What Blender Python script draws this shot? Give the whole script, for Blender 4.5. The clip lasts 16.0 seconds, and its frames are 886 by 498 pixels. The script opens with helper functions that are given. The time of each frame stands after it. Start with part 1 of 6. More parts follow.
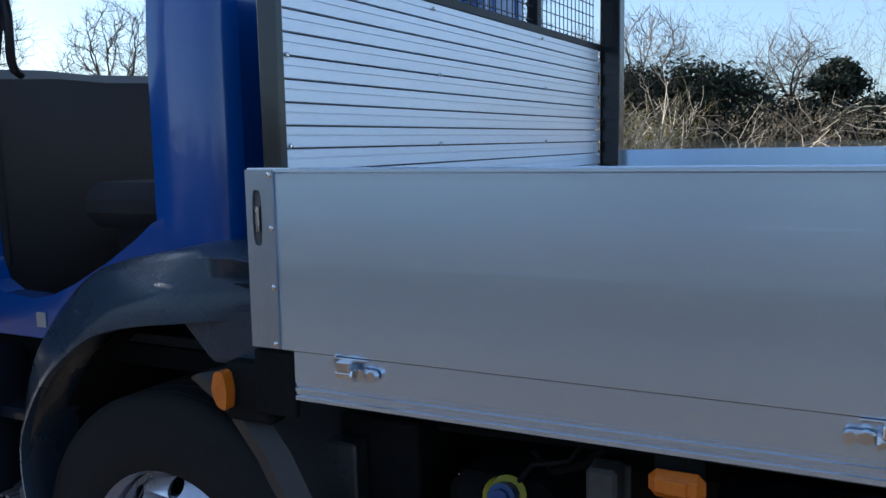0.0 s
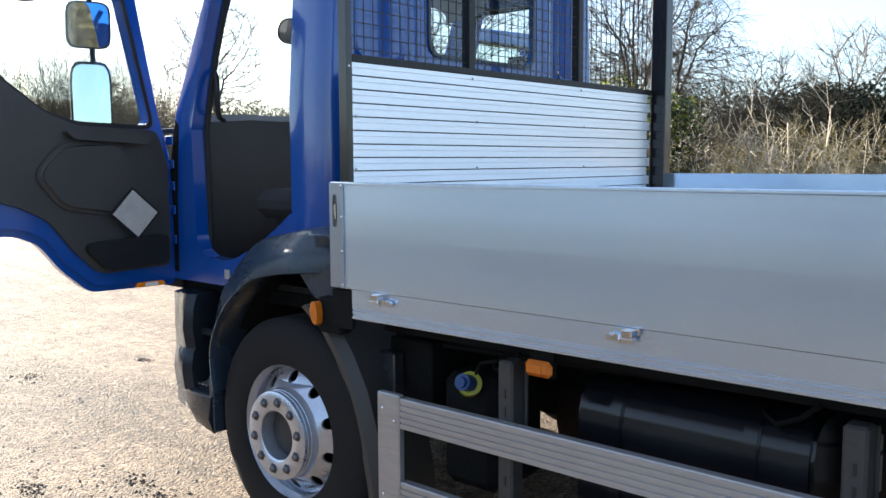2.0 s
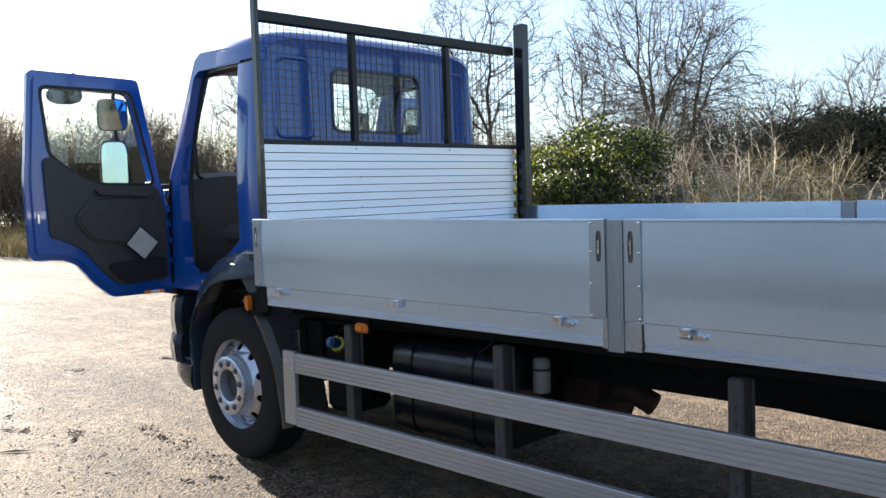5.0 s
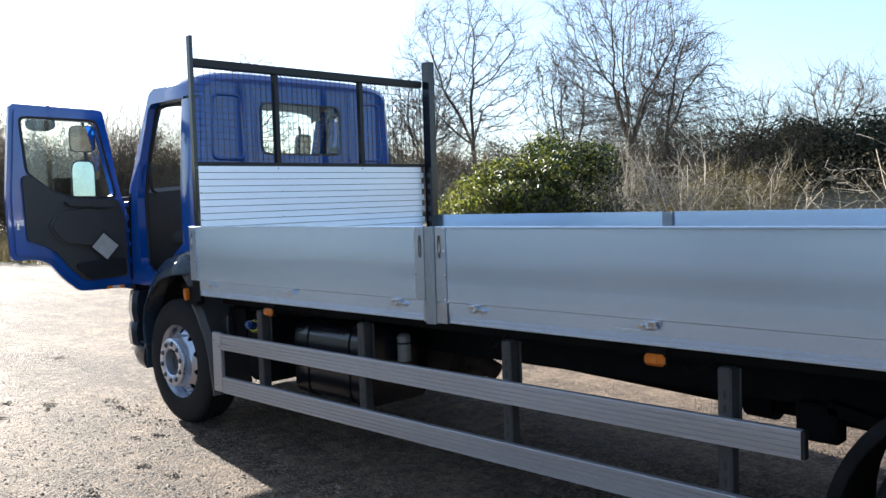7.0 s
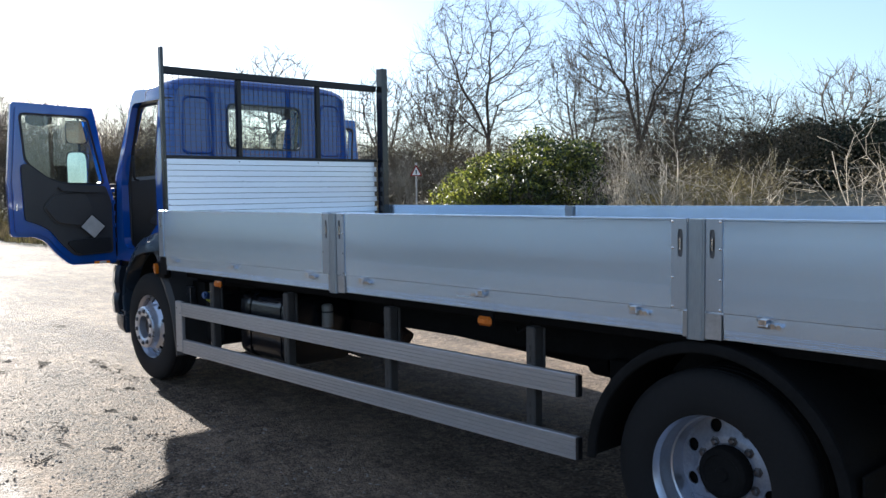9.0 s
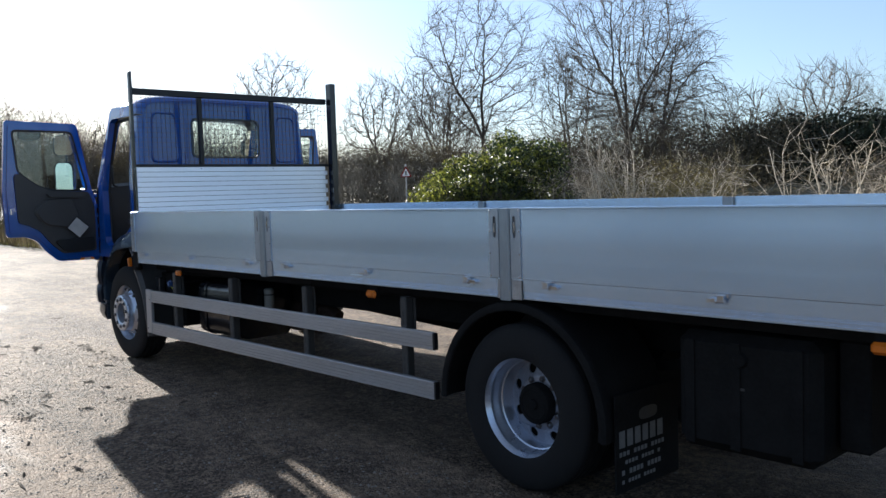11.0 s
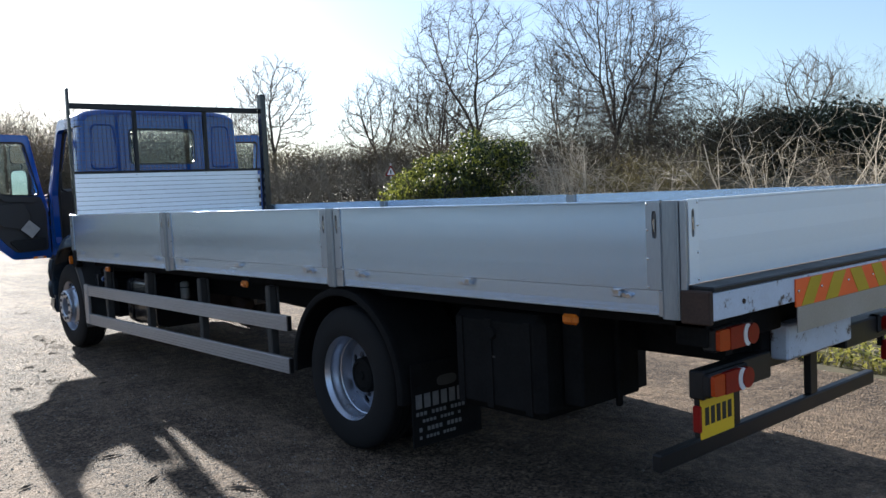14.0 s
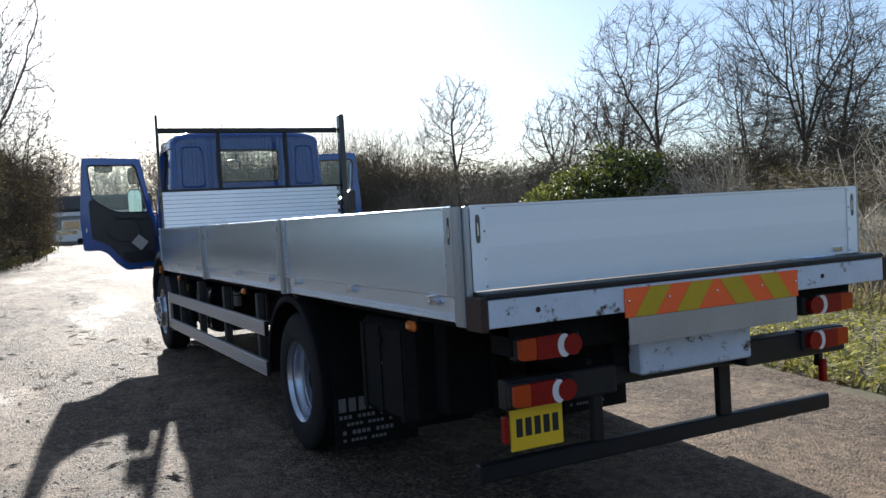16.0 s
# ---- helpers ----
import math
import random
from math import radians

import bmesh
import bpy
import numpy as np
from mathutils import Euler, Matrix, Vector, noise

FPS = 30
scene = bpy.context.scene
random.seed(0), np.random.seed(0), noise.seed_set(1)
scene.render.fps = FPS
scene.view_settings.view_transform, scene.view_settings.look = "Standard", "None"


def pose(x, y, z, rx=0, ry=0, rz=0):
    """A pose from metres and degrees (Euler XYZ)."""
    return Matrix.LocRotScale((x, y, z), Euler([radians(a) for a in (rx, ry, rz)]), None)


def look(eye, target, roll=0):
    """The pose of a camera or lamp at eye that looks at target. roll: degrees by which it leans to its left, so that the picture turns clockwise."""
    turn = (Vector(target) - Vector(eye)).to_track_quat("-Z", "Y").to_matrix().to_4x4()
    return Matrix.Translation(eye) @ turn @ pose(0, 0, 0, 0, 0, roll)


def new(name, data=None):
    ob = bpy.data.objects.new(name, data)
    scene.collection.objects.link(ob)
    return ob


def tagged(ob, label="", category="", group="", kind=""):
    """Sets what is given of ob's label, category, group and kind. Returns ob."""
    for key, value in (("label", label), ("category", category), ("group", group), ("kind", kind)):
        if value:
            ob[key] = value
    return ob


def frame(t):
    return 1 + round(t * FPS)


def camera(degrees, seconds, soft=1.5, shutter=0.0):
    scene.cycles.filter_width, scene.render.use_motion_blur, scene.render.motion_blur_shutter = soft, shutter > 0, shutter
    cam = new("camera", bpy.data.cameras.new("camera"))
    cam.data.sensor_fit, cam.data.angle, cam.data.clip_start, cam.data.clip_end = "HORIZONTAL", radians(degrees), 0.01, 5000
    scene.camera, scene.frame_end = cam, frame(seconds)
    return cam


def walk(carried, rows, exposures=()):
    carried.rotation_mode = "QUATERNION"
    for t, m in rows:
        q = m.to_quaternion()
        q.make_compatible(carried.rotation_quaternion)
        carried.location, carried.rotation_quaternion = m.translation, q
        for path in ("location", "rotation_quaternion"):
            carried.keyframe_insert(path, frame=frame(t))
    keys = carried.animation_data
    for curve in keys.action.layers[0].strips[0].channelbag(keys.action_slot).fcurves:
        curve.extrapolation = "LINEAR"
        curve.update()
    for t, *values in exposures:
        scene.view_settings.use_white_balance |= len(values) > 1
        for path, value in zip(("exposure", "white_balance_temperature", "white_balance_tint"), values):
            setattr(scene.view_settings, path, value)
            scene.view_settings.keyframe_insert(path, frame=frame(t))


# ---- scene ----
import collections

cam = camera(54.5, 16.0)
PATH = [
    (0, (-0.050, -0.039, 1.660), (-0.968, 1.721, 1.416), -1.1),
    (0.5, (0.231, -0.230, 1.667), (-0.902, 1.405, 1.465), -1.1),
    (1, (0.512, -0.425, 1.655), (-0.702, 1.159, 1.515), -0.6),
    (1.5, (0.815, -0.615, 1.69), (-0.449, 0.924, 1.501), -1.0),
    (2, (1.172, -0.724, 1.688), (-0.143, 0.769, 1.486), -0.3),
    (2.5, (1.491, -0.887, 1.663), (0.137, 0.579, 1.529), -1.5),
    (3, (1.804, -1.024, 1.688), (0.443, 0.436, 1.564), -1.8),
    (3.5, (2.151, -1.126, 1.692), (0.777, 0.321, 1.56), -1.6),
    (4, (2.471, -1.27, 1.681), (1.11, 0.186, 1.511), -1.7),
    (4.2, (2.605, -1.307, 1.693), (1.22, 0.129, 1.549), -1.9),
    (6.3, (4.083, -1.646, 1.753), (2.665, -0.241, 1.626), -1.8),
    (6.5, (4.226, -1.701, 1.746), (2.817, -0.289, 1.601), -2.0),
    (7, (4.556, -1.772, 1.756), (3.148, -0.357, 1.641), -1.8),
    (7.5, (4.874, -1.769, 1.738), (3.442, -0.38, 1.593), -1.1),
    (8, (5.174, -1.852, 1.721), (3.756, -0.448, 1.584), -1.7),
    (8.2, (5.287, -1.864, 1.741), (3.862, -0.467, 1.613), -1.2),
    (10.3, (6.834, -1.965, 1.706), (5.349, -0.631, 1.575), -1.4),
    (10.5, (6.958, -2.004, 1.699), (5.483, -0.657, 1.583), -1.7),
    (11, (7.267, -2.092, 1.711), (5.791, -0.749, 1.58), -1.8),
    (11.5, (7.56, -2.096, 1.725), (6.073, -0.766, 1.574), -0.4),
    (12, (7.817, -2.181, 1.726), (6.338, -0.841, 1.596), -1.1),
    (12.5, (8.027, -2.248, 1.761), (6.566, -0.89, 1.618), -2.2),
    (13, (8.27, -2.211, 1.755), (6.802, -0.86, 1.614), -1.9),
    (13.5, (8.499, -2.072, 1.742), (7.026, -0.724, 1.629), -2.8),
    (14, (8.727, -1.766, 1.702), (7.222, -0.455, 1.565), -2.6),
    (14.5, (9.017, -1.48, 1.657), (7.434, -0.259, 1.573), -2.1),
    (15, (9.312, -1.113, 1.622), (7.673, 0.03, 1.531), -3.3),
    (15.5, (9.565, -0.704, 1.598), (7.88, 0.369, 1.515), -3.8),
    (16, (9.839, -0.313, 1.573), (8.061, 0.599, 1.497), -3.2),
]
walk(cam, [(t, look(eye, target, roll)) for t, eye, target, roll in PATH], exposures=[(0.0, 1.64, 5450, 8), (0.5, 2.1, 5900, 8), (1.0, 2.48, 6150, 8), (2.0, 2.44, 6280, 8), (3.5, 2.14, 6350, 8), (7.0, 2.05, 5950, 8), (8.2, 1.98, 5850, 8), (11.0, 1.50, 5850, 8), (14.0, 1.50, 5850, 8), (16.0, 1.29, 5850, 8)])

# ---- daylight: low winter sun ahead of the lorry and to its right ----
SUN_AZ, SUN_EL = 171.4, 19.0
sky_world = bpy.data.worlds.new("winter_sky")
scene.world = sky_world
sky_world.use_nodes = True
wn = sky_world.node_tree.nodes
wl = sky_world.node_tree.links
sky_tex = wn.new("ShaderNodeTexSky")
sky_tex.sky_type = "NISHITA"
sky_tex.sun_disc = False
sky_tex.sun_elevation = radians(SUN_EL)
sky_tex.sun_rotation = radians(90 - SUN_AZ)
sky_tex.altitude = 1500
sky_tex.air_density, sky_tex.dust_density, sky_tex.ozone_density = 1.1, 3.0, 3.0
wn["Background"].inputs["Strength"].default_value = 0.049
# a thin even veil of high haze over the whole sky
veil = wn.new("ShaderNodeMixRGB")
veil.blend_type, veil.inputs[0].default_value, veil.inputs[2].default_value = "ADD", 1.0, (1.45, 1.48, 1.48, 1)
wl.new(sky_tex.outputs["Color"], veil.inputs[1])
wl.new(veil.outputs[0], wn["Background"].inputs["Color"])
sun = new("sun", bpy.data.lights.new("sun", "SUN"))
sun.data.energy, sun.data.angle, sun.data.color = 5.0, radians(0.6), (1.0, 0.90, 0.77)
sun_way = Vector((math.cos(radians(SUN_EL)) * math.cos(radians(SUN_AZ)), math.cos(radians(SUN_EL)) * math.sin(radians(SUN_AZ)), math.sin(radians(SUN_EL))))
sun.matrix_basis = look(tuple(sun_way * 60), (0, 0, 0))


# ---- materials ----
def surface(name, color, rough=0.5, metal=0.0, var=0.15, scale=6.0, fine=90.0, bump=0.15, rvar=0.1, coat=0.0, brushed=0.0, stretch=(1, 1, 1), dirt=None, dirt_at=0.62, spec=0.5):
    """A painted, cast or extruded surface: colour and gloss vary at two scales, with a fine relief."""
    m = bpy.data.materials.new(name)
    m.use_nodes = True
    n, l = m.node_tree.nodes, m.node_tree.links
    b = n["Principled BSDF"]
    tc = n.new("ShaderNodeTexCoord")
    mp = n.new("ShaderNodeMapping")
    mp.inputs["Scale"].default_value = stretch
    l.new(tc.outputs["Object"], mp.inputs["Vector"])
    broad = n.new("ShaderNodeTexNoise")
    broad.inputs["Scale"].default_value, broad.inputs["Detail"].default_value = scale, 5
    grain = n.new("ShaderNodeTexNoise")
    grain.inputs["Scale"].default_value, grain.inputs["Detail"].default_value = fine, 3
    l.new(mp.outputs[0], broad.inputs["Vector"])
    l.new(mp.outputs[0], grain.inputs["Vector"])
    add = n.new("ShaderNodeMath")
    add.operation = "MULTIPLY_ADD"
    add.inputs[1].default_value = 0.4
    l.new(grain.outputs["Fac"], add.inputs[0])
    sc = n.new("ShaderNodeMath")
    sc.operation = "MULTIPLY"
    sc.inputs[1].default_value = 0.6
    l.new(broad.outputs["Fac"], sc.inputs[0])
    l.new(sc.outputs[0], add.inputs[2])
    ramp = n.new("ShaderNodeValToRGB")
    ramp.color_ramp.elements[0].position, ramp.color_ramp.elements[1].position = 0.3, 0.7
    ramp.color_ramp.elements[0].color = tuple(c * (1 - var) for c in color) + (1,)
    ramp.color_ramp.elements[1].color = tuple(min(1, c * (1 + var)) for c in color) + (1,)
    l.new(add.outputs[0], ramp.inputs[0])
    out = ramp.outputs[0]
    if brushed:
        own = n.new("ShaderNodeObjectInfo")
        shade = n.new("ShaderNodeValToRGB")
        shade.color_ramp.elements[0].color, shade.color_ramp.elements[1].color = (0.92, 0.925, 0.93, 1), (1.05, 1.05, 1.05, 1)
        l.new(own.outputs["Random"], shade.inputs[0])
        tint = n.new("ShaderNodeMixRGB")
        tint.blend_type, tint.inputs[0].default_value = "MULTIPLY", 1.0
        l.new(out, tint.inputs[1])
        l.new(shade.outputs[0], tint.inputs[2])
        out = tint.outputs[0]
    if dirt:
        spots = n.new("ShaderNodeTexNoise")
        spots.inputs["Scale"].default_value, spots.inputs["Detail"].default_value, spots.inputs["Roughness"].default_value = scale * 1.2, 10, 0.78
        l.new(tc.outputs["Object"], spots.inputs["Vector"])
        edge = n.new("ShaderNodeValToRGB")
        edge.color_ramp.elements[0].position, edge.color_ramp.elements[1].position = dirt_at, dirt_at + 0.06
        l.new(spots.outputs["Fac"], edge.inputs[0])
        mix = n.new("ShaderNodeMixRGB")
        mix.inputs[2].default_value = (*dirt, 1)
        l.new(edge.outputs[0], mix.inputs[0])
        l.new(out, mix.inputs[1])
        out = mix.outputs[0]
    l.new(out, b.inputs["Base Color"])
    rr = n.new("ShaderNodeMapRange")
    rr.inputs["To Min"].default_value, rr.inputs["To Max"].default_value = max(0.02, rough - rvar), min(1, rough + rvar)
    l.new(broad.outputs["Fac"], rr.inputs["Value"])
    l.new(rr.outputs[0], b.inputs["Roughness"])
    b.inputs["Metallic"].default_value = metal
    b.inputs["Specular IOR Level"].default_value = spec
    b.inputs["Coat Weight"].default_value = coat
    b.inputs["Coat Roughness"].default_value = 0.05
    if brushed:
        tg = n.new("ShaderNodeTangent")
        tg.direction_type, tg.axis = "RADIAL", "Z"
        l.new(tg.outputs[0], b.inputs["Tangent"])
        b.inputs["Anisotropic"].default_value, b.inputs["Anisotropic Rotation"].default_value = brushed, 0.25
    if bump:
        bp = n.new("ShaderNodeBump")
        bp.inputs["Strength"].default_value, bp.inputs["Distance"].default_value = bump, 0.004
        l.new(grain.outputs["Fac"], bp.inputs["Height"])
        l.new(bp.outputs[0], b.inputs["Normal"])
    return m


def clear(name, color, rough=0.02):
    """Thin clear glass: see-through, with a surface gloss."""
    m = bpy.data.materials.new(name)
    m.use_nodes = True
    n, l = m.node_tree.nodes, m.node_tree.links
    n.remove(n["Principled BSDF"])
    tr, gl, mx, lw = n.new("ShaderNodeBsdfTransparent"), n.new("ShaderNodeBsdfGlossy"), n.new("ShaderNodeMixShader"), n.new("ShaderNodeLayerWeight")
    tr.inputs["Color"].default_value = (*color, 1)
    gl.inputs["Roughness"].default_value = rough
    pw, sc = n.new("ShaderNodeMath"), n.new("ShaderNodeMath")
    pw.operation, sc.operation = "POWER", "MULTIPLY_ADD"
    pw.inputs[1].default_value, sc.inputs[1].default_value, sc.inputs[2].default_value = 5.0, 0.9, 0.05
    l.new(lw.outputs["Facing"], pw.inputs[0])
    l.new(pw.outputs[0], sc.inputs[0])
    l.new(sc.outputs[0], mx.inputs[0])
    l.new(tr.outputs[0], mx.inputs[1])
    l.new(gl.outputs[0], mx.inputs[2])
    l.new(mx.outputs[0], n["Material Output"].inputs["Surface"])
    return m


M_BLUE = surface("blue_cab_paint", (0.006, 0.068, 0.325), 0.20, 0.0, 0.10, 2.0, 60, 0.02, 0.05, coat=0.8)
M_ALU = surface("anodised_aluminium", (0.64, 0.785, 1.0), 0.25, 0.95, 0.03, 1.3, 140, 0.02, 0.06, brushed=0.45, stretch=(0.14, 1, 6))
M_RIB = surface("ribbed_aluminium", (0.83, 0.87, 0.95), 0.40, 0.6, 0.08, 2.0, 140, 0.03, 0.06, stretch=(1, 0.2, 2))
M_GALV = surface("galvanised_steel", (0.42, 0.42, 0.43), 0.42, 0.8, 0.22, 9.0, 60, 0.12, 0.12)
M_PLATE = surface("brushed_steel", (0.40, 0.44, 0.50), 0.36, 0.85, 0.10, 3.0, 200, 0.08, 0.1, stretch=(1, 1, 0.15))
M_POST = surface("dull_pillar_steel", (0.30, 0.335, 0.37), 0.38, 0.7, 0.2, 3.0, 120, 0.08, 0.1, stretch=(1, 1, 0.15))
M_GUARD = surface("weathered_rail_aluminium", (0.40, 0.40, 0.41), 0.42, 0.6, 0.16, 3.0, 80, 0.1, 0.1, stretch=(0.2, 1, 1))
M_BLACK = surface("black_steel_paint", (0.012, 0.0125, 0.014), 0.45, 0.0, 0.3, 5.0, 80, 0.15, 0.12, spec=0.35)
M_HEAD = surface("gloss_black_headboard_paint", (0.010, 0.011, 0.013), 0.24, 0.0, 0.3, 5.0, 80, 0.05, 0.06, coat=0.2)
M_FRAME = surface("dirty_chassis_black", (0.010, 0.010, 0.0102), 0.8, 0.0, 0.4, 7.0, 50, 0.3, 0.1, spec=0.10)
M_TYRE = surface("tyre_rubber", (0.0095, 0.0095, 0.010), 0.84, 0.0, 0.3, 6.0, 70, 0.3, 0.08, spec=0.3)
M_PLASTIC = surface("grey_fender_plastic", (0.030, 0.046, 0.068), 0.27, 0.0, 0.25, 5.0, 110, 0.25, 0.1)
M_STEP = surface("dark_step_plastic", (0.018, 0.023, 0.032), 0.20, 0.0, 0.25, 5.0, 110, 0.15, 0.1, spec=0.3)
M_TRIM = surface("dark_door_trim", (0.035, 0.033, 0.032), 0.52, 0.0, 0.2, 4.0, 150, 0.3, 0.08)
M_CLOTH = surface("dark_seat_cloth", (0.02, 0.02, 0.023), 0.9, 0.0, 0.3, 8.0, 200, 0.4, 0.05)
M_RIM = surface("silver_wheel_paint", (0.50, 0.54, 0.62), 0.30, 0.8, 0.14, 6.0, 70, 0.08, 0.1, dirt=(0.2, 0.19, 0.18), dirt_at=0.68)
M_NUT = surface("dark_wheel_nut_steel", (0.13, 0.13, 0.14), 0.34, 0.85, 0.2, 30.0, 100, 0.1, 0.1)
M_CHROME = surface("bright_zinc_latch", (0.66, 0.66, 0.66), 0.22, 1.0, 0.15, 30.0, 120, 0.06, 0.1)
M_LAMP_TAIL = surface("orange_red_lamp_plastic", (0.44, 0.052, 0.006), 0.34, 0.0, 0.15, 20.0, 160, 0.1, 0.05, coat=0.08, spec=0.25)
M_LAMP_AMBER = surface("amber_lamp_plastic", (0.56, 0.145, 0.010), 0.25, 0.0, 0.15, 20.0, 160, 0.1, 0.05, coat=0.4)
M_LEG = surface("dark_guard_bracket", (0.045, 0.043, 0.041), 0.6, 0.1, 0.3, 8.0, 80, 0.2, 0.1)
M_GRIME = surface("grimy_rear_wheel", (0.31, 0.34, 0.41), 0.40, 0.5, 0.30, 9.0, 70, 0.15, 0.1)
M_AMBER = surface("amber_lens_plastic", (0.85, 0.24, 0.01), 0.22, 0.0, 0.15, 20.0, 160, 0.1, 0.05, coat=0.4)
M_RED = surface("red_lens_plastic", (0.24, 0.006, 0.005), 0.34, 0.0, 0.2, 20.0, 160, 0.1, 0.05, coat=0.08, spec=0.25)
M_LENS = surface("white_lens_plastic", (0.75, 0.74, 0.74), 0.2, 0.0, 0.1, 20.0, 160, 0.1, 0.05, coat=0.4)
M_WHITE = surface("chipped_white_paint", (0.58, 0.64, 0.74), 0.45, 0.0, 0.1, 8.0, 60, 0.12, 0.1, dirt=(0.06, 0.035, 0.025), dirt_at=0.565)
M_TAIL = surface("tailboard_white_aluminium", (0.87, 0.92, 0.98), 0.42, 0.35, 0.04, 1.0, 120, 0.02, 0.06, brushed=0.5, stretch=(1, 0.2, 2))
M_RUST = surface("rusty_brown_steel", (0.05, 0.03, 0.022), 0.75, 0.2, 0.4, 12.0, 80, 0.4, 0.1)
M_ORANGE = surface("orange_reflective_sheet", (1.0, 0.14, 0.025), 0.4, 0.0, 0.06, 4.0, 200, 0.05, 0.05)
M_OLIVE = surface("olive_yellow_sheet", (0.52, 0.36, 0.01), 0.4, 0.0, 0.08, 4.0, 200, 0.05, 0.05)
M_YELLOW = surface("yellow_plate", (0.85, 0.55, 0.02), 0.35, 0.0, 0.05, 6.0, 100, 0.03, 0.05)
M_BAR = surface("black_print", (0.015, 0.015, 0.015), 0.5, 0.0, 0.2, 10.0, 100, 0.0)
M_INK = surface("faded_white_print", (0.15, 0.15, 0.15), 0.7, 0.0, 0.3, 30.0, 150, 0.1)
M_PAPER = surface("grey_card_pocket", (0.42, 0.41, 0.39), 0.5, 0.0, 0.2, 12.0, 90, 0.1)
M_CAP_BLUE = surface("blue_cap_plastic", (0.015, 0.05, 0.17), 0.4, 0.0, 0.15, 20.0, 100, 0.1)
M_CAP_YELLOW = surface("yellow_ring_plastic", (0.46, 0.42, 0.03), 0.45, 0.0, 0.15, 20.0, 100, 0.1)
M_PLY = surface("dark_plywood_floor", (0.09, 0.06, 0.04), 0.6, 0.0, 0.3, 3.0, 70, 0.2, 0.1, stretch=(0.3, 2, 1))
M_FILTER = surface("grey_filter_can", (0.30, 0.29, 0.27), 0.5, 0.1, 0.2, 10.0, 80, 0.1)
M_TANK = surface("black_satin_tank", (0.006, 0.007, 0.010), 0.22, 0.0, 0.2, 4.0, 60, 0.06, 0.08)
M_GLASS = clear("clear_glass", (0.86, 0.9, 0.88))
M_TINT = clear("tinted_cab_glass", (0.90, 0.93, 0.91))
M_MIRROR = surface("mirror_glass", (0.82, 0.84, 0.86), 0.03, 1.0, 0.02, 5.0, 60, 0.0, 0.01)
M_BARK = surface("winter_bark", (0.085, 0.07, 0.055), 0.9, 0.0, 0.35, 3.0, 25, 0.6, 0.05, spec=0.2)
M_TWIG = surface("dark_twigs", (0.11, 0.086, 0.064), 0.85, 0.0, 0.35, 1.5, 20, 0.0, 0.05, spec=0.25)
M_BRUSH = surface("hazy_brown_brush", (0.115, 0.095, 0.075), 0.85, 0.0, 0.3, 1.5, 20, 0.0, 0.05, spec=0.25)
M_STEM = surface("grey_brown_stems", (0.19, 0.165, 0.13), 0.85, 0.0, 0.35, 1.5, 20, 0.0, 0.05, spec=0.25)
M_PALE = surface("pale_bare_stems", (0.38, 0.33, 0.26), 0.8, 0.0, 0.35, 1.5, 20, 0.0, 0.05, spec=0.25)


def leafy(name, dark, light, rough, through_light, most=0.0):
    """Leaves: each one its own tone, with light passing through them."""
    m = bpy.data.materials.new(name)
    m.use_nodes = True
    n, l = m.node_tree.nodes, m.node_tree.links
    b = n["Principled BSDF"]
    geo = n.new("ShaderNodeNewGeometry")
    ramp = n.new("ShaderNodeValToRGB")
    ramp.color_ramp.elements[0].color, ramp.color_ramp.elements[1].color = (*dark, 1), (*light, 1)
    ramp.color_ramp.elements[0].position = most
    l.new(geo.outputs["Random Per Island"], ramp.inputs[0])
    l.new(ramp.outputs[0], b.inputs["Base Color"])
    b.inputs["Roughness"].default_value = rough
    tl, mx = n.new("ShaderNodeBsdfTranslucent"), n.new("ShaderNodeMixShader")
    l.new(ramp.outputs[0], tl.inputs["Color"])
    mx.inputs[0].default_value = through_light
    l.new(b.outputs[0], mx.inputs[1])
    l.new(tl.outputs[0], mx.inputs[2])
    l.new(mx.outputs[0], n["Material Output"].inputs["Surface"])
    return m


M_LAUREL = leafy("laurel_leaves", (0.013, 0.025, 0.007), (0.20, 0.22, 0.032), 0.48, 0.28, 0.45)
M_LAUREL_PALE = leafy("sun_toned_leaves", (0.04, 0.055, 0.012), (0.34, 0.35, 0.06), 0.52, 0.34, 0.25)
M_IVY = leafy("dark_ivy_leaves", (0.010, 0.015, 0.008), (0.042, 0.055, 0.026), 0.75, 0.15)
M_SCRUB = leafy("brown_green_undergrowth", (0.055, 0.046, 0.028), (0.16, 0.13, 0.075), 0.8, 0.25)
M_DRY = leafy("dry_bramble_leaves", (0.045, 0.035, 0.014), (0.20, 0.16, 0.045), 0.7, 0.22)
M_GRASS = leafy("verge_grass", (0.10, 0.10, 0.02), (0.34, 0.30, 0.09), 0.6, 0.4)
M_HERB = leafy("low_weeds", (0.17, 0.18, 0.025), (0.58, 0.53, 0.11), 0.5, 0.45)
M_STRAW = leafy("dead_grass", (0.07, 0.055, 0.03), (0.22, 0.175, 0.09), 0.7, 0.35)
# distance haze is put into this pale wood colour
M_FARWOOD = leafy("haze_paled_wood", (0.46, 0.42, 0.37), (0.62, 0.58, 0.52), 0.9, 0.6)
M_STONE = leafy("loose_chippings", (0.12, 0.105, 0.09), (0.30, 0.265, 0.225), 0.8, 0.0)


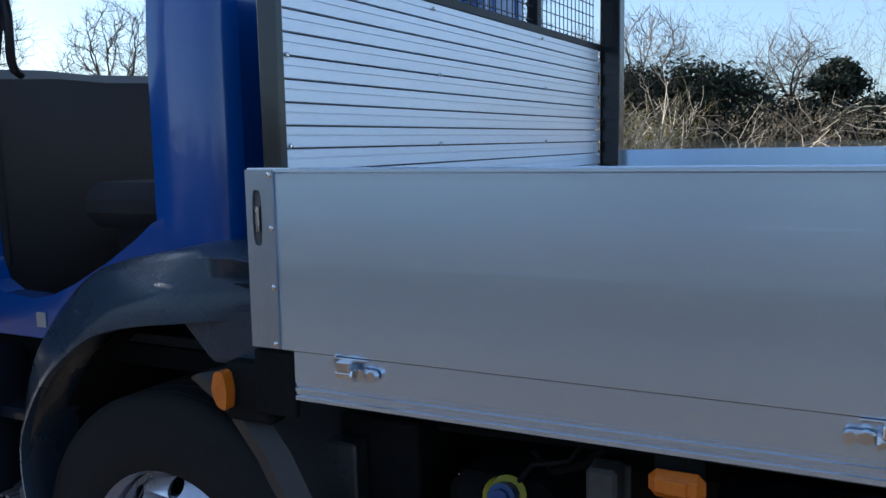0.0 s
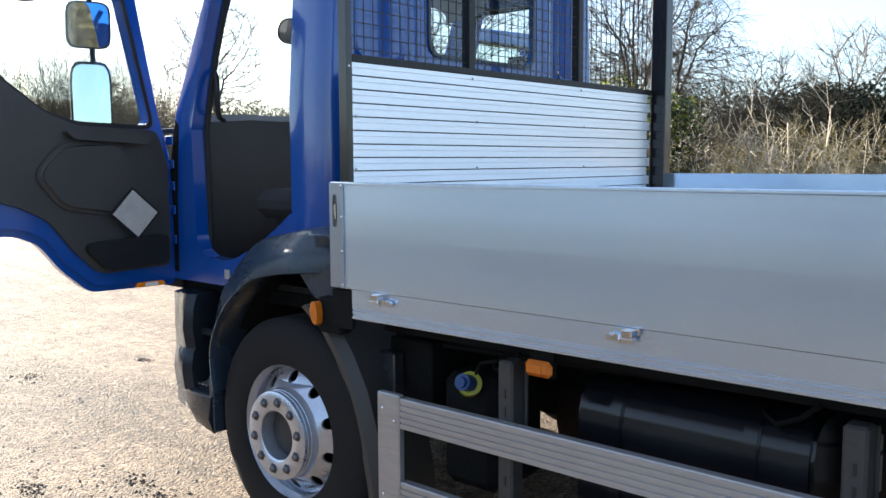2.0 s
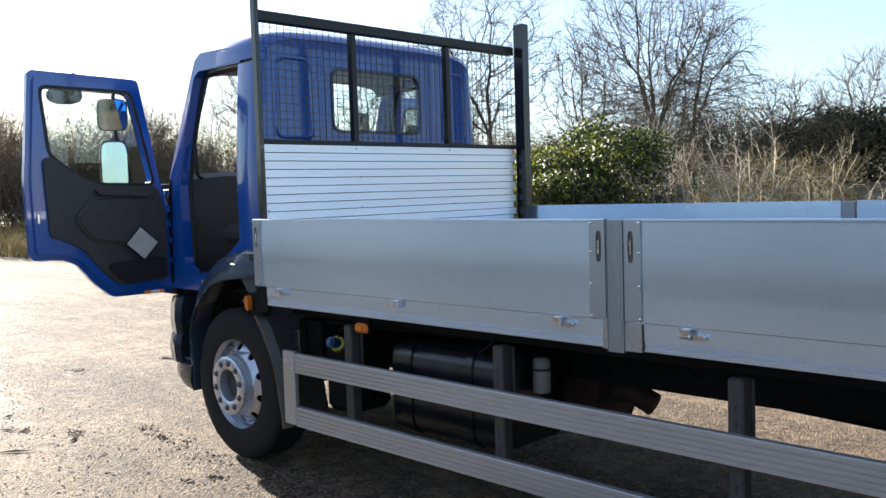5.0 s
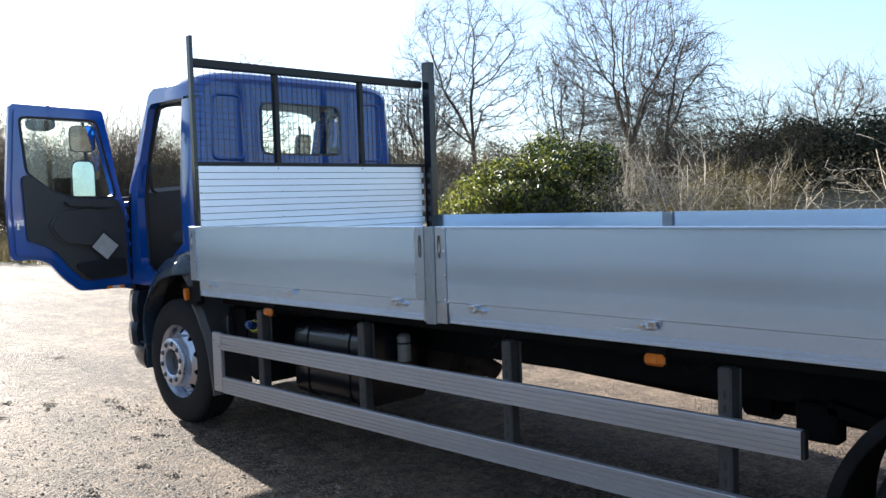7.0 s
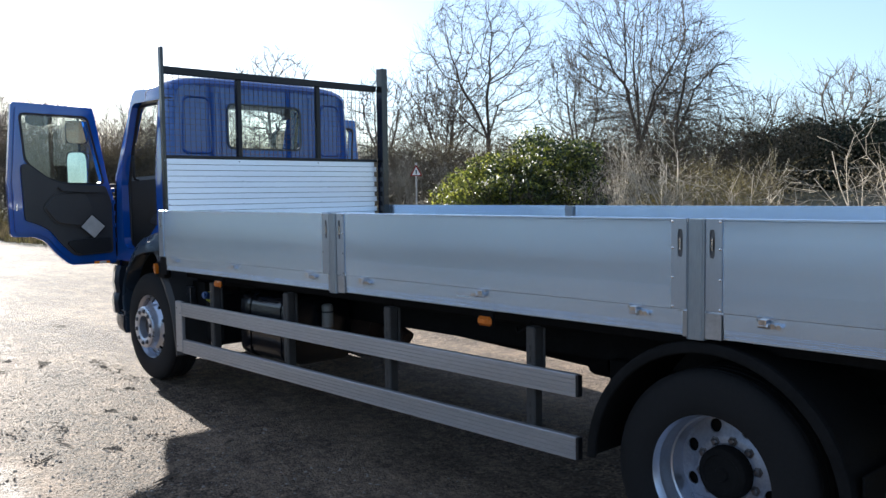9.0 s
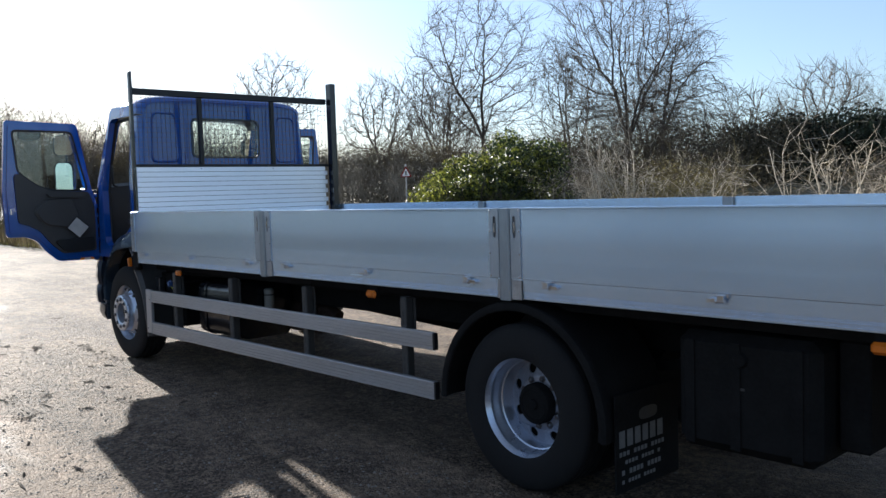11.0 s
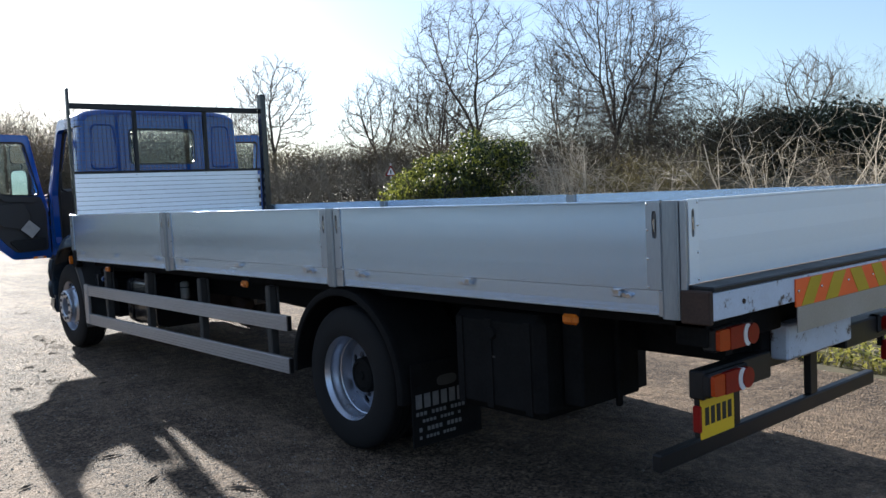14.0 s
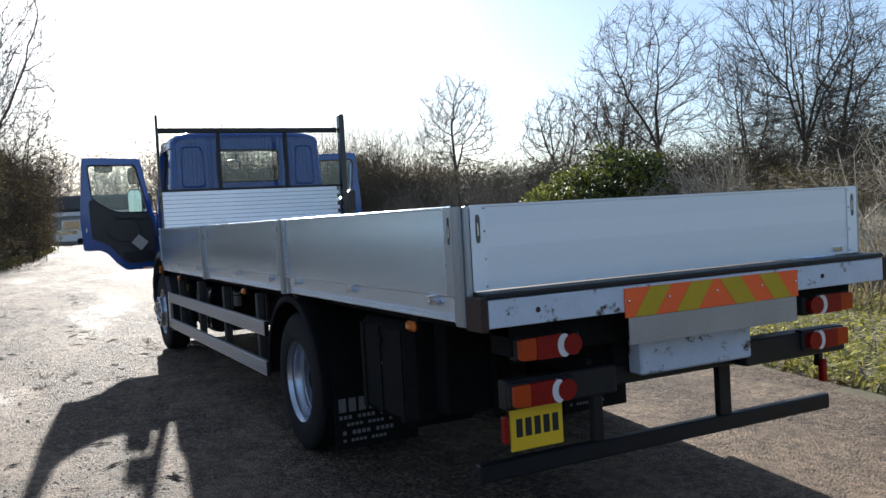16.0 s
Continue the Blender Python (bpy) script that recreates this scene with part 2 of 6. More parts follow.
def yard_material():
    """Worn tarmac under dusty chippings, with damp smooth patches."""
    m = bpy.data.materials.new("worn_yard_surface")
    m.use_nodes = True
    n, l = m.node_tree.nodes, m.node_tree.links
    b = n["Principled BSDF"]
    tc = n.new("ShaderNodeTexCoord")

    long = n.new("ShaderNodeMapping")
    long.inputs["Scale"].default_value = (0.28, 1, 1)
    l.new(tc.outputs["Object"], long.inputs["Vector"])

    def nz(scale, detail, rough=0.55, tracks=False):
        t = n.new("ShaderNodeTexNoise")
        t.inputs["Scale"].default_value, t.inputs["Detail"].default_value, t.inputs["Roughness"].default_value = scale, detail, rough
        l.new(long.outputs[0] if tracks else tc.outputs["Object"], t.inputs["Vector"])
        return t.outputs["Fac"]

    def rp(src, p0, p1, c0=(0, 0, 0), c1=(1, 1, 1)):
        r = n.new("ShaderNodeValToRGB")
        r.color_ramp.elements[0].position, r.color_ramp.elements[1].position = p0, p1
        r.color_ramp.elements[0].color, r.color_ramp.elements[1].color = (*c0, 1), (*c1, 1)
        l.new(src, r.inputs[0])
        return r.outputs[0]

    def mx(kind, fac, a, c):
        x = n.new("ShaderNodeMixRGB")
        x.blend_type = kind
        for i, v in enumerate((fac, a, c)):
            if isinstance(v, bpy.types.NodeSocket):
                l.new(v, x.inputs[i])
            else:
                x.inputs[i].default_value = v if i == 0 else (*v, 1)
        return x.outputs[0]

    chips = n.new("ShaderNodeTexVoronoi")
    chips.inputs["Scale"].default_value = 58
    l.new(tc.outputs["Object"], chips.inputs["Vector"])
    tone = rp(chips.outputs["Color"], 0.12, 0.88, (0.028, 0.021, 0.016), (0.262, 0.192, 0.136))
    dust = rp(nz(0.8, 9, 0.66, True), 0.44, 0.56)
    base = mx("MIX", dust, tone, (0.262, 0.196, 0.140))
    base = mx("MIX", 0.40, base, tone)
    damp = rp(nz(0.45, 8, 0.66, True), 0.57, 0.67)
    base = mx("MULTIPLY", damp, base, (0.60, 0.59, 0.59))
    worn = rp(nz(2.6, 9, 0.7), 0.36, 0.66, (0.62, 0.61, 0.60), (1.22, 1.20, 1.18))
    base = mx("MULTIPLY", 0.9, base, worn)
    clods = rp(nz(13, 9, 0.8), 0.40, 0.60, (0.52, 0.51, 0.50), (1.48, 1.46, 1.42))
    base = mx("MULTIPLY", 0.85, base, clods)
    mud = rp(nz(5.5, 11, 0.82), 0.60, 0.68)
    base = mx("MIX", mud, base, (0.075, 0.062, 0.050))
    grit = rp(nz(150, 2), 0.32, 0.70, (0.56, 0.56, 0.56), (1.40, 1.38, 1.34))
    base = mx("MULTIPLY", 0.8, base, grit)
    l.new(base, b.inputs["Base Color"])
    sp = n.new("ShaderNodeMapRange")
    sp.inputs["To Min"].default_value, sp.inputs["To Max"].default_value = 0.27, 0.38
    l.new(damp, sp.inputs["Value"])
    l.new(sp.outputs[0], b.inputs["Specular IOR Level"])
    rr = n.new("ShaderNodeMapRange")
    rr.inputs["To Min"].default_value, rr.inputs["To Max"].default_value = 0.82, 0.60
    l.new(damp, rr.inputs["Value"])
    l.new(rr.outputs[0], b.inputs["Roughness"])
    h = n.new("ShaderNodeMath")
    h.operation = "MULTIPLY_ADD"
    h.inputs[1].default_value = 1.0
    l.new(nz(60, 5, 0.7), h.inputs[0])
    lumps = n.new("ShaderNodeMath")
    lumps.operation = "MULTIPLY_ADD"
    lumps.inputs[1].default_value = 1.6
    l.new(nz(9, 8, 0.62), lumps.inputs[0])
    fleck = n.new("ShaderNodeMath")
    fleck.operation = "MULTIPLY"
    fleck.inputs[1].default_value = -0.9
    l.new(chips.outputs["Distance"], fleck.inputs[0])
    l.new(fleck.outputs[0], lumps.inputs[2])
    l.new(lumps.outputs[0], h.inputs[2])
    bp = n.new("ShaderNodeBump")
    bp.inputs["Strength"].default_value, bp.inputs["Distance"].default_value = 0.95, 0.045
    fill = n.new("ShaderNodeMapRange")
    fill.inputs["To Min"].default_value, fill.inputs["To Max"].default_value = 1.0, 0.55
    l.new(dust, fill.inputs["Value"])
    relief = n.new("ShaderNodeMath")
    relief.operation = "MULTIPLY"
    l.new(h.outputs[0], relief.inputs[0])
    l.new(fill.outputs[0], relief.inputs[1])
    l.new(relief.outputs[0], bp.inputs["Height"])
    l.new(bp.outputs[0], b.inputs["Normal"])
    return m


M_YARD = yard_material()
M_SOIL = surface("verge_soil_and_litter", (0.10, 0.085, 0.045), 0.9, 0.0, 0.5, 1.2, 14, 1.0, 0.05)


# ---- building helpers ----
AT = {}


def thing(name, where, label, category, group="", kind=""):
    """An empty at the base of a thing, to carry its parts."""
    ob = new(name)
    ob.location = where
    AT[ob.name] = Vector(where)
    return tagged(ob, label, category, group, kind)


def part(name, bm, material, parent, label="", at=None, smooth=False, mesh=None, kind=""):
    """Links a bmesh, drawn in world metres (or round the place at), as one part of a thing or of a part."""
    if mesh is None:
        mesh = bpy.data.meshes.new(name)
        bmesh.ops.recalc_face_normals(bm, faces=bm.faces)
        bm.to_mesh(mesh)
        bm.free()
        mesh.materials.append(material)
        if smooth:
            mesh.shade_smooth()
            mesh.set_sharp_from_angle(angle=radians(38))
    ob = new(name, mesh)
    ob.parent = parent
    place = Vector(at) if at is not None else Vector((0, 0, 0))
    AT[ob.name] = place
    ob.location = place - (AT[parent.name] if parent else Vector((0, 0, 0)))
    return tagged(ob, label, kind=kind)


def again(ob, name, parent, at, turn=None):
    """Another piece on the same mesh."""
    o = part(name, None, None, parent, ob.get("label", ""), at, mesh=ob.data)
    if turn is not None:
        o.rotation_euler = turn
    return o


def box(bm, x0, x1, y0, y1, z0, z1, bevel=0.0, seg=1):
    vs = [bm.verts.new((x, y, z)) for x in (x0, x1) for y in (y0, y1) for z in (z0, z1)]
    fs = [bm.faces.new([vs[i] for i in q]) for q in ((0, 1, 3, 2), (4, 6, 7, 5), (0, 4, 5, 1), (2, 3, 7, 6), (0, 2, 6, 4), (1, 5, 7, 3))]
    if bevel:
        bmesh.ops.bevel(bm, geom=list({e for f in fs for e in f.edges}), offset=bevel, segments=seg, affect="EDGES", profile=0.5)
    return bm


def boxes(*rows, bevel=0.0):
    bm = bmesh.new()
    for r in rows:
        box(bm, *r, bevel=bevel)
    return bm


def rod(bm, a, b, r, r2=None, seg=10, caps=True):
    a, b = Vector(a), Vector(b)
    w = (b - a).normalized()
    u = w.orthogonal().normalized()
    v = w.cross(u)
    r2 = r if r2 is None else r2
    rings = []
    for p, q in ((a, r), (b, r2)):
        rings.append([bm.verts.new(p + (u * math.cos(t) + v * math.sin(t)) * q) for t in (2 * math.pi * i / seg for i in range(seg))])
    for i in range(seg):
        bm.faces.new((rings[0][i], rings[0][(i + 1) % seg], rings[1][(i + 1) % seg], rings[1][i]))
    if caps:
        bm.faces.new(rings[0])
        bm.faces.new(rings[1])
    return bm


def pipe(bm, pts, r, seg=8):
    pts = [Vector(p) for p in pts]
    rings, u = [], None
    for i, p in enumerate(pts):
        w = (pts[min(i + 1, len(pts) - 1)] - pts[max(i - 1, 0)]).normalized()
        u = w.orthogonal().normalized() if u is None else (u - w * u.dot(w)).normalized()
        v = w.cross(u)
        rings.append([bm.verts.new(p + (u * math.cos(t) + v * math.sin(t)) * r) for t in (2 * math.pi * k / seg for k in range(seg))])
    for a, b in zip(rings, rings[1:]):
        for k in range(seg):
            bm.faces.new((a[k], a[(k + 1) % seg], b[(k + 1) % seg], b[k]))
    bm.faces.new(rings[0])
    bm.faces.new(rings[-1])
    return bm


def lathe(bm, profile, centre, seg=48, keep=None):
    """Turns a profile of (radius, y) about an axis along y through centre (x, z)."""
    rings = []
    for r, y in profile:
        rings.append([bm.verts.new((centre[0] + r * math.cos(t), y, centre[1] + r * math.sin(t))) for t in (2 * math.pi * k / seg for k in range(seg))])
    for j, (a, b) in enumerate(zip(rings, rings[1:])):
        for k in range(seg):
            if keep is None or keep(j, k):
                bm.faces.new((a[k], a[(k + 1) % seg], b[(k + 1) % seg], b[k]))
    return bm


def sheet(bm, outline, place, depth, holes=()):
    """A plate cut to an outline with holes, both in plate coordinates; place() puts a point in the world, depth is its thickness as a vector."""
    edges = []
    for loop in (outline, *holes):
        vs = [bm.verts.new(place(*p)) for p in loop]
        edges += [bm.edges.new((vs[i], vs[(i + 1) % len(vs)])) for i in range(len(vs))]
    made = bmesh.ops.triangle_fill(bm, edges=edges, use_beauty=True, use_dissolve=False)
    faces = [f for f in made["geom"] if isinstance(f, bmesh.types.BMFace)]
    out = bmesh.ops.extrude_face_region(bm, geom=faces)
    bmesh.ops.translate(bm, verts=[v for v in out["geom"] if isinstance(v, bmesh.types.BMVert)], vec=depth)
    return bm


def ribbon(bm, rings, close=False):
    """A skin over rows of points."""
    rows = [[bm.verts.new(p) for p in r] for r in rings]
    k = len(rows[0])
    for a, b in zip(rows, rows[1:]):
        for i in range(k if close else k - 1):
            bm.faces.new((a[i], a[(i + 1) % k], b[(i + 1) % k], b[i]))
    if close:
        bm.faces.new(rows[0])
        bm.faces.new(rows[-1])
    return bm


def oval(cx, cy, rx, ry, n=16, power=2.0):
    pts = []
    for i in range(n):
        t = 2 * math.pi * (i + 0.5) / n
        c, s = math.cos(t), math.sin(t)
        pts.append((cx + rx * math.copysign(abs(c) ** (2 / power), c), cy + ry * math.copysign(abs(s) ** (2 / power), s)))
    return pts


def rounded(pts, r, n=4):
    """A polygon with its corners rounded."""
    out = []
    for i, p in enumerate(pts):
        p, a, b = Vector(p), Vector(pts[i - 1]), Vector(pts[(i + 1) % len(pts)])
        ra = min(r, (a - p).length * 0.45)
        rb = min(r, (b - p).length * 0.45)
        s, e = p + (a - p).normalized() * ra, p + (b - p).normalized() * rb
        for k in range(n + 1):
            t = k / n
            out.append(tuple(s * (1 - t) ** 2 + p * 2 * t * (1 - t) + e * t ** 2))
    return out


def from_arrays(name, verts, faces, material, parent=None, label="", smooth=False, kind=""):
    """A mesh from computed arrays."""
    me = bpy.data.meshes.new(name)
    me.from_pydata([tuple(v) for v in verts], [], faces)
    me.materials.append(material)
    if smooth:
        me.shade_smooth()
    ob = new(name, me)
    AT[ob.name] = Vector((0, 0, 0))
    if parent:
        ob.parent = parent
        ob.location = -AT[parent.name]
    return tagged(ob, label, kind=kind)


def smooth01(a, b, v):
    t = max(0.0, min(1.0, (v - a) / (b - a)))
    return t * t * (3 - 2 * t)


# ---- the lorry: faces -x, near side at y 1.45, far side at y 3.95 ----
YN, YF, MID = 1.45, 3.95, 2.70
Z_RAVE, Z_HINGE, Z_TOP = 1.10, 1.213, 1.614
truck = thing("dropside_truck", (2.4, MID, 0), "blue-cab dropside lorry with aluminium sides and both doors open", "truck")

# body: raves, floor, posts
bm = bmesh.new()
for y0, y1 in ((1.55, 3.85),):
    box(bm, -1.24, 6.58, y0, y1, 1.165, 1.20)
part("bed_floor", bm, M_PLY, truck, "dark plywood load floor")
for y, s in ((YN, 1), (YF, -1)):
    for x0, x1 in ((-1.205, 1.19), (1.375, 3.835), (4.025, 6.505)):
        prof = [(0.005, Z_HINGE - 0.0005), (0.005, 1.140), (0.009, 1.137), (0.009, 1.131), (0.005, 1.128), (0.005, 1.120), (0.009, 1.117), (0.009, 1.112), (0.005, 1.109), (0.005, Z_RAVE), (0.06, Z_RAVE), (0.06, 1.108), (0.016, 1.112), (0.016, 1.19), (0.09, 1.19), (0.09, Z_HINGE - 0.0005)]
        bm = ribbon(bmesh.new(), [[(x, y + s * d, z) for d, z in prof] for x in (x0, x1)], close=True)
        rave = part("side_rave", bm, M_ALU, truck, "pale aluminium side rave below the drop panel")
        # thin dark strip stands for the shadow line below the panel edge
        part("hinge_gap", boxes((x0, x1, min(y + s * 0.0025, y + s * 0.0048), max(y + s * 0.0025, y + s * 0.0048), Z_HINGE - 0.0024, Z_HINGE - 0.0006)), M_NUT, rave, "dark strip for the shadow line at the hinge")


def slot_plate(parent, x0, x1, y, s, z0, z1, slot_x):
    """Riveted steel end plate with a hand slot, its recess and its catch."""
    face = y - s * 0.006
    bm = sheet(bmesh.new(), [(x0, z0), (x1, z0), (x1, z1), (x0, z1)], lambda a, b: (a, face, b), (0, s * 0.005, 0), [oval(slot_x, z1 - 0.105, 0.0125, 0.062, 18, 4.0)])
    p = part("slot_plate", bm, M_PLATE, parent, "riveted steel end plate with a hand slot")
    bm = sheet(bmesh.new(), oval(slot_x, z1 - 0.105, 0.0135, 0.064, 18, 4.0), lambda a, b: (a, y - s * 0.0004, b), (0, s * 0.0003, 0))
    part("slot_recess", bm, M_NUT, p)
    bm = rod(bmesh.new(), (slot_x, y - s * 0.006, z1 - 0.135), (slot_x, y - s * 0.006, z1 - 0.08), 0.005, seg=8)
    part("catch", bm, M_CHROME, p)
    return p


RIVET = None


def rivets(parent, x, y, s, zs):
    global RIVET
    for z in zs:
        at = (x, y - s * 0.006, z)
        if RIVET is None:
            bm = bmesh.new()
            lathe(bm, [(0.0005, -0.004), (0.004, -0.0036), (0.0065, -0.0015), (0.007, 0.0015)], (0, 0), 10)
            RIVET = part("rivet", bm, M_CHROME, parent, at=at, smooth=True)
        else:
            again(RIVET, "rivet", parent, at, (0, 0, 0 if s > 0 else math.pi))


PLANKS = 4


def side_panel(x0, x1, y, s, left=True, right=True):
    """A drop panel of four extruded planks with end plates."""
    bm = boxes((x0 + 0.002, x1 - 0.002, min(y + s * 0.004, y + s * 0.024), max(y + s * 0.004, y + s * 0.024), Z_HINGE, Z_TOP - 0.006))
    panel = part("side_panel", bm, M_ALU, truck, "lightly brushed aluminium drop-side panel")
    h = (Z_TOP - Z_HINGE) / PLANKS
    for i in range(PLANKS):
        za, zb = Z_HINGE + i * h, Z_HINGE + (i + 1) * h
        prof = [(0.00007, za), (0.0, za + 0.0012)] + [(0.00026 * (1 - (2 * q / 8 - 1) ** 2) * (1 if i % 2 else -0.6), za + 0.0012 + (zb - za - 0.0024) * q / 8) for q in range(1, 8)] + [(0.0, zb - 0.0012), (0.00007, zb)]
        if i == PLANKS - 1:
            prof = prof[:8] + [(0.0, zb - 0.012), (-0.003, zb - 0.009), (-0.003, zb - 0.002), (0.0, zb), (0.024, zb), (0.024, zb - 0.006)]
        bm = ribbon(bmesh.new(), [[(x, y + s * d, z) for d, z in prof] for x in (x0 + 0.004, x1 - 0.004)])
        part("plank", bm, M_ALU, panel)
    if left:
        slot_plate(panel, x0, x0 + 0.075, y, s, Z_HINGE + 0.002, Z_TOP - 0.004, x0 + 0.030)
        rivets(panel, x0 + 0.067, y, s, (Z_HINGE + 0.012, Z_HINGE + 0.14, Z_HINGE + 0.27, Z_TOP - 0.015))
    if right:
        slot_plate(panel, x1 - 0.075, x1, y, s, Z_HINGE + 0.002, Z_TOP - 0.004, x1 - 0.030)
        rivets(panel, x1 - 0.067, y, s, (Z_HINGE + 0.012, Z_HINGE + 0.14, Z_HINGE + 0.27, Z_TOP - 0.015))
    return panel


SPANS = ((-1.312, 1.208), (1.296, 3.852), (3.946, 6.502))
for a, b in SPANS:
    side_panel(a, b, YN, 1)
    side_panel(a, b, YF, -1)

# pillars between the panels
for y, s in ((YN, 1), (YF, -1)):
    for x0, x1 in ((1.214, 1.290), (3.858, 3.940), (6.508, 6.596)):
        prof = [(x0, 0.0), (x0, -0.008), (x0 + 0.004, -0.012), (x0 + 0.007, -0.008), (x0 + 0.012, -0.014), (x1 - 0.012, -0.014), (x1 - 0.007, -0.008), (x1 - 0.004, -0.012), (x1, -0.008), (x1, 0.0), (x1, 0.05), (x0, 0.05)]
        bm = ribbon(bmesh.new(), [[(x, y + s * d, z) for x, d in prof] for z in (Z_RAVE - 0.012, Z_TOP - 0.004)], close=True)
        post = part("body_post", bm, M_POST, truck, "galvanised pillar between drop panels")
        ya, yb = min(y - s * 0.002, y + s * 0.05), max(y - s * 0.002, y + s * 0.05)
        FEET = [(x0 - 0.024, x0 - 0.001, ya, yb, Z_RAVE - 0.004, Z_HINGE - 0.006)]
        if x1 < 6.5:
            FEET.append((x1 + 0.001, x1 + 0.078, ya, yb, Z_RAVE - 0.004, Z_HINGE - 0.006))
        for foot in FEET:
            part("post_foot", boxes(foot), M_GALV, post)

# over-centre latches along the hinge line
LATCH = None
for y, s in ((YN, 1), (YF, -1)):
    for i, x in enumerate((-1.045, -0.04, 0.985, 1.575, 2.60, 3.60, 4.222, 5.237, 6.275)):
        if LATCH is None:
            bm = bmesh.new()
            box(bm, -0.034, 0.030, -0.007, 0.0, 0.0125, 0.0165, 0.001)
            box(bm, -0.034, -0.029, -0.011, 0.0, 0.004, 0.020, 0.001)
            box(bm, -0.022, 0.004, -0.020, 0.0, 0.009, 0.014, 0.0015)
            box(bm, -0.022, 0.004, -0.023, -0.018, -0.004, 0.014, 0.0018)
            rod(bm, (-0.024, -0.013, -0.008), (0.006, -0.013, -0.008), 0.0085, seg=12)
            rod(bm, (0.006, -0.013, -0.008), (0.010, -0.013, -0.008), 0.012, seg=8)
            box(bm, 0.010, 0.045, -0.010, 0.0, -0.015, 0.001, 0.003)
            rod(bm, (0.022, -0.015, -0.006), (0.022, 0.0, -0.006), 0.0085, seg=10)
            rod(bm, (0.040, -0.014, -0.008), (0.040, 0.0, -0.008), 0.0085, seg=10)
            LATCH = part("drop_latch", bm, M_CHROME, truck, "bright zinc over-centre latch", at=(x, y, 1.19))
            LATCH.scale = (1.3, 1.2, 1.3)
        else:
            o = again(LATCH, "drop_latch", truck, (x, y, 1.19), (0, 0, 0 if s > 0 else math.pi))
            o.scale = (1.3 if i % 3 == 0 or i % 3 == 2 else -1.3, 1.2, 1.3)

# tailboard
XT = 6.625
bm = boxes((XT - 0.026, XT - 0.003, 1.485, 3.915, 1.245, 1.612))
tail = part("tailboard", bm, M_TAIL, truck, "white-looking aluminium tailboard")
for i in range(4):
    za, zb = 1.245 + i * 0.0922, 1.245 + (i + 1) * 0.0922
    prof = [(0.0003, za), (0.0, za + 0.0012), (0.0, zb - 0.0012), (0.0003, zb)]
    if i == 3:
        prof = prof[:2] + [(0.0, zb - 0.012), (-0.003, zb - 0.009), (-0.003, zb), (0.026, zb)]
    bm = ribbon(bmesh.new(), [[(XT - d, y, z) for d, z in prof] for y in (1.487, 3.913)])
    part("plank", bm, M_TAIL, tail)
for ya, yb, ys in ((1.470, 1.545, 1.505), (3.855, 3.93, 3.895)):
    bm = sheet(bmesh.new(), [(ya, 1.244), (yb, 1.244), (yb, 1.614), (ya, 1.614)], lambda a, b: (XT + 0.002, a, b), (0.004, 0, 0), [oval(ys, 1.51, 0.0125, 0.062, 18, 4.0)])
    p = part("slot_plate", bm, M_TAIL, tail, "riveted end plate with a hand slot")
    bm = sheet(bmesh.new(), oval(ys, 1.51, 0.0135, 0.064, 18, 4.0), lambda a, b: (XT + 0.0012, a, b), (0.0003, 0, 0))
    part("slot_recess", bm, M_NUT, p)
    bm = rod(bmesh.new(), (XT + 0.004, ys, 1.48), (XT + 0.004, ys, 1.535), 0.005, seg=8)
    part("catch", bm, M_CHROME, p)
    for z in (1.262, 1.38, 1.50, 1.60):
        again(RIVET, "rivet", tail, (XT + 0.006, yb - 0.008 if ya < 2 else ya + 0.008, z), (0, 0, math.pi / 2))
# corner angle of the rear pillar
for ya in (1.448, 3.932):
    part("corner_angle", boxes((6.598, 6.628, ya, ya + 0.02, Z_RAVE - 0.01, 1.61), bevel=0.003), M_PLATE, truck)
bm = boxes((XT + 0.001, XT + 0.012, 3.73, 3.80, 1.262, 1.285), bevel=0.003)
part("tail_badge", bm, M_CHROME, tail, "small maker's badge plate")

# rear beam
bm = bmesh.new()
prof = [(6.60, 1.09), (6.735, 1.09), (6.738, 1.094), (6.738, 1.206), (6.735, 1.21), (6.60, 1.21)]
ribbon(bm, [[(x, y, z) for x, z in prof] for y in (1.475, 3.985)], close=True)
beam = part("rear_beam", bm, M_WHITE, truck, "white painted rear cross-beam with rust chips")
bm = boxes((6.60, 6.745, 1.47, 3.99, 1.2145, 1.238), bevel=0.006)
part("rubber_strip", bm, M_BLACK, beam, "black rubber sealing strip")
bm = boxes((6.598, 6.742, 1.438, 1.473, 1.075, 1.222), bevel=0.006)
part("end_cap", bm, M_RUST, beam, "rust-brown end cap")
bm = boxes((6.598, 6.742, 3.987, 4.02, 1.085, 1.215), bevel=0.006)
part("end_cap", bm, M_RUST, beam, "rust-brown end cap")
for y in (1.72, 2.5, 3.5):
    bm = lathe(bmesh.new(), [(0.001, -0.006), (0.010, -0.005), (0.013, 0.0)], (0, 0), 8)
    o = part("bolt", bm, M_RUST, beam, at=(6.740, y, 1.15))
    o.rotation_euler = (0, 0, math.pi / 2)

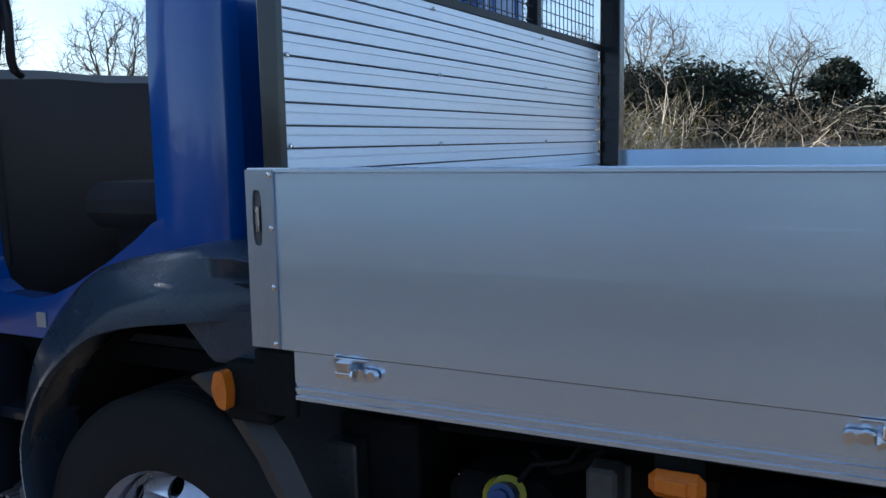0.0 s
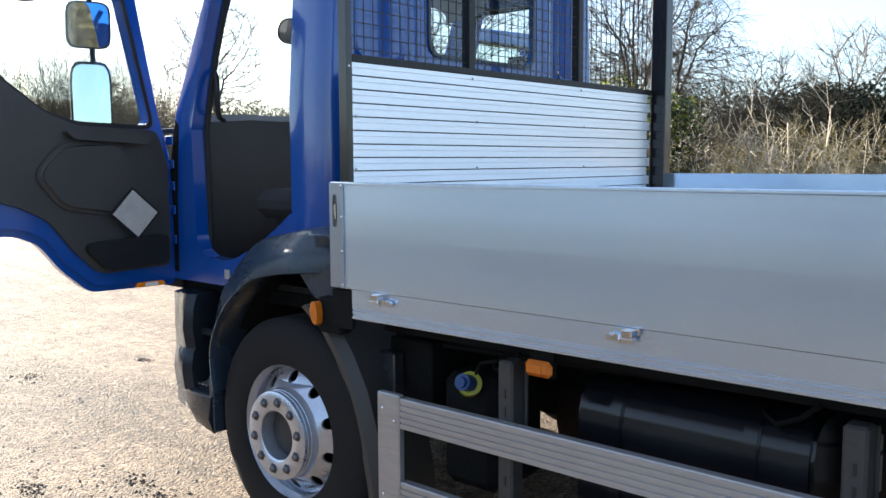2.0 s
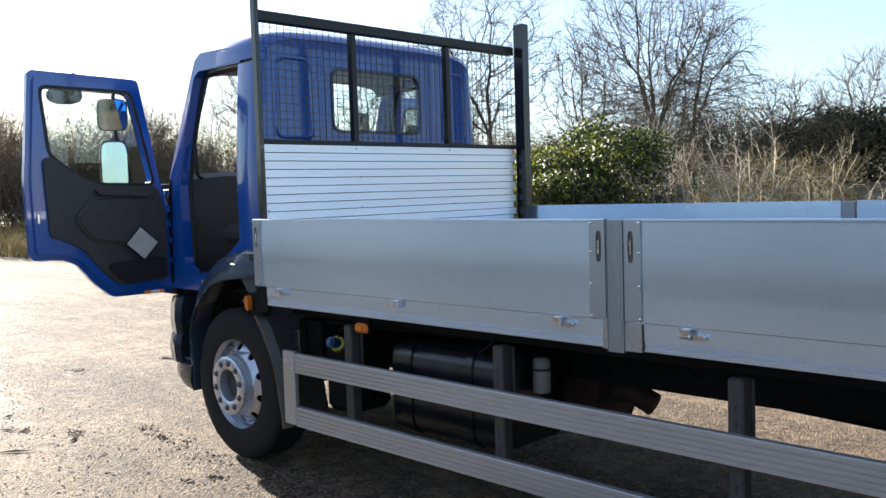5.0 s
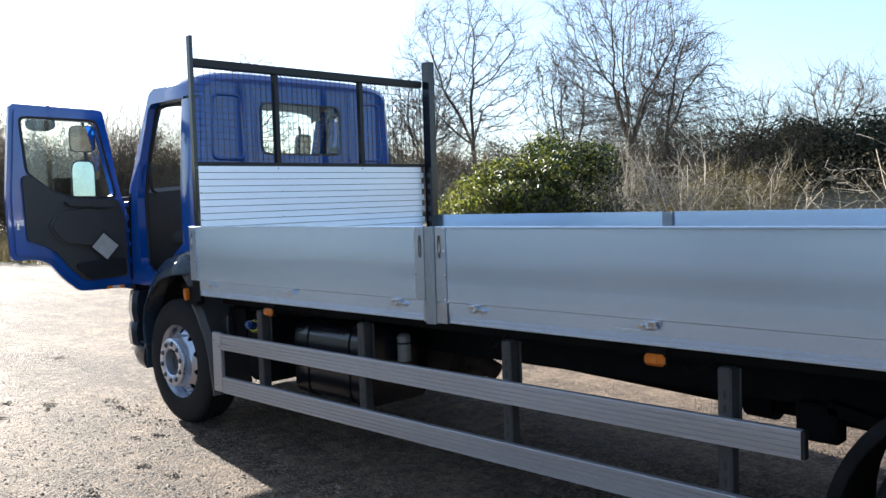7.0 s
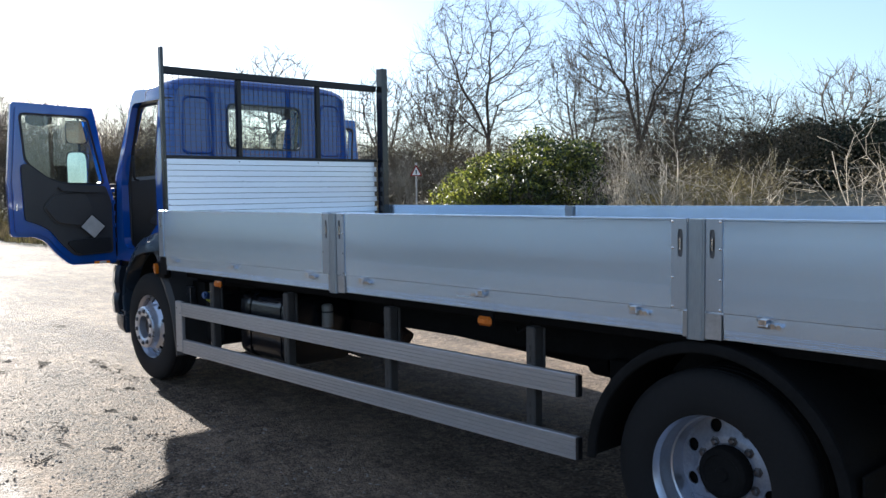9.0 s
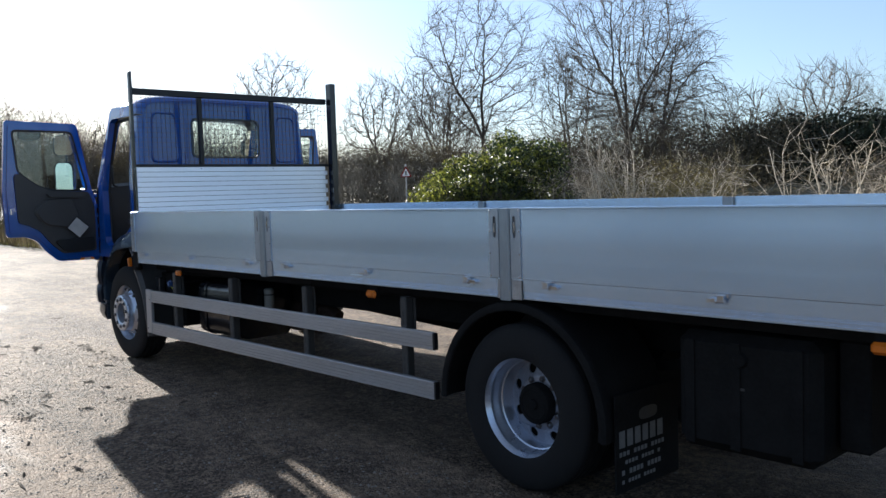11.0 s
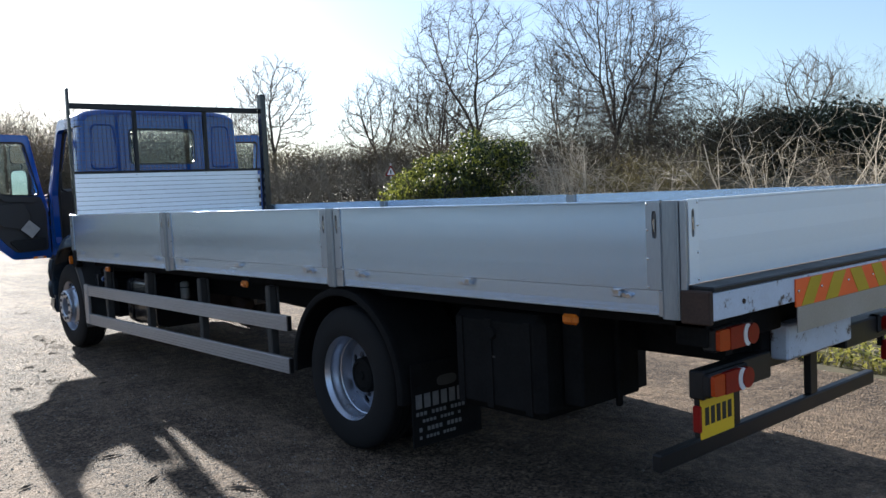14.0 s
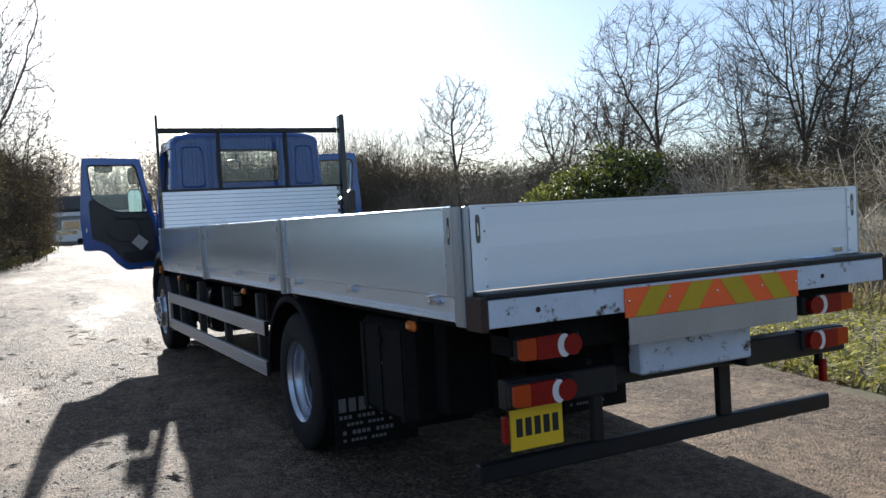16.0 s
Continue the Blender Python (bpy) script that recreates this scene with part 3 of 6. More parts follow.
# reflective chevron board: stripes meet in the middle
CH0, CH1, CHZ0, CHZ1, CHX = 2.187, 3.308, 1.064, 1.198, 6.746
board = part("chevron_board", boxes((6.7395, CHX, CH0, CH1, CHZ0, CHZ1)), M_ORANGE, truck, "orange and olive striped reflective board")
mid = (CH0 + CH1) / 2
for a, b in ((0.047, 0.185), (0.310, 0.435)):
    for sgn in (-1, 1):
        lean = -0.10
        pts = [(mid + sgn * (a - 0.025), CHZ1 - 0.001), (mid + sgn * (b - 0.025), CHZ1 - 0.001), (mid + sgn * (b - 0.025 - lean), CHZ0 + 0.001), (mid + sgn * (a - 0.025 - lean), CHZ0 + 0.001)]
        lim = (CH1 - CH0) / 2 - 0.001
        clip = []
        for i, p in enumerate(pts):
            q = pts[(i + 1) % 4]
            dp, dq = (p[0] - mid) * sgn, (q[0] - mid) * sgn
            if dp <= lim:
                clip.append(p)
            if (dp - lim) * (dq - lim) < 0:
                f = (lim - dp) / (dq - dp)
                clip.append((p[0] + (q[0] - p[0]) * f, p[1] + (q[1] - p[1]) * f))
        if len(clip) > 2:
            bm = sheet(bmesh.new(), clip, lambda a, b: (CHX + 0.0005, a, b), (0.0015, 0, 0))
            part("stripe", bm, M_OLIVE, board, "olive yellow stripe")
for y in (CH0 + 0.02, mid, mid + 0.3, mid - 0.3, CH1 - 0.02):
    o = again(RIVET, "rivet", board, (CHX + 0.004, y, 1.14), (0, 0, math.pi / 2))
bm = boxes((6.7395, 6.744, 2.205, 3.295, 0.938, 1.062))
part("board_backing", bm, M_GUARD, board, "bare aluminium lower strip")

# rear frame, light bars and white box
bm = bmesh.new()
box(bm, 6.50, 6.60, 2.385, 3.12, 0.752, 0.935, 0.01)
part("rear_cross_plate", bm, M_WHITE, truck, "white painted cross plate with worn edges")
bm = boxes((6.50, 6.58, 1.635, 2.25, 0.690, 0.825), (6.46, 6.58, 3.10, 3.86, 0.70, 0.835), (6.40, 6.49, 2.10, 3.80, 0.70, 0.80), bevel=0.008)
part("light_bar", bm, M_BLACK, truck, "dark steel light bar")
bm = boxes((6.42, 6.59, 1.66, 2.34, 0.93, 1.07), (6.42, 6.59, 3.40, 3.90, 0.93, 1.07), (6.40, 6.5, 2.30, 3.16, 0.80, 1.08), bevel=0.006)
part("lamp_bracket", bm, M_FRAME, truck)


def tail_lamp(ya, yb, z0, z1, x, outer):
    """A rear lamp of four lenses; outer is -1 where its amber end points to -y."""
    bm = boxes((x - 0.06, x + 0.012, ya, yb, z0, z1), bevel=0.012)
    lamp = part("tail_lamp", bm, M_BLACK, truck, "rear lamp cluster in orange, red and white")
    w, h, zc = yb - ya, z1 - z0, (z0 + z1) / 2
    inner = -outer
    y_at = lambda f: (ya if outer < 0 else yb) + inner * f * w
    def lens(pts, depth, material, label):
        part("lens", sheet(bmesh.new(), pts, lambda p, q: (x + 0.0125, p, q), (depth, 0, 0)), material, lamp, label)
    box_of = lambda f0, f1, inset: [(y_at(f0), z0 + inset), (y_at(f1), z0 + inset * 0.7), (y_at(f1), z1 - inset * 0.7), (y_at(f0), z1 - inset)]
    lens(rounded(box_of(0.015, 0.27, 0.010), 0.014, 4), 0.020, M_LAMP_TAIL, "orange lens")
    lens(rounded(box_of(0.274, 0.70, 0.006), 0.003, 2), 0.023, M_RED, "red lens")
    lens(oval(y_at(0.69), zc, w * 0.105, h * 0.47, 24), 0.027, M_LENS, "white reversing lens")
    lens(oval(y_at(0.815), zc, w * 0.140, h * 0.43, 24), 0.032, M_RED, "round red lens")


tail_lamp(1.672, 2.02, 0.907, 1.02, 6.61, -1)
tail_lamp(1.638, 1.985, 0.702, 0.815, 6.60, -1)
tail_lamp(3.515, 3.885, 0.925, 1.035, 6.59, 1)
tail_lamp(3.50, 3.84, 0.735, 0.845, 6.59, 1)
for y0, y1 in ((1.630, 1.654), (3.70, 3.735)):
    part("side_reflector", boxes((6.52, 6.56, y0, y1, 0.535, 0.66), bevel=0.006), M_RED, truck, "small red reflector")
part("reflector_stalk", boxes((6.50, 6.535, 3.70, 3.73, 0.62, 0.72)), M_BLACK, truck)
plate = part("number_plate", boxes((6.535, 6.545, 1.668, 1.953, 0.493, 0.692), bevel=0.003), M_YELLOW, truck, "square yellow show plate with dark bars")
for i in range(5):
    y = 1.697 + i * 0.049
    bm = boxes((6.5452, 6.5465, y, y + 0.034, 0.556, 0.640), bevel=0.0004)
    part("character_bar", bm, M_BAR, plate, "plain dark bar")
part("plate_bracket", boxes((6.50, 6.534, 1.68, 1.94, 0.50, 0.69)), M_BLACK, truck)
bm = boxes((6.31, 6.365, 1.60, 3.985, 0.312, 0.40), bevel=0.008)
bar = part("underrun_bar", bm, M_BLACK, truck, "black box-section underrun bar")
for y, wd in ((2.268, 0.06), (3.12, 0.085)):
    part("bar_post", boxes((6.315, 6.36, y, y + wd, 0.401, 0.82), bevel=0.004), M_BLACK, bar)

# headboard
HX = -1.285
head = part("headboard", boxes((HX - 0.030, HX + 0.040, 1.5095, 3.852, 2.062, 2.092), (HX - 0.03, HX + 0.035, 1.5095, 3.852, 2.795, 2.858), bevel=0.004), M_BLACK, truck, "black steel headboard with ribbed boarding and wire mesh")
for y0, y1, zt in ((1.478, 1.535, 3.02), (3.855, 3.930, 3.03)):
    part("head_post", boxes((HX - 0.004, HX + 0.046, y0, y0 + 0.03, 1.06, zt) if y0 < 2 else (HX + 0.03, HX + 0.125, y0, y1, 0.985, zt), bevel=0.004), M_HEAD, head)
for y in (2.225, 3.105):
    part("mesh_stay", boxes((HX - 0.025, HX + 0.02, y, y + 0.042, 2.092, 2.795), bevel=0.003), M_BLACK, head)
bm = boxes((HX - 0.035, HX + 0.078, 1.455, 1.475, 1.055, 1.205), bevel=0.004)
part("head_foot", bm, M_FRAME, head)
PITCH = 0.0512
for i in range(17):
    za = 1.192 + i * PITCH
    f = HX + 0.041
    prof = [(f - 0.012, za + 0.0036), (f - 0.001, za + 0.0038), (f, za + 0.0050), (f, za + 0.029), (f - 0.005, za + 0.030), (f - 0.005, za + 0.0318), (f, za + 0.0325), (f, za + PITCH - 0.0025), (f - 0.002, za + PITCH - 0.0004), (f - 0.015, za + PITCH)]
    y1 = 3.80 + (0.03 if i % 2 else 0.0)
    bm = ribbon(bmesh.new(), [[(x, y, z) for x, z in prof] for y in (1.509, y1)])
    part("board", bm, M_RIB, head, "ribbed aluminium board" if i == 0 else "")
bm = boxes((HX + 0.012, HX + 0.024, 1.54, 3.80, 1.192, 2.06))
part("board_backing", bm, M_HEAD, head)
for y in (1.49, 2.215, 3.09):
    for z in (1.66, 1.86, 2.045):
        again(RIVET, "rivet", head, (HX + 0.045, y + (0.0 if z > 2 else 0.03), z), (0, 0, math.pi / 2)).scale = (0.9, 0.9, 0.9)
bm = bmesh.new()
n_w = 48
for i in range(n_w):
    y = 1.512 + i * (2.340 / (n_w - 1))
    box(bm, HX - 0.0016, HX + 0.0016, y - 0.0016, y + 0.0016, 2.092, 2.795)
for i in range(14):
    z = 2.118 + i * 0.050
    box(bm, HX + 0.0017, HX + 0.0049, 1.5095, 3.853, z - 0.0016, z + 0.0016)
part("wire_mesh", bm, M_BLACK, head, "square welded wire mesh")

# sub-frame and running gear
for y in (MID - 0.43, MID + 0.36):
    part("chassis_rail", boxes((-3.0, 6.45, y, y + 0.07, 0.735, 0.995)), M_FRAME, truck, "black chassis rail")
for y in (MID - 0.46, MID + 0.38):
    part("body_runner", boxes((-1.2, 6.55, y, y + 0.08, 1.0, 1.09)), M_FRAME, truck)
for i in range(18):
    x = -1.1 + i * 0.45
    part("cross_bearer", boxes((x, x + 0.06, 1.52, 3.88, 1.092, 1.163)), M_FRAME, truck)
for y in (1.66, 3.70):
    part("edge_runner", boxes((-1.24, 6.58, y, y + 0.038, 1.02, 1.163)), M_FRAME, truck)
# prop shaft, axle, springs, brackets
bm = rod(bmesh.new(), (-0.8, MID, 0.78), (3.75, MID, 0.56), 0.055, seg=14)
for x in (2.45,):
    rod(bm, (x, MID, 0.72 - (x - 0.0) * 0.03), (x + 0.16, MID, 0.715 - (x - 0.0) * 0.03), 0.12, seg=14)
part("prop_shaft", bm, M_FRAME, truck, smooth=True)
bm = rod(bmesh.new(), (3.97, 1.8, 0.48), (3.97, 3.6, 0.48), 0.09, seg=14)
rod(bm, (3.80, MID, 0.48), (4.2, MID, 0.48), 0.22, seg=16)
part("axle", rod(bmesh.new(), (-1.69, 1.75, 0.5), (-1.69, 3.65, 0.5), 0.06, seg=10), M_FRAME, truck, smooth=True)
part("axle", bm, M_FRAME, truck, smooth=True)
for y in (2.2, 3.12):
    bm = ribbon(bmesh.new(), [[(x, yy, z + dz) for yy, dz in ((y, 0), (y + 0.08, 0), (y + 0.08, 0.06), (y, 0.06))] for x, z in ((3.05, 0.72), (3.5, 0.62), (3.97, 0.59), (4.45, 0.63), (4.9, 0.74))], close=True)
    part("leaf_spring", bm, M_FRAME, truck)
bm = rod(bmesh.new(), (2.66, 2.95, 0.74), (2.95, 2.95, 0.70), 0.09, seg=14)
part("air_reservoir", bm, M_FRAME, truck, smooth=True)
for row in ((2.9, 3.1, 2.2, 2.3, 0.58, 0.76), (4.85, 5.0, 2.2, 2.3, 0.6, 0.76), (2.9, 3.1, 3.12, 3.2, 0.58, 0.76)):
    part("spring_hanger", boxes(row, bevel=0.01), M_FRAME, truck)
# gearbox and engine mass
bm = boxes((-2.6, -1.35, 2.25, 3.15, 0.55, 1.15), (-1.35, -0.75, 2.4, 3.0, 0.55, 1.0), bevel=0.05)
part("engine_block", bm, M_FRAME, truck)


# wheels
def tyre_profile(y0, w, r, rb, s):
    """From the outer bead round the tread to the inner bead; s is the way inwards."""
    pts = [(rb, 0.012), (rb + 0.02, 0.004), (rb + 0.07, 0.0), (r - 0.075, 0.006), (r - 0.03, 0.014), (r - 0.008, 0.03), (r, 0.045)]
    groove = []
    for k in range(1, 5):
        g = w * k / 5
        groove += [(r, g - 0.007), (r - 0.012, g - 0.004), (r - 0.012, g + 0.004), (r, g + 0.007)]
    back = [(q, w - d) for q, d in reversed(pts)]
    return [(q, y0 + s * d) for q, d in pts + groove + back]


NUT = None


def wheel(x, z, r, y0, s, front, twin):
    """A wheel whose outer tyre wall stands at y0; s points inwards."""
    hub = part("wheel", lathe(bmesh.new(), [(0.30, y0 + s * 0.03), (0.296, y0 + s * 0.05), (0.282, y0 + s * 0.06), (0.280, y0 + s * 0.085), (0.270, y0 + s * 0.10), (0.266, y0 + s * 0.13), (0.258, y0 + s * 0.135), (0.255, y0 + s * 0.26), (0.10, y0 + s * 0.27)], (x, z), 40), M_RIM, truck, "silver steel wheel with a black tyre", smooth=True)
    part("tyre", lathe(bmesh.new(), tyre_profile(y0, 0.285, r, 0.288, s), (x, z), 56), M_TYRE, hub, "black rubber tyre", smooth=True)
    if twin:
        part("tyre", lathe(bmesh.new(), tyre_profile(y0 + s * 0.33, 0.285, r, 0.288, s), (x, z), 40), M_TYRE, hub, "black rubber tyre", smooth=True)
    lip = [(0.276, y0 + s * 0.05), (0.290, y0 + s * 0.022), (0.300, y0 + s * 0.008), (0.306, y0 + s * 0.008), (0.306, y0 + s * 0.02)]
    part("rim", lathe(bmesh.new(), lip, (x, z), 56), M_RIM, hub, "bright rolled rim edge", smooth=True)
    ring = lambda r, n: [(x + r * math.cos(2 * math.pi * k / n), z + r * math.sin(2 * math.pi * k / n)) for k in range(n)]
    if front:
        r_out, r_in, r_hole, wide, count = 0.274, 0.194, 0.233, 0.0245, 10
        dish = lambda r: y0 + s * (0.080 - 0.062 * (0.274 - r) / 0.080)
        face = [(0.194, y0 + s * 0.020), (0.190, y0 + s * 0.012), (0.188, y0 - s * 0.012), (0.185, y0 - s * 0.014), (0.185, y0 - s * 0.020), (0.188, y0 - s * 0.022), (0.188, y0 - s * 0.030), (0.185, y0 - s * 0.032), (0.185, y0 - s * 0.037), (0.188, y0 - s * 0.039), (0.186, y0 - s * 0.047), (0.178, y0 - s * 0.052), (0.112, y0 - s * 0.052), (0.104, y0 - s * 0.046), (0.100, y0 + s * 0.05), (0.001, y0 + s * 0.055)]
        ny, nr = y0 - s * 0.050, 0.145
    else:
        r_out, r_in, r_hole, wide, count = 0.262, 0.158, 0.209, 0.031, 8
        dish = lambda r: y0 + s * (0.222 - 0.030 * ((0.262 - r) / 0.104) ** 2)
        face = [(0.158, y0 + s * 0.192), (0.150, y0 + s * 0.190), (0.128, y0 + s * 0.190), (0.120, y0 + s * 0.180)]
        ny, nr = y0 + s * 0.188, 0.142
    holes = [[(x + r_hole * math.cos(t) + wide * math.cos(q), z + r_hole * math.sin(t) + wide * math.sin(q)) for q in (2 * math.pi * j / 16 for j in range(16))] for t in (2 * math.pi * (k + 0.5) / count for k in range(count))]
    metal, told = (M_RIM, "silver wheel disc with vent holes") if front else (M_GRIME, "grimy grey wheel disc with vent holes")
    plate_disc = part("wheel_disc", sheet(bmesh.new(), ring(r_out, 60), lambda p, q: (p, dish(math.hypot(p - x, q - z)), q), (0, s * 0.010, 0), [ring(r_in, 48)] + holes), metal, hub, told, smooth=True)
    part("disc_boss", lathe(bmesh.new(), face, (x, z), 64), metal, plate_disc, smooth=True)
    if front:
        part("hub_centre", lathe(bmesh.new(), [(0.100, y0 + s * 0.02), (0.094, y0 + s * 0.012), (0.085, y0 + s * 0.010), (0.04, y0 + s * 0.006), (0.001, y0 + s * 0.005)], (x, z), 28), M_LEG, hub, "dark hub centre", smooth=True)
    else:
        part("hub_centre", lathe(bmesh.new(), [(0.124, y0 + s * 0.20), (0.120, y0 + s * 0.135), (0.112, y0 + s * 0.124), (0.090, y0 + s * 0.118), (0.085, y0 + s * 0.124), (0.034, y0 + s * 0.124), (0.028, y0 + s * 0.112), (0.001, y0 + s * 0.110)], (x, z), 28), M_FRAME, hub, "dark hub centre", smooth=True)
    part("brake_drum", lathe(bmesh.new(), [(0.255, y0 + s * 0.12), (0.255, y0 + s * 0.25)] if front else [(0.25, y0 + s * 0.25), (0.25, y0 + s * 0.29)], (x, z), 30), M_FRAME, hub, smooth=True)
    part("drum_face", lathe(bmesh.new(), [(0.255, y0 + s * (0.12 if front else 0.25)), (0.05, y0 + s * (0.118 if front else 0.248))], (x, z), 30), M_FRAME, hub)
    global NUT
    for k in range(10):
        t = 2 * math.pi * (k + 0.3) / 10
        at = (x + nr * math.cos(t), ny, z + nr * math.sin(t))
        if NUT is None:
            bm = bmesh.new()
            lathe(bm, [(0.023, 0.003), (0.023, -0.003), (0.0165, -0.004), (0.0155, -0.013), (0.010, -0.017), (0.0005, -0.017)], (0, 0), 6)
            NUT = part("wheel_nut", bm, M_NUT, hub, at=at)
        else:
            again(NUT, "wheel_nut", hub, at, (0, 0, 0 if s > 0 else math.pi))


wheel(-1.665, 0.553, 0.487, 1.485, 1, True, False)
wheel(-1.665, 0.553, 0.487, 3.915, -1, True, False)
wheel(3.932, 0.457, 0.487, 1.495, 1, False, True)
wheel(3.932, 0.457, 0.487, 3.905, -1, False, True)

# rear mudguards with rolled edge, and flaps
for y, s in ((1.468, 1), (3.932, -1)):
    rings = []
    for k in range(25):
        a = radians(-6 + 186 * k / 24)
        c, sn = math.cos(a), math.sin(a)
        def at(r, d, c=c, sn=sn, y=y, s=s):
            return (3.935 + r * c, y + s * d, 0.44 + r * sn)
        rings.append([at(0.585, 0.0), at(0.59, -0.008), at(0.61, -0.012), at(0.635, -0.004), at(0.64, 0.02), at(0.628, 0.05), at(0.63, 0.55), at(0.62, 0.55), at(0.618, 0.06), at(0.60, 0.02)])
    part("mudguard", ribbon(bmesh.new(), rings, close=True), M_FRAME, truck, "black plastic rear mudguard", smooth=True)
    ya, yb = (1.53, 2.12) if s > 0 else (3.24, 3.81)
    fx = 4.570 if s > 0 else 4.690
    flap = part("mudflap", boxes((fx, fx + 0.012, ya, yb, 0.09, 0.62), bevel=0.003), M_FRAME, truck, "black rubber mudflap with faded print")
    # worn print as plain bars: a broad line, then smaller lines
    part("print_emblem", sheet(bmesh.new(), oval((ya + yb) / 2, 0.485, 0.085, 0.035, 18, 3.0), lambda p, q: (fx + 0.0122, p, q), (0.001, 0, 0)), M_LEG, flap, "faded emblem as a plain shape")
    rows = ((0.335, 0.425, 0.0, 0.42, 6), (0.288, 0.312, 0.0, 0.42, 13), (0.242, 0.262, 0.05, 0.38, 11), (0.185, 0.212, 0.02, 0.42, 12), (0.138, 0.158, 0.02, 0.36, 12))
    for z0, z1, a, b, cnt in rows:
        step = (b - a) / cnt
        for i in range(cnt):
            if (i * 7 + cnt) % 5 == 4 and cnt > 6:
                continue
            y0 = ya + 0.03 + a + i * step
            part("print_bar", boxes((fx + 0.0122, fx + 0.0132, y0, y0 + step * 0.72, z0, z1)), M_INK, flap)

# black tank behind the rear wheel
bm = boxes((4.90, 5.62, 1.60, 2.05, 0.42, 1.0), bevel=0.05)
box_tank = part("side_tank", bm, M_FRAME, truck, "black plastic tank behind the rear axle")
for x, z in ((4.96, 0.93), (5.2, 0.90), (5.5, 0.9)):
    part("tank_strap", boxes((x, x + 0.05, 1.592, 1.603, 0.45, 0.96)), M_FRAME, box_tank)
part("tank_boss", lathe(bmesh.new(), [(0.001, 1.585), (0.03, 1.585), (0.04, 1.60)], (5.25, 0.885), 14), M_FRAME, box_tank)
part("tank_label", boxes((5.2, 5.27, 1.597, 1.5995, 0.74, 0.752)), M_LEG, box_tank)
bm = boxes((5.64, 5.78, 1.75, 2.25, 0.50, 1.0), (5.775, 5.81, 2.02, 2.06, 0.46, 0.98), bevel=0.01)
part("spare_carrier", bm, M_FRAME, truck)

# side guard rails
for s, y in ((1, 1.47), (-1, 3.93)):
    for z0, z1 in ((0.717, 0.829), (0.400, 0.514)):
        prof = [(0.0, z0), (0.0, z0 + 0.010)]
        for k in range(4):
            zz = z0 + (z1 - z0) * (k + 1) / 5
            prof += [(0.0, zz - 0.0045), (0.005, zz - 0.0025), (0.005, zz + 0.0025), (0.0, zz + 0.0045)]
        prof += [(0.0, z1 - 0.004), (0.004, z1), (0.035, z1), (0.035, z0)]
        bm = ribbon(bmesh.new(), [[(x, y + s * d, z) for d, z in prof] for x in (-0.975, 3.224)], close=True)
        rail = part("guard_rail", bm, M_GUARD, truck, "grey aluminium side guard rail")
        part("rail_end", boxes((3.225, 3.241, min(y + s * 0.001, y + s * 0.034), max(y + s * 0.001, y + s * 0.034), z0 + 0.002, z1 - 0.002)), M_BLACK, rail)
    end = part("guard_end", boxes((-1.092, -0.978, min(y - s * 0.004, y + s * 0.03), max(y - s * 0.004, y + s * 0.03), 0.403, 0.839), bevel=0.006), M_GUARD, truck, "upright aluminium end of the side guard")
    for z in (0.45, 0.78, 0.74):
        again(RIVET, "rivet", end, (-1.06 if z != 0.74 else -1.0, y - s * 0.005, z), (0, 0, 0 if s > 0 else math.pi))
    for x in (-0.565, 0.525, 1.675, 2.855):
        a, b = y + s * 0.037, y + s * 0.105
        bm = boxes((x + 0.010, x + 0.072, min(a, b), max(a, b), 0.40, 1.03), bevel=0.008)
        leg = part("guard_leg", bm, M_LEG, truck, "grey painted guard bracket")
        part("bracket_plate", boxes((x + 0.002, x + 0.080, min(b + s * 0.002, b + s * 0.018), max(b + s * 0.002, b + s * 0.018), 0.78, 1.02), bevel=0.004), M_LEG, leg)
        for z in (0.62, 0.55, 0.92, 0.86):
            part("leg_slot", boxes((x + 0.039, x + 0.047, min(a - s * 0.001, a - s * 0.003), max(a - s * 0.001, a - s * 0.003), z - 0.016, z + 0.016)), M_BAR, leg)

# marker lamps
for s, y in ((1, 1.475), (-1, 3.925)):
    for x in (-0.375, 2.585, 5.93):
        bm = boxes((x - 0.052, x + 0.052, min(y, y + s * 0.03), max(y, y + s * 0.03), 1.005, 1.058), bevel=0.014)
        lamp = part("marker_lamp", bm, M_LAMP_AMBER, truck, "amber side marker lamp")
        part("lamp_base", boxes((x - 0.045, x + 0.045, min(y + s * 0.032, y + s * 0.05), max(y + s * 0.032, y + s * 0.05), 1.0, 1.10)), M_FRAME, lamp)
        part("lens_boss", boxes((x - 0.02, x + 0.02, min(y - s * 0.004, y + s * 0.001), max(y - s * 0.004, y + s * 0.001), 1.018, 1.045), bevel=0.001), M_LAMP_AMBER, lamp)

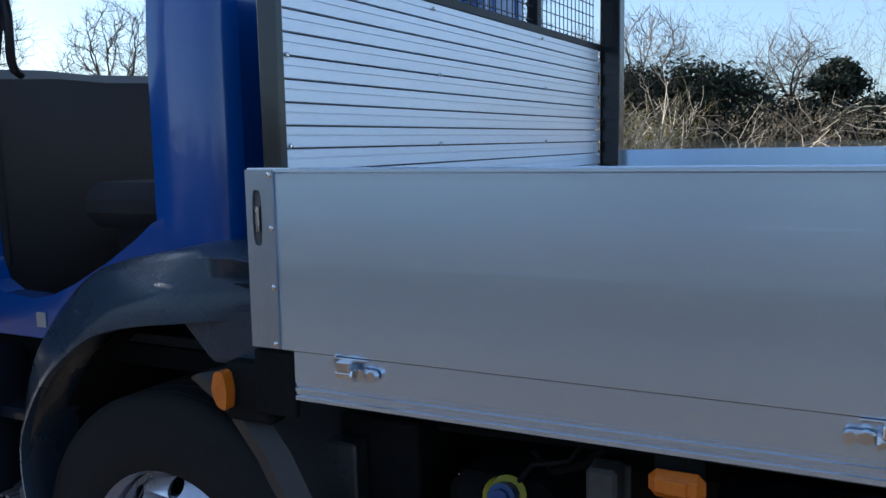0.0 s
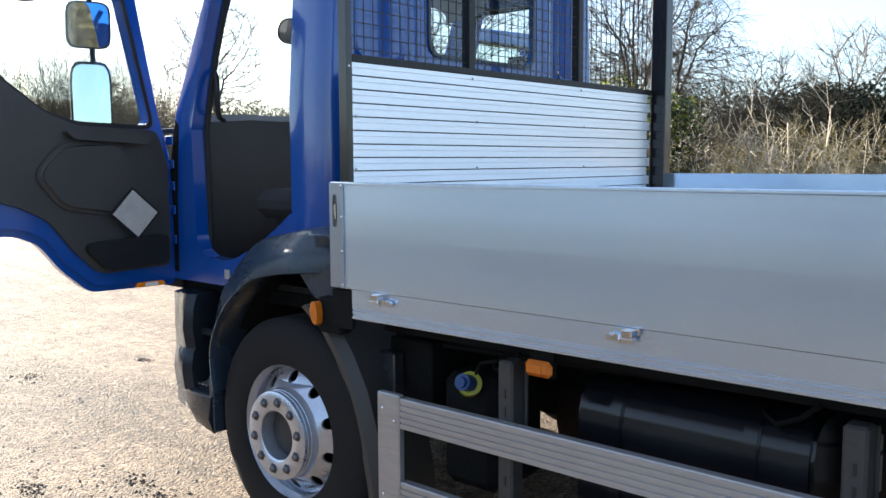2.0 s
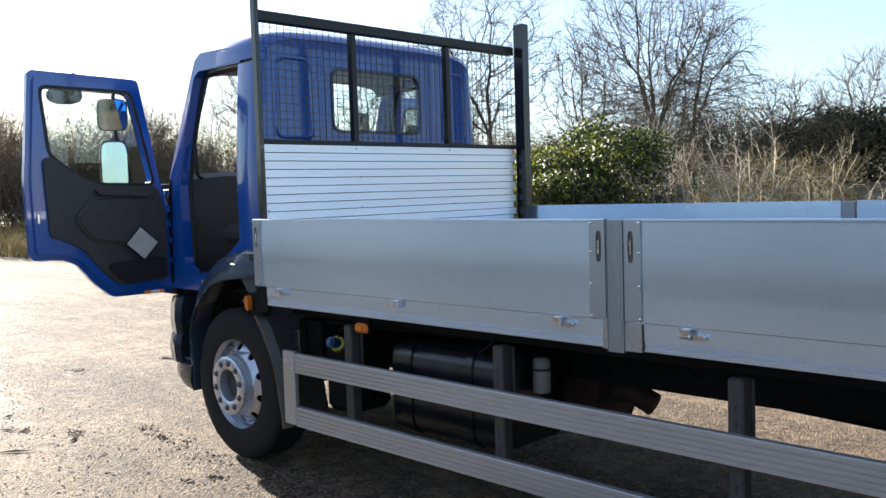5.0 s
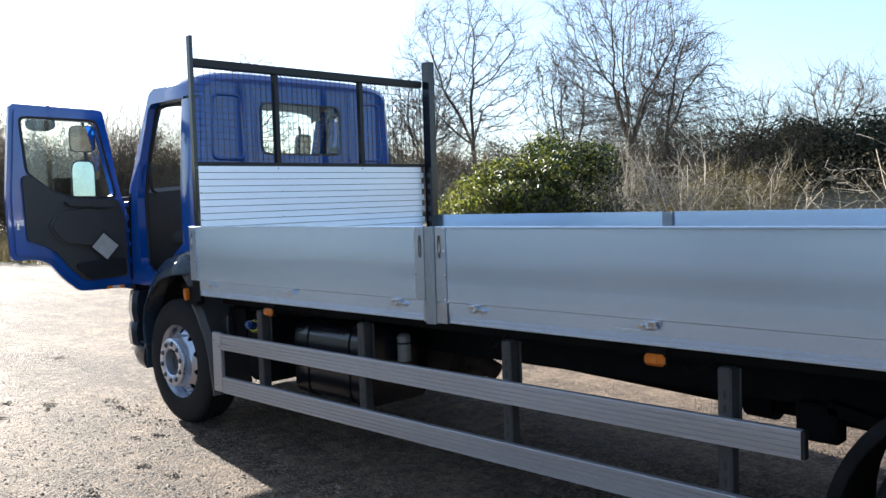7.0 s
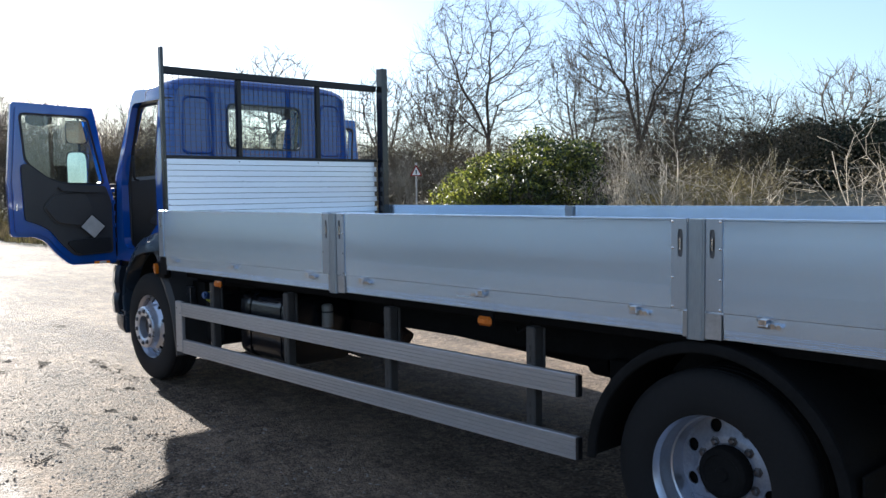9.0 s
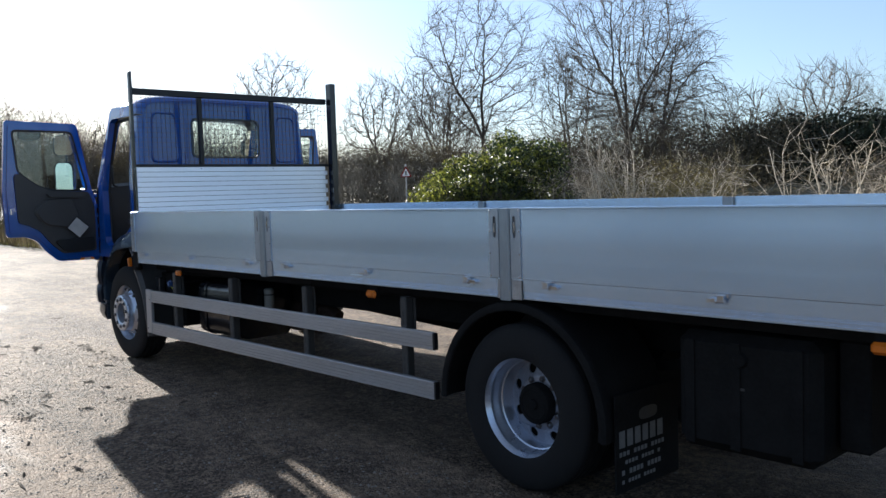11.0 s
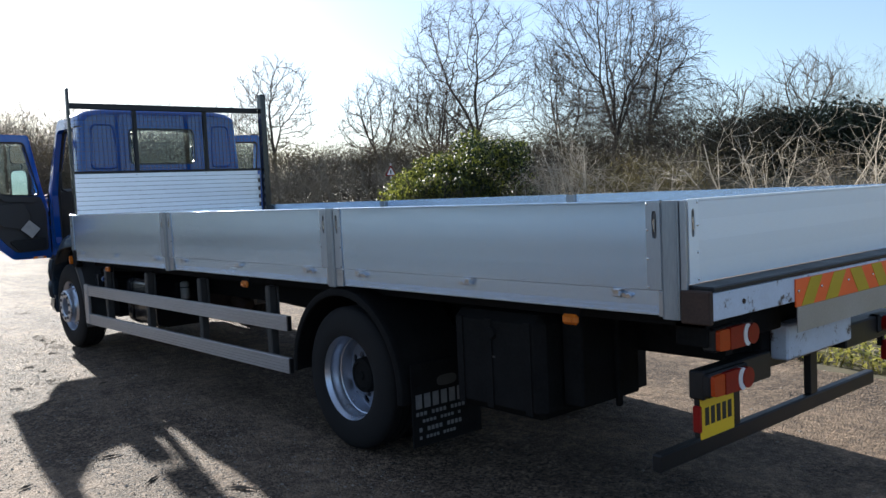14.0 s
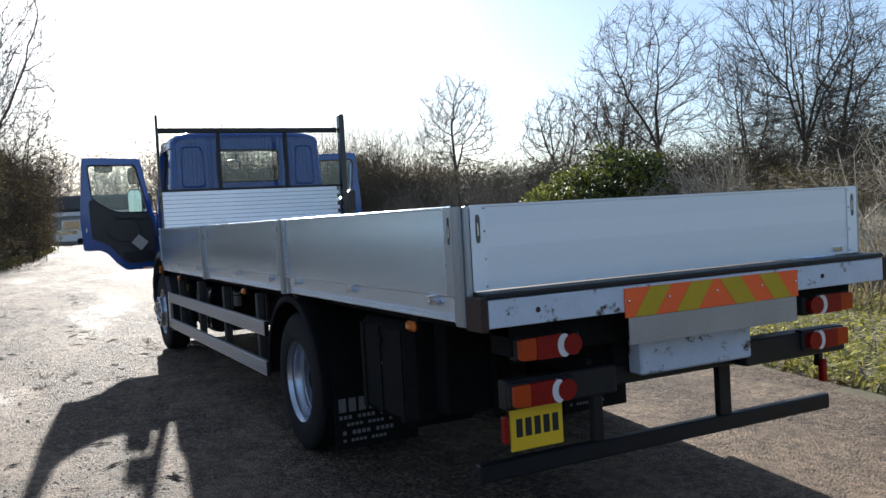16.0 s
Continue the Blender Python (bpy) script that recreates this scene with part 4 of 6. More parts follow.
# tanks and small gear behind the guard
prof = [(0.0, 0.52), (0.02, 0.48), (0.08, 0.45), (0.5, 0.45), (0.55, 0.5), (0.55, 0.87), (0.5, 0.97), (0.12, 0.97), (0.06, 0.955), (0.02, 0.92), (0.0, 0.86)]
bm = ribbon(bmesh.new(), [[(x, 1.66 + d, z) for d, z in prof] for x in (-0.34, 0.42)], close=True)
bmesh.ops.bevel(bm, geom=bm.edges[:], offset=0.012, segments=2, affect="EDGES")
tank = part("fuel_tank", bm, M_TANK, truck, "glossy black diesel tank with straps", smooth=True)
for x in (-0.22, 0.22):
    big = [(d + (0.007 if d > 0.3 else -0.007), z + (0.007 if z > 0.7 else -0.007)) for d, z in prof]
    bm = ribbon(bmesh.new(), [[(xx, 1.66 + d, z) for d, z in big] for xx in (x, x + 0.05)], close=True)
    bmesh.ops.bevel(bm, geom=bm.edges[:], offset=0.005, segments=2, affect="EDGES")
    part("tank_strap", bm, M_TANK, tank, smooth=True)
bm = boxes((-0.95, -0.68, 1.66, 1.98, 0.47, 0.90), bevel=0.04)
ad = part("additive_tank", bm, M_FRAME, truck, "small black additive tank with a blue cap")
bm = bmesh.new()
rod(bm, (-0.80, 1.66, 0.87), (-0.77, 1.625, 0.89), 0.044, seg=20)
part("cap_ring", bm, M_CAP_YELLOW, ad, "yellow filler ring")
bm = rod(bmesh.new(), (-0.775, 1.63, 0.887), (-0.765, 1.575, 0.905), 0.031, seg=12)
rod(bm, (-0.765, 1.575, 0.905), (-0.763, 1.56, 0.908), 0.020, seg=8)
part("filler_cap", bm, M_CAP_BLUE, ad, "blue filler cap")
bm = pipe(bmesh.new(), [(-0.74, 1.62, 0.93), (-0.70, 1.60, 0.98), (-0.62, 1.6, 1.0), (-0.6, 1.62, 1.03)], 0.006, 6)
part("cap_tether", bm, M_FRAME, ad)
bm = rod(bmesh.new(), (0.48, 1.94, 0.725), (0.48, 1.94, 0.885), 0.045, seg=18)
rod(bm, (0.48, 1.94, 0.885), (0.48, 1.94, 0.90), 0.045, 0.03, seg=18)
part("filter_can", bm, M_FILTER, truck, "pale grey filter canister", smooth=True)
bm = rod(bmesh.new(), (0.48, 1.94, 0.835), (0.48, 1.94, 0.848), 0.0465, seg=18)
part("filter_band", bm, M_BAR, truck)
bm = pipe(bmesh.new(), [(-0.2, 2.42, 0.62), (0.3, 2.42, 0.62), (0.55, 2.43, 0.65), (0.68, 2.45, 0.66), (0.80, 2.47, 0.60)], 0.062, 14)
rod(bm, (-0.8, 2.42, 0.62), (0.60, 2.42, 0.62), 0.19, seg=20)
part("exhaust", bm, M_RUST, truck, "dark rusty exhaust silencer and tail pipe", smooth=True)
part("valve_bracket", boxes((-1.28, -1.05, 1.73, 1.95, 0.66, 0.98), bevel=0.006), M_FRAME, truck)
bm = boxes((-1.29, -1.19, 1.66, 1.72, 0.74, 0.93), bevel=0.006)
rod(bm, (-1.24, 1.65, 0.86), (-1.24, 1.67, 0.86), 0.02, seg=10)
rod(bm, (-1.24, 1.65, 0.79), (-1.24, 1.67, 0.79), 0.02, seg=10)
part("valve_block", bm, M_NUT, truck, "grey air valve block")
bm = bmesh.new()
for x, y in ((-0.55, 1.63), (0.44, 1.64), (1.6, 1.66), (2.78, 1.66)):
    pipe(bm, [(x, y, 1.03), (x - 0.05, y, 0.985), (x - 0.12, y + 0.02, 0.95), (x - 0.2, y + 0.1, 0.96)], 0.008, 6)
pipe(bm, [(-1.0, 1.75, 0.98), (0.5, 1.8, 1.0), (2.2, 1.8, 0.99), (3.2, 1.8, 1.0)], 0.014, 6)
part("air_hose", bm, M_FRAME, truck)


# ---- cab ----
CX0, CX1 = -3.17, -1.545
CN, CF = 1.655, 3.745
cab = part("cab_body", boxes((CX0 + 0.1, CX1 - 0.05, CN + 0.06, CF - 0.06, 1.04, 1.10)), M_FRAME, truck, "deep blue painted cab shell")


def mirror_y(y, near):
    return y if near else CN + CF - y


def lean(y, z):
    """Upper cab leans inwards a little."""
    return 0.0 if z < 1.95 else (z - 1.95) * 0.07


def section(x, top, inset, n=22):
    pts = []
    for k in range(n + 1):
        t = math.pi * k / n
        c, sn = math.cos(t), math.sin(t)
        y = MID - (math.copysign(abs(c) ** 0.42, c)) * ((CF - CN) / 2 - 0.045 - inset)
        z = 2.64 - inset * 0.4 + abs(sn) ** 0.5 * (top - 2.64)
        pts.append((x, y, z))
    return pts


# rear wall: panel with a window and pressed recesses
win = rounded([(2.29, 2.185), (3.09, 2.185), (3.09, 2.600), (2.29, 2.600)], 0.07, 5)
wall = [(CN + 0.06, 1.08), (CF - 0.06, 1.08), (CF - 0.07, 2.0)] + [(y, z) for x, y, z in reversed(section(CX1, 2.81, 0.06))] + [(CN + 0.07, 2.0)]
bm = sheet(bmesh.new(), wall, lambda a, b: (CX1 - 0.025, a, b), (0.02, 0, 0), [win])
rear = part("rear_wall", bm, M_BLUE, cab)
for y0, y1, z0, z1 in ((1.80, 2.12, 2.12, 2.66), (3.32, 3.60, 2.12, 2.66), (2.30, 3.22, 1.55, 2.08)):
    pts = rounded([(y0, z0), (y1, z0), (y1 - 0.02, z1), (y0 + 0.02, z1)], 0.07, 4)
    inner = [(p[0] + (0.5 * (y0 + y1) - p[0]) * 0.16, p[1] + (0.5 * (z0 + z1) - p[1]) * 0.09) for p in pts]
    bm = bmesh.new()
    ribbon(bm, [[(CX1 - 0.004, a, b) for a, b in pts + pts[:1]], [(CX1 + 0.005, a, b) for a, b in [(p[0] + (q[0] - p[0]) * 0.5, p[1] + (q[1] - p[1]) * 0.5) for p, q in zip(pts, inner)] + [((pts[0][0] + inner[0][0]) / 2, (pts[0][1] + inner[0][1]) / 2)]], [(CX1 - 0.0035, a, b) for a, b in inner + inner[:1]]])
    part("pressed_rib", bm, M_BLUE, rear, smooth=True)
for y in (2.15, 3.19):
    bm = ribbon(bmesh.new(), [[(CX1 - 0.004, y, z), (CX1 + 0.008, y + 0.02, z), (CX1 + 0.008, y + 0.05, z), (CX1 - 0.004, y + 0.07, z)] for z in (1.2, 2.72)])
    part("pressed_rib", bm, M_BLUE, rear, smooth=True)
# roof and rounded edges: skin over sections from side to side, front to back
def roof_skin(dx, dz):
    return [section(CX1 - 0.0 - dx, 2.81 - dz, 0.06 + dz), section(CX1 - 0.03 - dx, 2.835 - dz, 0.02 + dz), section(CX1 - 0.10, 2.85 - dz, 0.0 + dz), section(-2.05, 2.85 - dz, 0.0 + dz), section(-2.26, 2.84 - dz, 0.03 + dz), section(-2.43, 2.80 - dz, 0.09 + dz), section(-2.53 + dx, 2.77 - dz, 0.16 + dz)]


bm = bmesh.new()
ribbon(bm, roof_skin(0, 0))
part("roof", bm, M_BLUE, cab, smooth=True)
part("roof_lining", ribbon(bmesh.new(), roof_skin(0.01, 0.03)), M_FILTER, cab, "pale grey headlining", smooth=True)
# corners behind the doors
for near in (True, False):
    my = lambda y: mirror_y(y, near)
    rings = []
    for z in (1.09, 1.325, 1.95, 2.3, 2.62):
        i = lean(0, z)
        rings.append([(-1.812, my(CN + 0.03 + i), z), (-1.806, my(CN + 0.004 + i), z), (-1.74, my(CN - 0.004 + i), z), (CX1 - 0.10, my(CN + i), z), (CX1 - 0.05, my(CN + 0.008 + i), z), (CX1 - 0.02, my(CN + 0.03 + i), z), (CX1 - 0.004, my(CN + 0.07 + i), z), (CX1 - 0.03, my(CN + 0.10 + i), z), (-1.812, my(CN + 0.07 + i), z)])
    if near:
        rings = [[(x, y, max(z, 1.325 + (-1.545 - x) * 0.02)) for x, y, z in r] for r in rings[1:]]
    part("rear_quarter", ribbon(bmesh.new(), rings, close=True), M_BLUE, cab, smooth=True)
    # sill, front pillar and header round the door opening
    bm = sheet(bmesh.new(), [(-2.86, 1.10), (-2.16, 1.10), (-2.04, 1.22), (-1.96, 1.30), (-1.776, 1.35), (-1.776, 1.475), (-1.82, 1.46), (-1.89, 1.41), (-2.0, 1.345), (-2.14, 1.275), (-2.24, 1.235), (-2.32, 1.222), (-2.46, 1.23), (-2.52, 1.26), (-2.55, 1.33), (-2.565, 1.85), (-2.49, 2.2), (-2.405, 2.5), (-2.37, 2.60), (-2.31, 2.635), (-1.776, 2.63), (-1.776, 2.74), (-2.29, 2.76), (-2.365, 2.72), (-2.42, 2.60), (-2.70, 1.93), (-2.80, 1.5)], lambda a, b: (a, my(CN + lean(0, b)), b), (0, 0.07 if near else -0.07, 0))
    frame_p = part("door_frame", bm, M_BLUE, cab)
    # flat dark strip on the frame draws the shade between door and pillar
    part("hinge_recess", sheet(bmesh.new(), [(-2.79, 1.14), (-2.715, 1.14), (-2.705, 1.5), (-2.675, 1.88), (-2.70, 1.90), (-2.79, 1.55)], lambda a, b: (a, my(CN - 0.003), b), (0, 0.002 if near else -0.002, 0)), M_FRAME, frame_p, "flat dark strip for the shade in the hinge gap")
    for z in (1.28, 1.43, 1.55, 1.66, 1.78):
        part("hinge_block", boxes((-2.79, -2.715, min(my(CN - 0.014), my(CN - 0.005)), max(my(CN - 0.014), my(CN - 0.005)), z, z + 0.045), bevel=0.003), M_BLUE, frame_p)
    bm = pipe(bmesh.new(), [(-2.555, my(CN + 0.085), 1.30), (-2.56, my(CN + 0.085), 1.86), (-2.485, my(CN + 0.10), 2.2), (-2.40, my(CN + 0.12), 2.5), (-2.365, my(CN + 0.125), 2.59), (-2.31, my(CN + 0.125), 2.615), (-1.79, my(CN + 0.125), 2.61), (-1.79, my(CN + 0.07), 1.9), (-1.79, my(CN + 0.07), 1.42)], 0.016, 8)
    part("door_seal", bm, M_BLACK, frame_p, "black rubber door seal", smooth=True)
# front: lower panel, windscreen pillars and glass
bm = ribbon(bmesh.new(), [[(-2.72, CN + 0.02, z0), (-2.79, CN + 0.09, z0), (-2.95, CN + 0.22, z0), (-3.10, CN + 0.5, z0), (-3.16, MID, z0), (-3.10, CF - 0.5, z0), (-2.95, CF - 0.22, z0), (-2.79, CF - 0.09, z0), (-2.72, CF - 0.02, z0)] for z0 in (0.95, 1.25, 1.60, 1.90)])
part("front_panel", bm, M_BLUE, cab, smooth=True)
for near in (True, False):
    my = lambda y: mirror_y(y, near)
    bm = ribbon(bmesh.new(), [[(-2.66, my(CN + 0.075), 1.6), (-2.73, my(CN + 0.08), 1.6), (-2.78, my(CN + 0.13), 1.6), (-2.66, my(CN + 0.12), 1.6)], [(-2.62, my(CN + 0.075), 1.95), (-2.70, my(CN + 0.08), 1.92), (-2.77, my(CN + 0.14), 1.92), (-2.64, my(CN + 0.12), 1.95)], [(-2.35, my(CN + 0.125), 2.66), (-2.39, my(CN + 0.14), 2.70), (-2.46, my(CN + 0.19), 2.72), (-2.36, my(CN + 0.17), 2.64)]], close=True)
    part("front_pillar", bm, M_BLUE, cab)
bm = ribbon(bmesh.new(), [[(-2.76, CN + 0.13, 1.9), (-3.00, CN + 0.5, 1.89), (-3.08, MID, 1.88), (-3.00, CF - 0.5, 1.89), (-2.76, CF - 0.13, 1.9)], [(-2.45, CN + 0.19, 2.72), (-2.53, CN + 0.5, 2.755), (-2.57, MID, 2.765), (-2.53, CF - 0.5, 2.755), (-2.45, CF - 0.19, 2.72)]])
ws = part("windscreen", bm, M_TINT, cab, "clear windscreen", smooth=True)
ws.visible_shadow = False
bm = sheet(bmesh.new(), [(p[0], p[1]) for p in rounded([(2.267, 2.172), (3.105, 2.172), (3.105, 2.613), (2.267, 2.613)], 0.08, 5)], lambda a, b: (CX1 - 0.004, a, b), (0.008, 0, 0), [rounded([(2.284, 2.189), (3.088, 2.189), (3.088, 2.596), (2.284, 2.596)], 0.068, 5)])
part("rear_window_seal", bm, M_PLASTIC, cab, "dark grey rubber window seal")
bm = sheet(bmesh.new(), rounded([(2.275, 2.18), (3.097, 2.18), (3.097, 2.605), (2.275, 2.605)], 0.07, 5), lambda a, b: (CX1 - 0.016, a, b), (0.004, 0, 0))
g = part("rear_window_glass", bm, M_TINT, cab, "tinted rear window")
g.visible_shadow = False
# interior
bm = ribbon(bmesh.new(), [[(-2.66 - 0.5 * e, y, 1.15), (-2.66 - 0.5 * e, y, 1.55), (-2.68 - 0.6 * e, y, 1.80), (-2.70 - 0.8 * e, y, 1.92 + h), (-2.76 - e, y, 1.955 + h), (-2.84 - e, y, 1.93)] for y, h, e in ((CN + 0.1, -0.03, -0.08), (CN + 0.5, 0.0, 0.08), (2.4, 0.0, 0.13), (2.8, 0.02, 0.14), (3.2, 0.05, 0.08), (CF - 0.1, 0.0, -0.08))])
part("dashboard", bm, M_TRIM, cab, "dark grey moulded dashboard", smooth=True)
part("cab_floor", boxes((-2.8, CX1 - 0.03, CN + 0.07, CF - 0.07, 1.102, 1.13)), M_CLOTH, cab)
part("engine_tunnel", boxes((-2.75, CX1 - 0.04, 2.42, 3.0, 1.13, 1.42), bevel=0.06), M_CLOTH, cab)
part("back_trim", boxes((CX1 - 0.05, CX1 - 0.035, CN + 0.1, CF - 0.1, 1.13, 2.15)), M_TRIM, cab)
for y in (1.80, 3.05):
    seat = part("cab_seat", boxes((-2.30, -1.80, y, y + 0.50, 1.42, 1.56), bevel=0.05), M_CLOTH, cab, "dark cloth cab seat", smooth=True)
    part("seat_back", ribbon(bmesh.new(), [[(x - 0.05, y, z), (x + 0.06, y, z), (x + 0.06, y + 0.5, z), (x - 0.05, y + 0.5, z)] if z < 2.1 else [(x - 0.04, y + 0.1, z), (x + 0.05, y + 0.1, z), (x + 0.05, y + 0.4, z), (x - 0.04, y + 0.4, z)] for x, z in ((-1.85, 1.5), (-1.80, 1.75), (-1.75, 2.05), (-1.73, 2.12), (-1.71, 2.26))], close=True), M_CLOTH, seat, smooth=True)
    part("seat_base", boxes((-2.2, -1.85, y + 0.08, y + 0.42, 1.13, 1.42)), M_BLACK, seat)
bm = pipe(bmesh.new(), [(-2.66 + 0.09 * math.sin(t), 3.3 + 0.22 * math.cos(t), 1.92 + 0.2 * math.sin(t)) for t in (2 * math.pi * k / 24 for k in range(25))], 0.015, 6)
rod(bm, (-2.66, 3.1, 1.92), (-2.66, 3.5, 1.92), 0.015, seg=6)
rod(bm, (-2.66, 3.3, 1.92), (-2.9, 3.3, 1.7), 0.03, seg=8)
part("steering_wheel", bm, M_BLACK, cab, smooth=True)
bm = pipe(bmesh.new(), [(-2.50, 1.80, 1.90), (-2.468, 1.755, 1.91), (-2.456, 1.738, 1.94), (-2.452, 1.735, 2.07), (-2.460, 1.737, 2.105), (-2.485, 1.745, 2.13), (-2.53, 1.76, 2.14)], 0.014, 8)
part("grab_handle", bm, M_BLACK, cab, "black grab handle", smooth=True)
part("roof_lamp", rod(rod(bmesh.new(), (-2.46, 1.89, 2.72), (-2.565, 1.89, 2.765), 0.014, seg=10), (-2.61, 1.89, 2.772), (-2.535, 1.89, 2.778), 0.027, seg=12), M_BLACK, cab, "small dark roof marker")


# doors, swung fully open
def cab_door(near):
    hx = -2.775 if near else -2.70
    hy = 1.69 if near else 3.71
    sg = -1 if near else 1

    def at(w):
        return lambda u, z: (hx + w - 0.035 * u if near else hx + w + 0.02 * u, hy + sg * u, z - 0.022)

    outline = rounded([(0.02, 1.09), (0.47, 1.095), (0.60, 1.21), (0.70, 1.34), (0.80, 1.385), (1.0, 1.39), (1.015, 1.9), (0.955, 2.66), (0.205, 2.635), (0.085, 1.95), (0.035, 1.76), (0.02, 1.62)], 0.035, 3)
    hole = rounded([(0.145, 1.895), (0.52, 1.905), (0.66, 1.95), (0.85, 2.10), (0.885, 2.54), (0.285, 2.53)], 0.05, 4)
    shell = part("cab_door", sheet(bmesh.new(), outline, at(-0.05), (0.045, 0, 0), [hole]), M_BLUE, truck, "blue cab door swung wide open")
    inner = rounded([(0.03, 1.12), (0.45, 1.125), (0.58, 1.24), (0.68, 1.37), (0.79, 1.42), (0.97, 1.425), (0.98, 1.9), (0.925, 2.62), (0.228, 2.60), (0.11, 1.95), (0.055, 1.75), (0.04, 1.62)], 0.035, 3)
    part("door_flange", sheet(bmesh.new(), inner, at(-0.005), (0.03, 0, 0), [hole]), M_BLUE, shell)
    seal = sheet(bmesh.new(), rounded([(0.125, 1.875), (0.53, 1.885), (0.67, 1.93), (0.868, 2.09), (0.905, 2.56), (0.27, 2.55)], 0.06, 4), at(0.0255), (0.008, 0, 0), [hole])
    part("window_seal", seal, M_BLACK, shell, "black window seal")
    trim = rounded([(0.075, 1.20), (0.44, 1.185), (0.56, 1.30), (0.67, 1.45), (0.80, 1.52), (0.885, 1.54), (0.905, 2.06), (0.86, 2.085), (0.66, 1.935), (0.52, 1.885), (0.13, 1.87), (0.075, 1.70)], 0.04, 4)
    t = part("door_trim", sheet(bmesh.new(), trim, at(0.026), (0.03, 0, 0)), M_TRIM, shell, "dark grey moulded door trim")
    arm = rounded([(0.30, 1.45), (0.62, 1.50), (0.74, 1.66), (0.62, 1.80), (0.34, 1.82), (0.24, 1.64)], 0.06, 4)
    bm = sheet(bmesh.new(), arm, at(0.057), (0.035, 0, 0))
    bmesh.ops.bevel(bm, geom=[e for e in bm.edges if all(v.co.x > at(0.08)(0.5, 0)[0] for v in e.verts) and len(e.link_faces) == 2 and abs(e.calc_face_angle(0)) > 1], offset=0.02, segments=3, affect="EDGES")
    part("arm_rest", bm, M_TRIM, t, smooth=True)
    part("pull_handle", sheet(bmesh.new(), rounded([(0.20, 1.80), (0.56, 1.82), (0.60, 1.86), (0.18, 1.85)], 0.02, 3), at(0.057), (0.05, 0, 0)), M_TRIM, t)
    part("door_pocket", sheet(bmesh.new(), rounded([(0.11, 1.22), (0.42, 1.20), (0.52, 1.31), (0.50, 1.34), (0.11, 1.36)], 0.03, 3), at(0.057), (0.045, 0, 0)), M_BLACK, t)
    if near:
        c = (0.285, 1.47)
        part("card_pocket_back", sheet(bmesh.new(), [(c[0] - 0.128, c[1]), (c[0] - 0.01, c[1] - 0.128), (c[0] + 0.128, c[1] - 0.0), (c[0] + 0.01, c[1] + 0.128)], at(0.105), (0.003, 0, 0)), M_BLACK, t)
        part("card_pocket", sheet(bmesh.new(), [(c[0] - 0.113, c[1]), (c[0] - 0.01, c[1] - 0.113), (c[0] + 0.113, c[1] - 0.0), (c[0] + 0.01, c[1] + 0.113)], at(0.1085), (0.003, 0, 0)), M_PAPER, t, "pale grey square card set on a corner")
    part("door_lamp", sheet(bmesh.new(), rounded([(0.10, 1.098), (0.26, 1.098), (0.25, 1.122), (0.11, 1.122)], 0.01, 2), at(0.027), (0.012, 0, 0)), M_AMBER, shell, "small amber door edge lamp")
    # small white sheet paints the glint in the middle of the amber lens
    part("lamp_lens", sheet(bmesh.new(), rounded([(0.14, 1.101), (0.215, 1.101), (0.21, 1.119), (0.145, 1.119)], 0.006, 2), at(0.0395), (0.004, 0, 0)), M_LENS, shell, "pale glint painted on the door lamp")
    part("door_latch", sheet(bmesh.new(), [(0.945, 1.64), (0.958, 1.64), (0.958, 1.70), (0.945, 1.70)], at(0.026), (0.012, 0, 0)), M_CHROME, shell)
    gl = part("door_glass", sheet(bmesh.new(), rounded([(0.13, 1.88), (0.52, 1.89), (0.67, 1.935), (0.865, 2.09), (0.90, 2.555), (0.27, 2.545)], 0.05, 4), at(-0.02), (0.004, 0, 0)), M_GLASS, shell, "clear door glass")
    gl.visible_shadow = False
    return shell


cab_door(True)
cab_door(False)


# mirrors on arms at the front corners
def mirror_head(name, centre, w, h, face, label, tall=5.0):
    """A housing with a looking glass that faces along face."""
    f = Vector(face).normalized()
    u = Vector((-f.y, f.x, 0)).normalized()
    v = f.cross(u)
    c = Vector(centre)
    pl = lambda d: (lambda a, b: tuple(c + u * a + v * b + f * d))
    bm = bmesh.new()
    rings = []
    for d, k in ((-0.09, 0.55), (-0.07, 0.85), (-0.02, 1.0), (0.0, 1.0), (0.004, 0.96)):
        rings.append([pl(d)(a, b) for a, b in oval(0, 0, w / 2 * k, h / 2 * k, 20, tall)])
    ribbon(bm, rings, close=True)
    house = part(name, bm, M_BLACK, truck, label, smooth=True)
    part("mirror_glass", sheet(bmesh.new(), oval(0, 0, w / 2 * 0.9, h / 2 * 0.93, 20, tall), pl(0.005), tuple(f * 0.002)), M_MIRROR, house, "mirror glass")
    return house


for near in (True, False):
    my = lambda y: mirror_y(y, near)
    k = -1 if near else 1
    mirror_head("main_mirror", (-3.12, my(1.435), 2.00), 0.20, 0.41, (1, 0.36 * k, 0.008), "black door mirror with a tall glass")
    mirror_head("wide_mirror", (-3.20, my(1.475), 2.40), 0.22, 0.24, (1, 0.34 * k, -0.10), "black wide-angle mirror")
    bm = pipe(bmesh.new(), [(-2.86, my(1.80), 1.86), (-3.16, my(1.54), 1.84), (-3.21, my(1.505), 1.9), (-3.24, my(1.505), 2.55), (-3.22, my(1.53), 2.60)], 0.014, 8)
    part("mirror_arm", bm, M_BLACK, truck, "black tubular mirror arm", smooth=True)
mirror_head("kerb_mirror", (-2.93, 1.02, 2.49), 0.24, 0.13, (0.9, -0.1, -0.45), "oval kerb mirror over the door", 2.4)
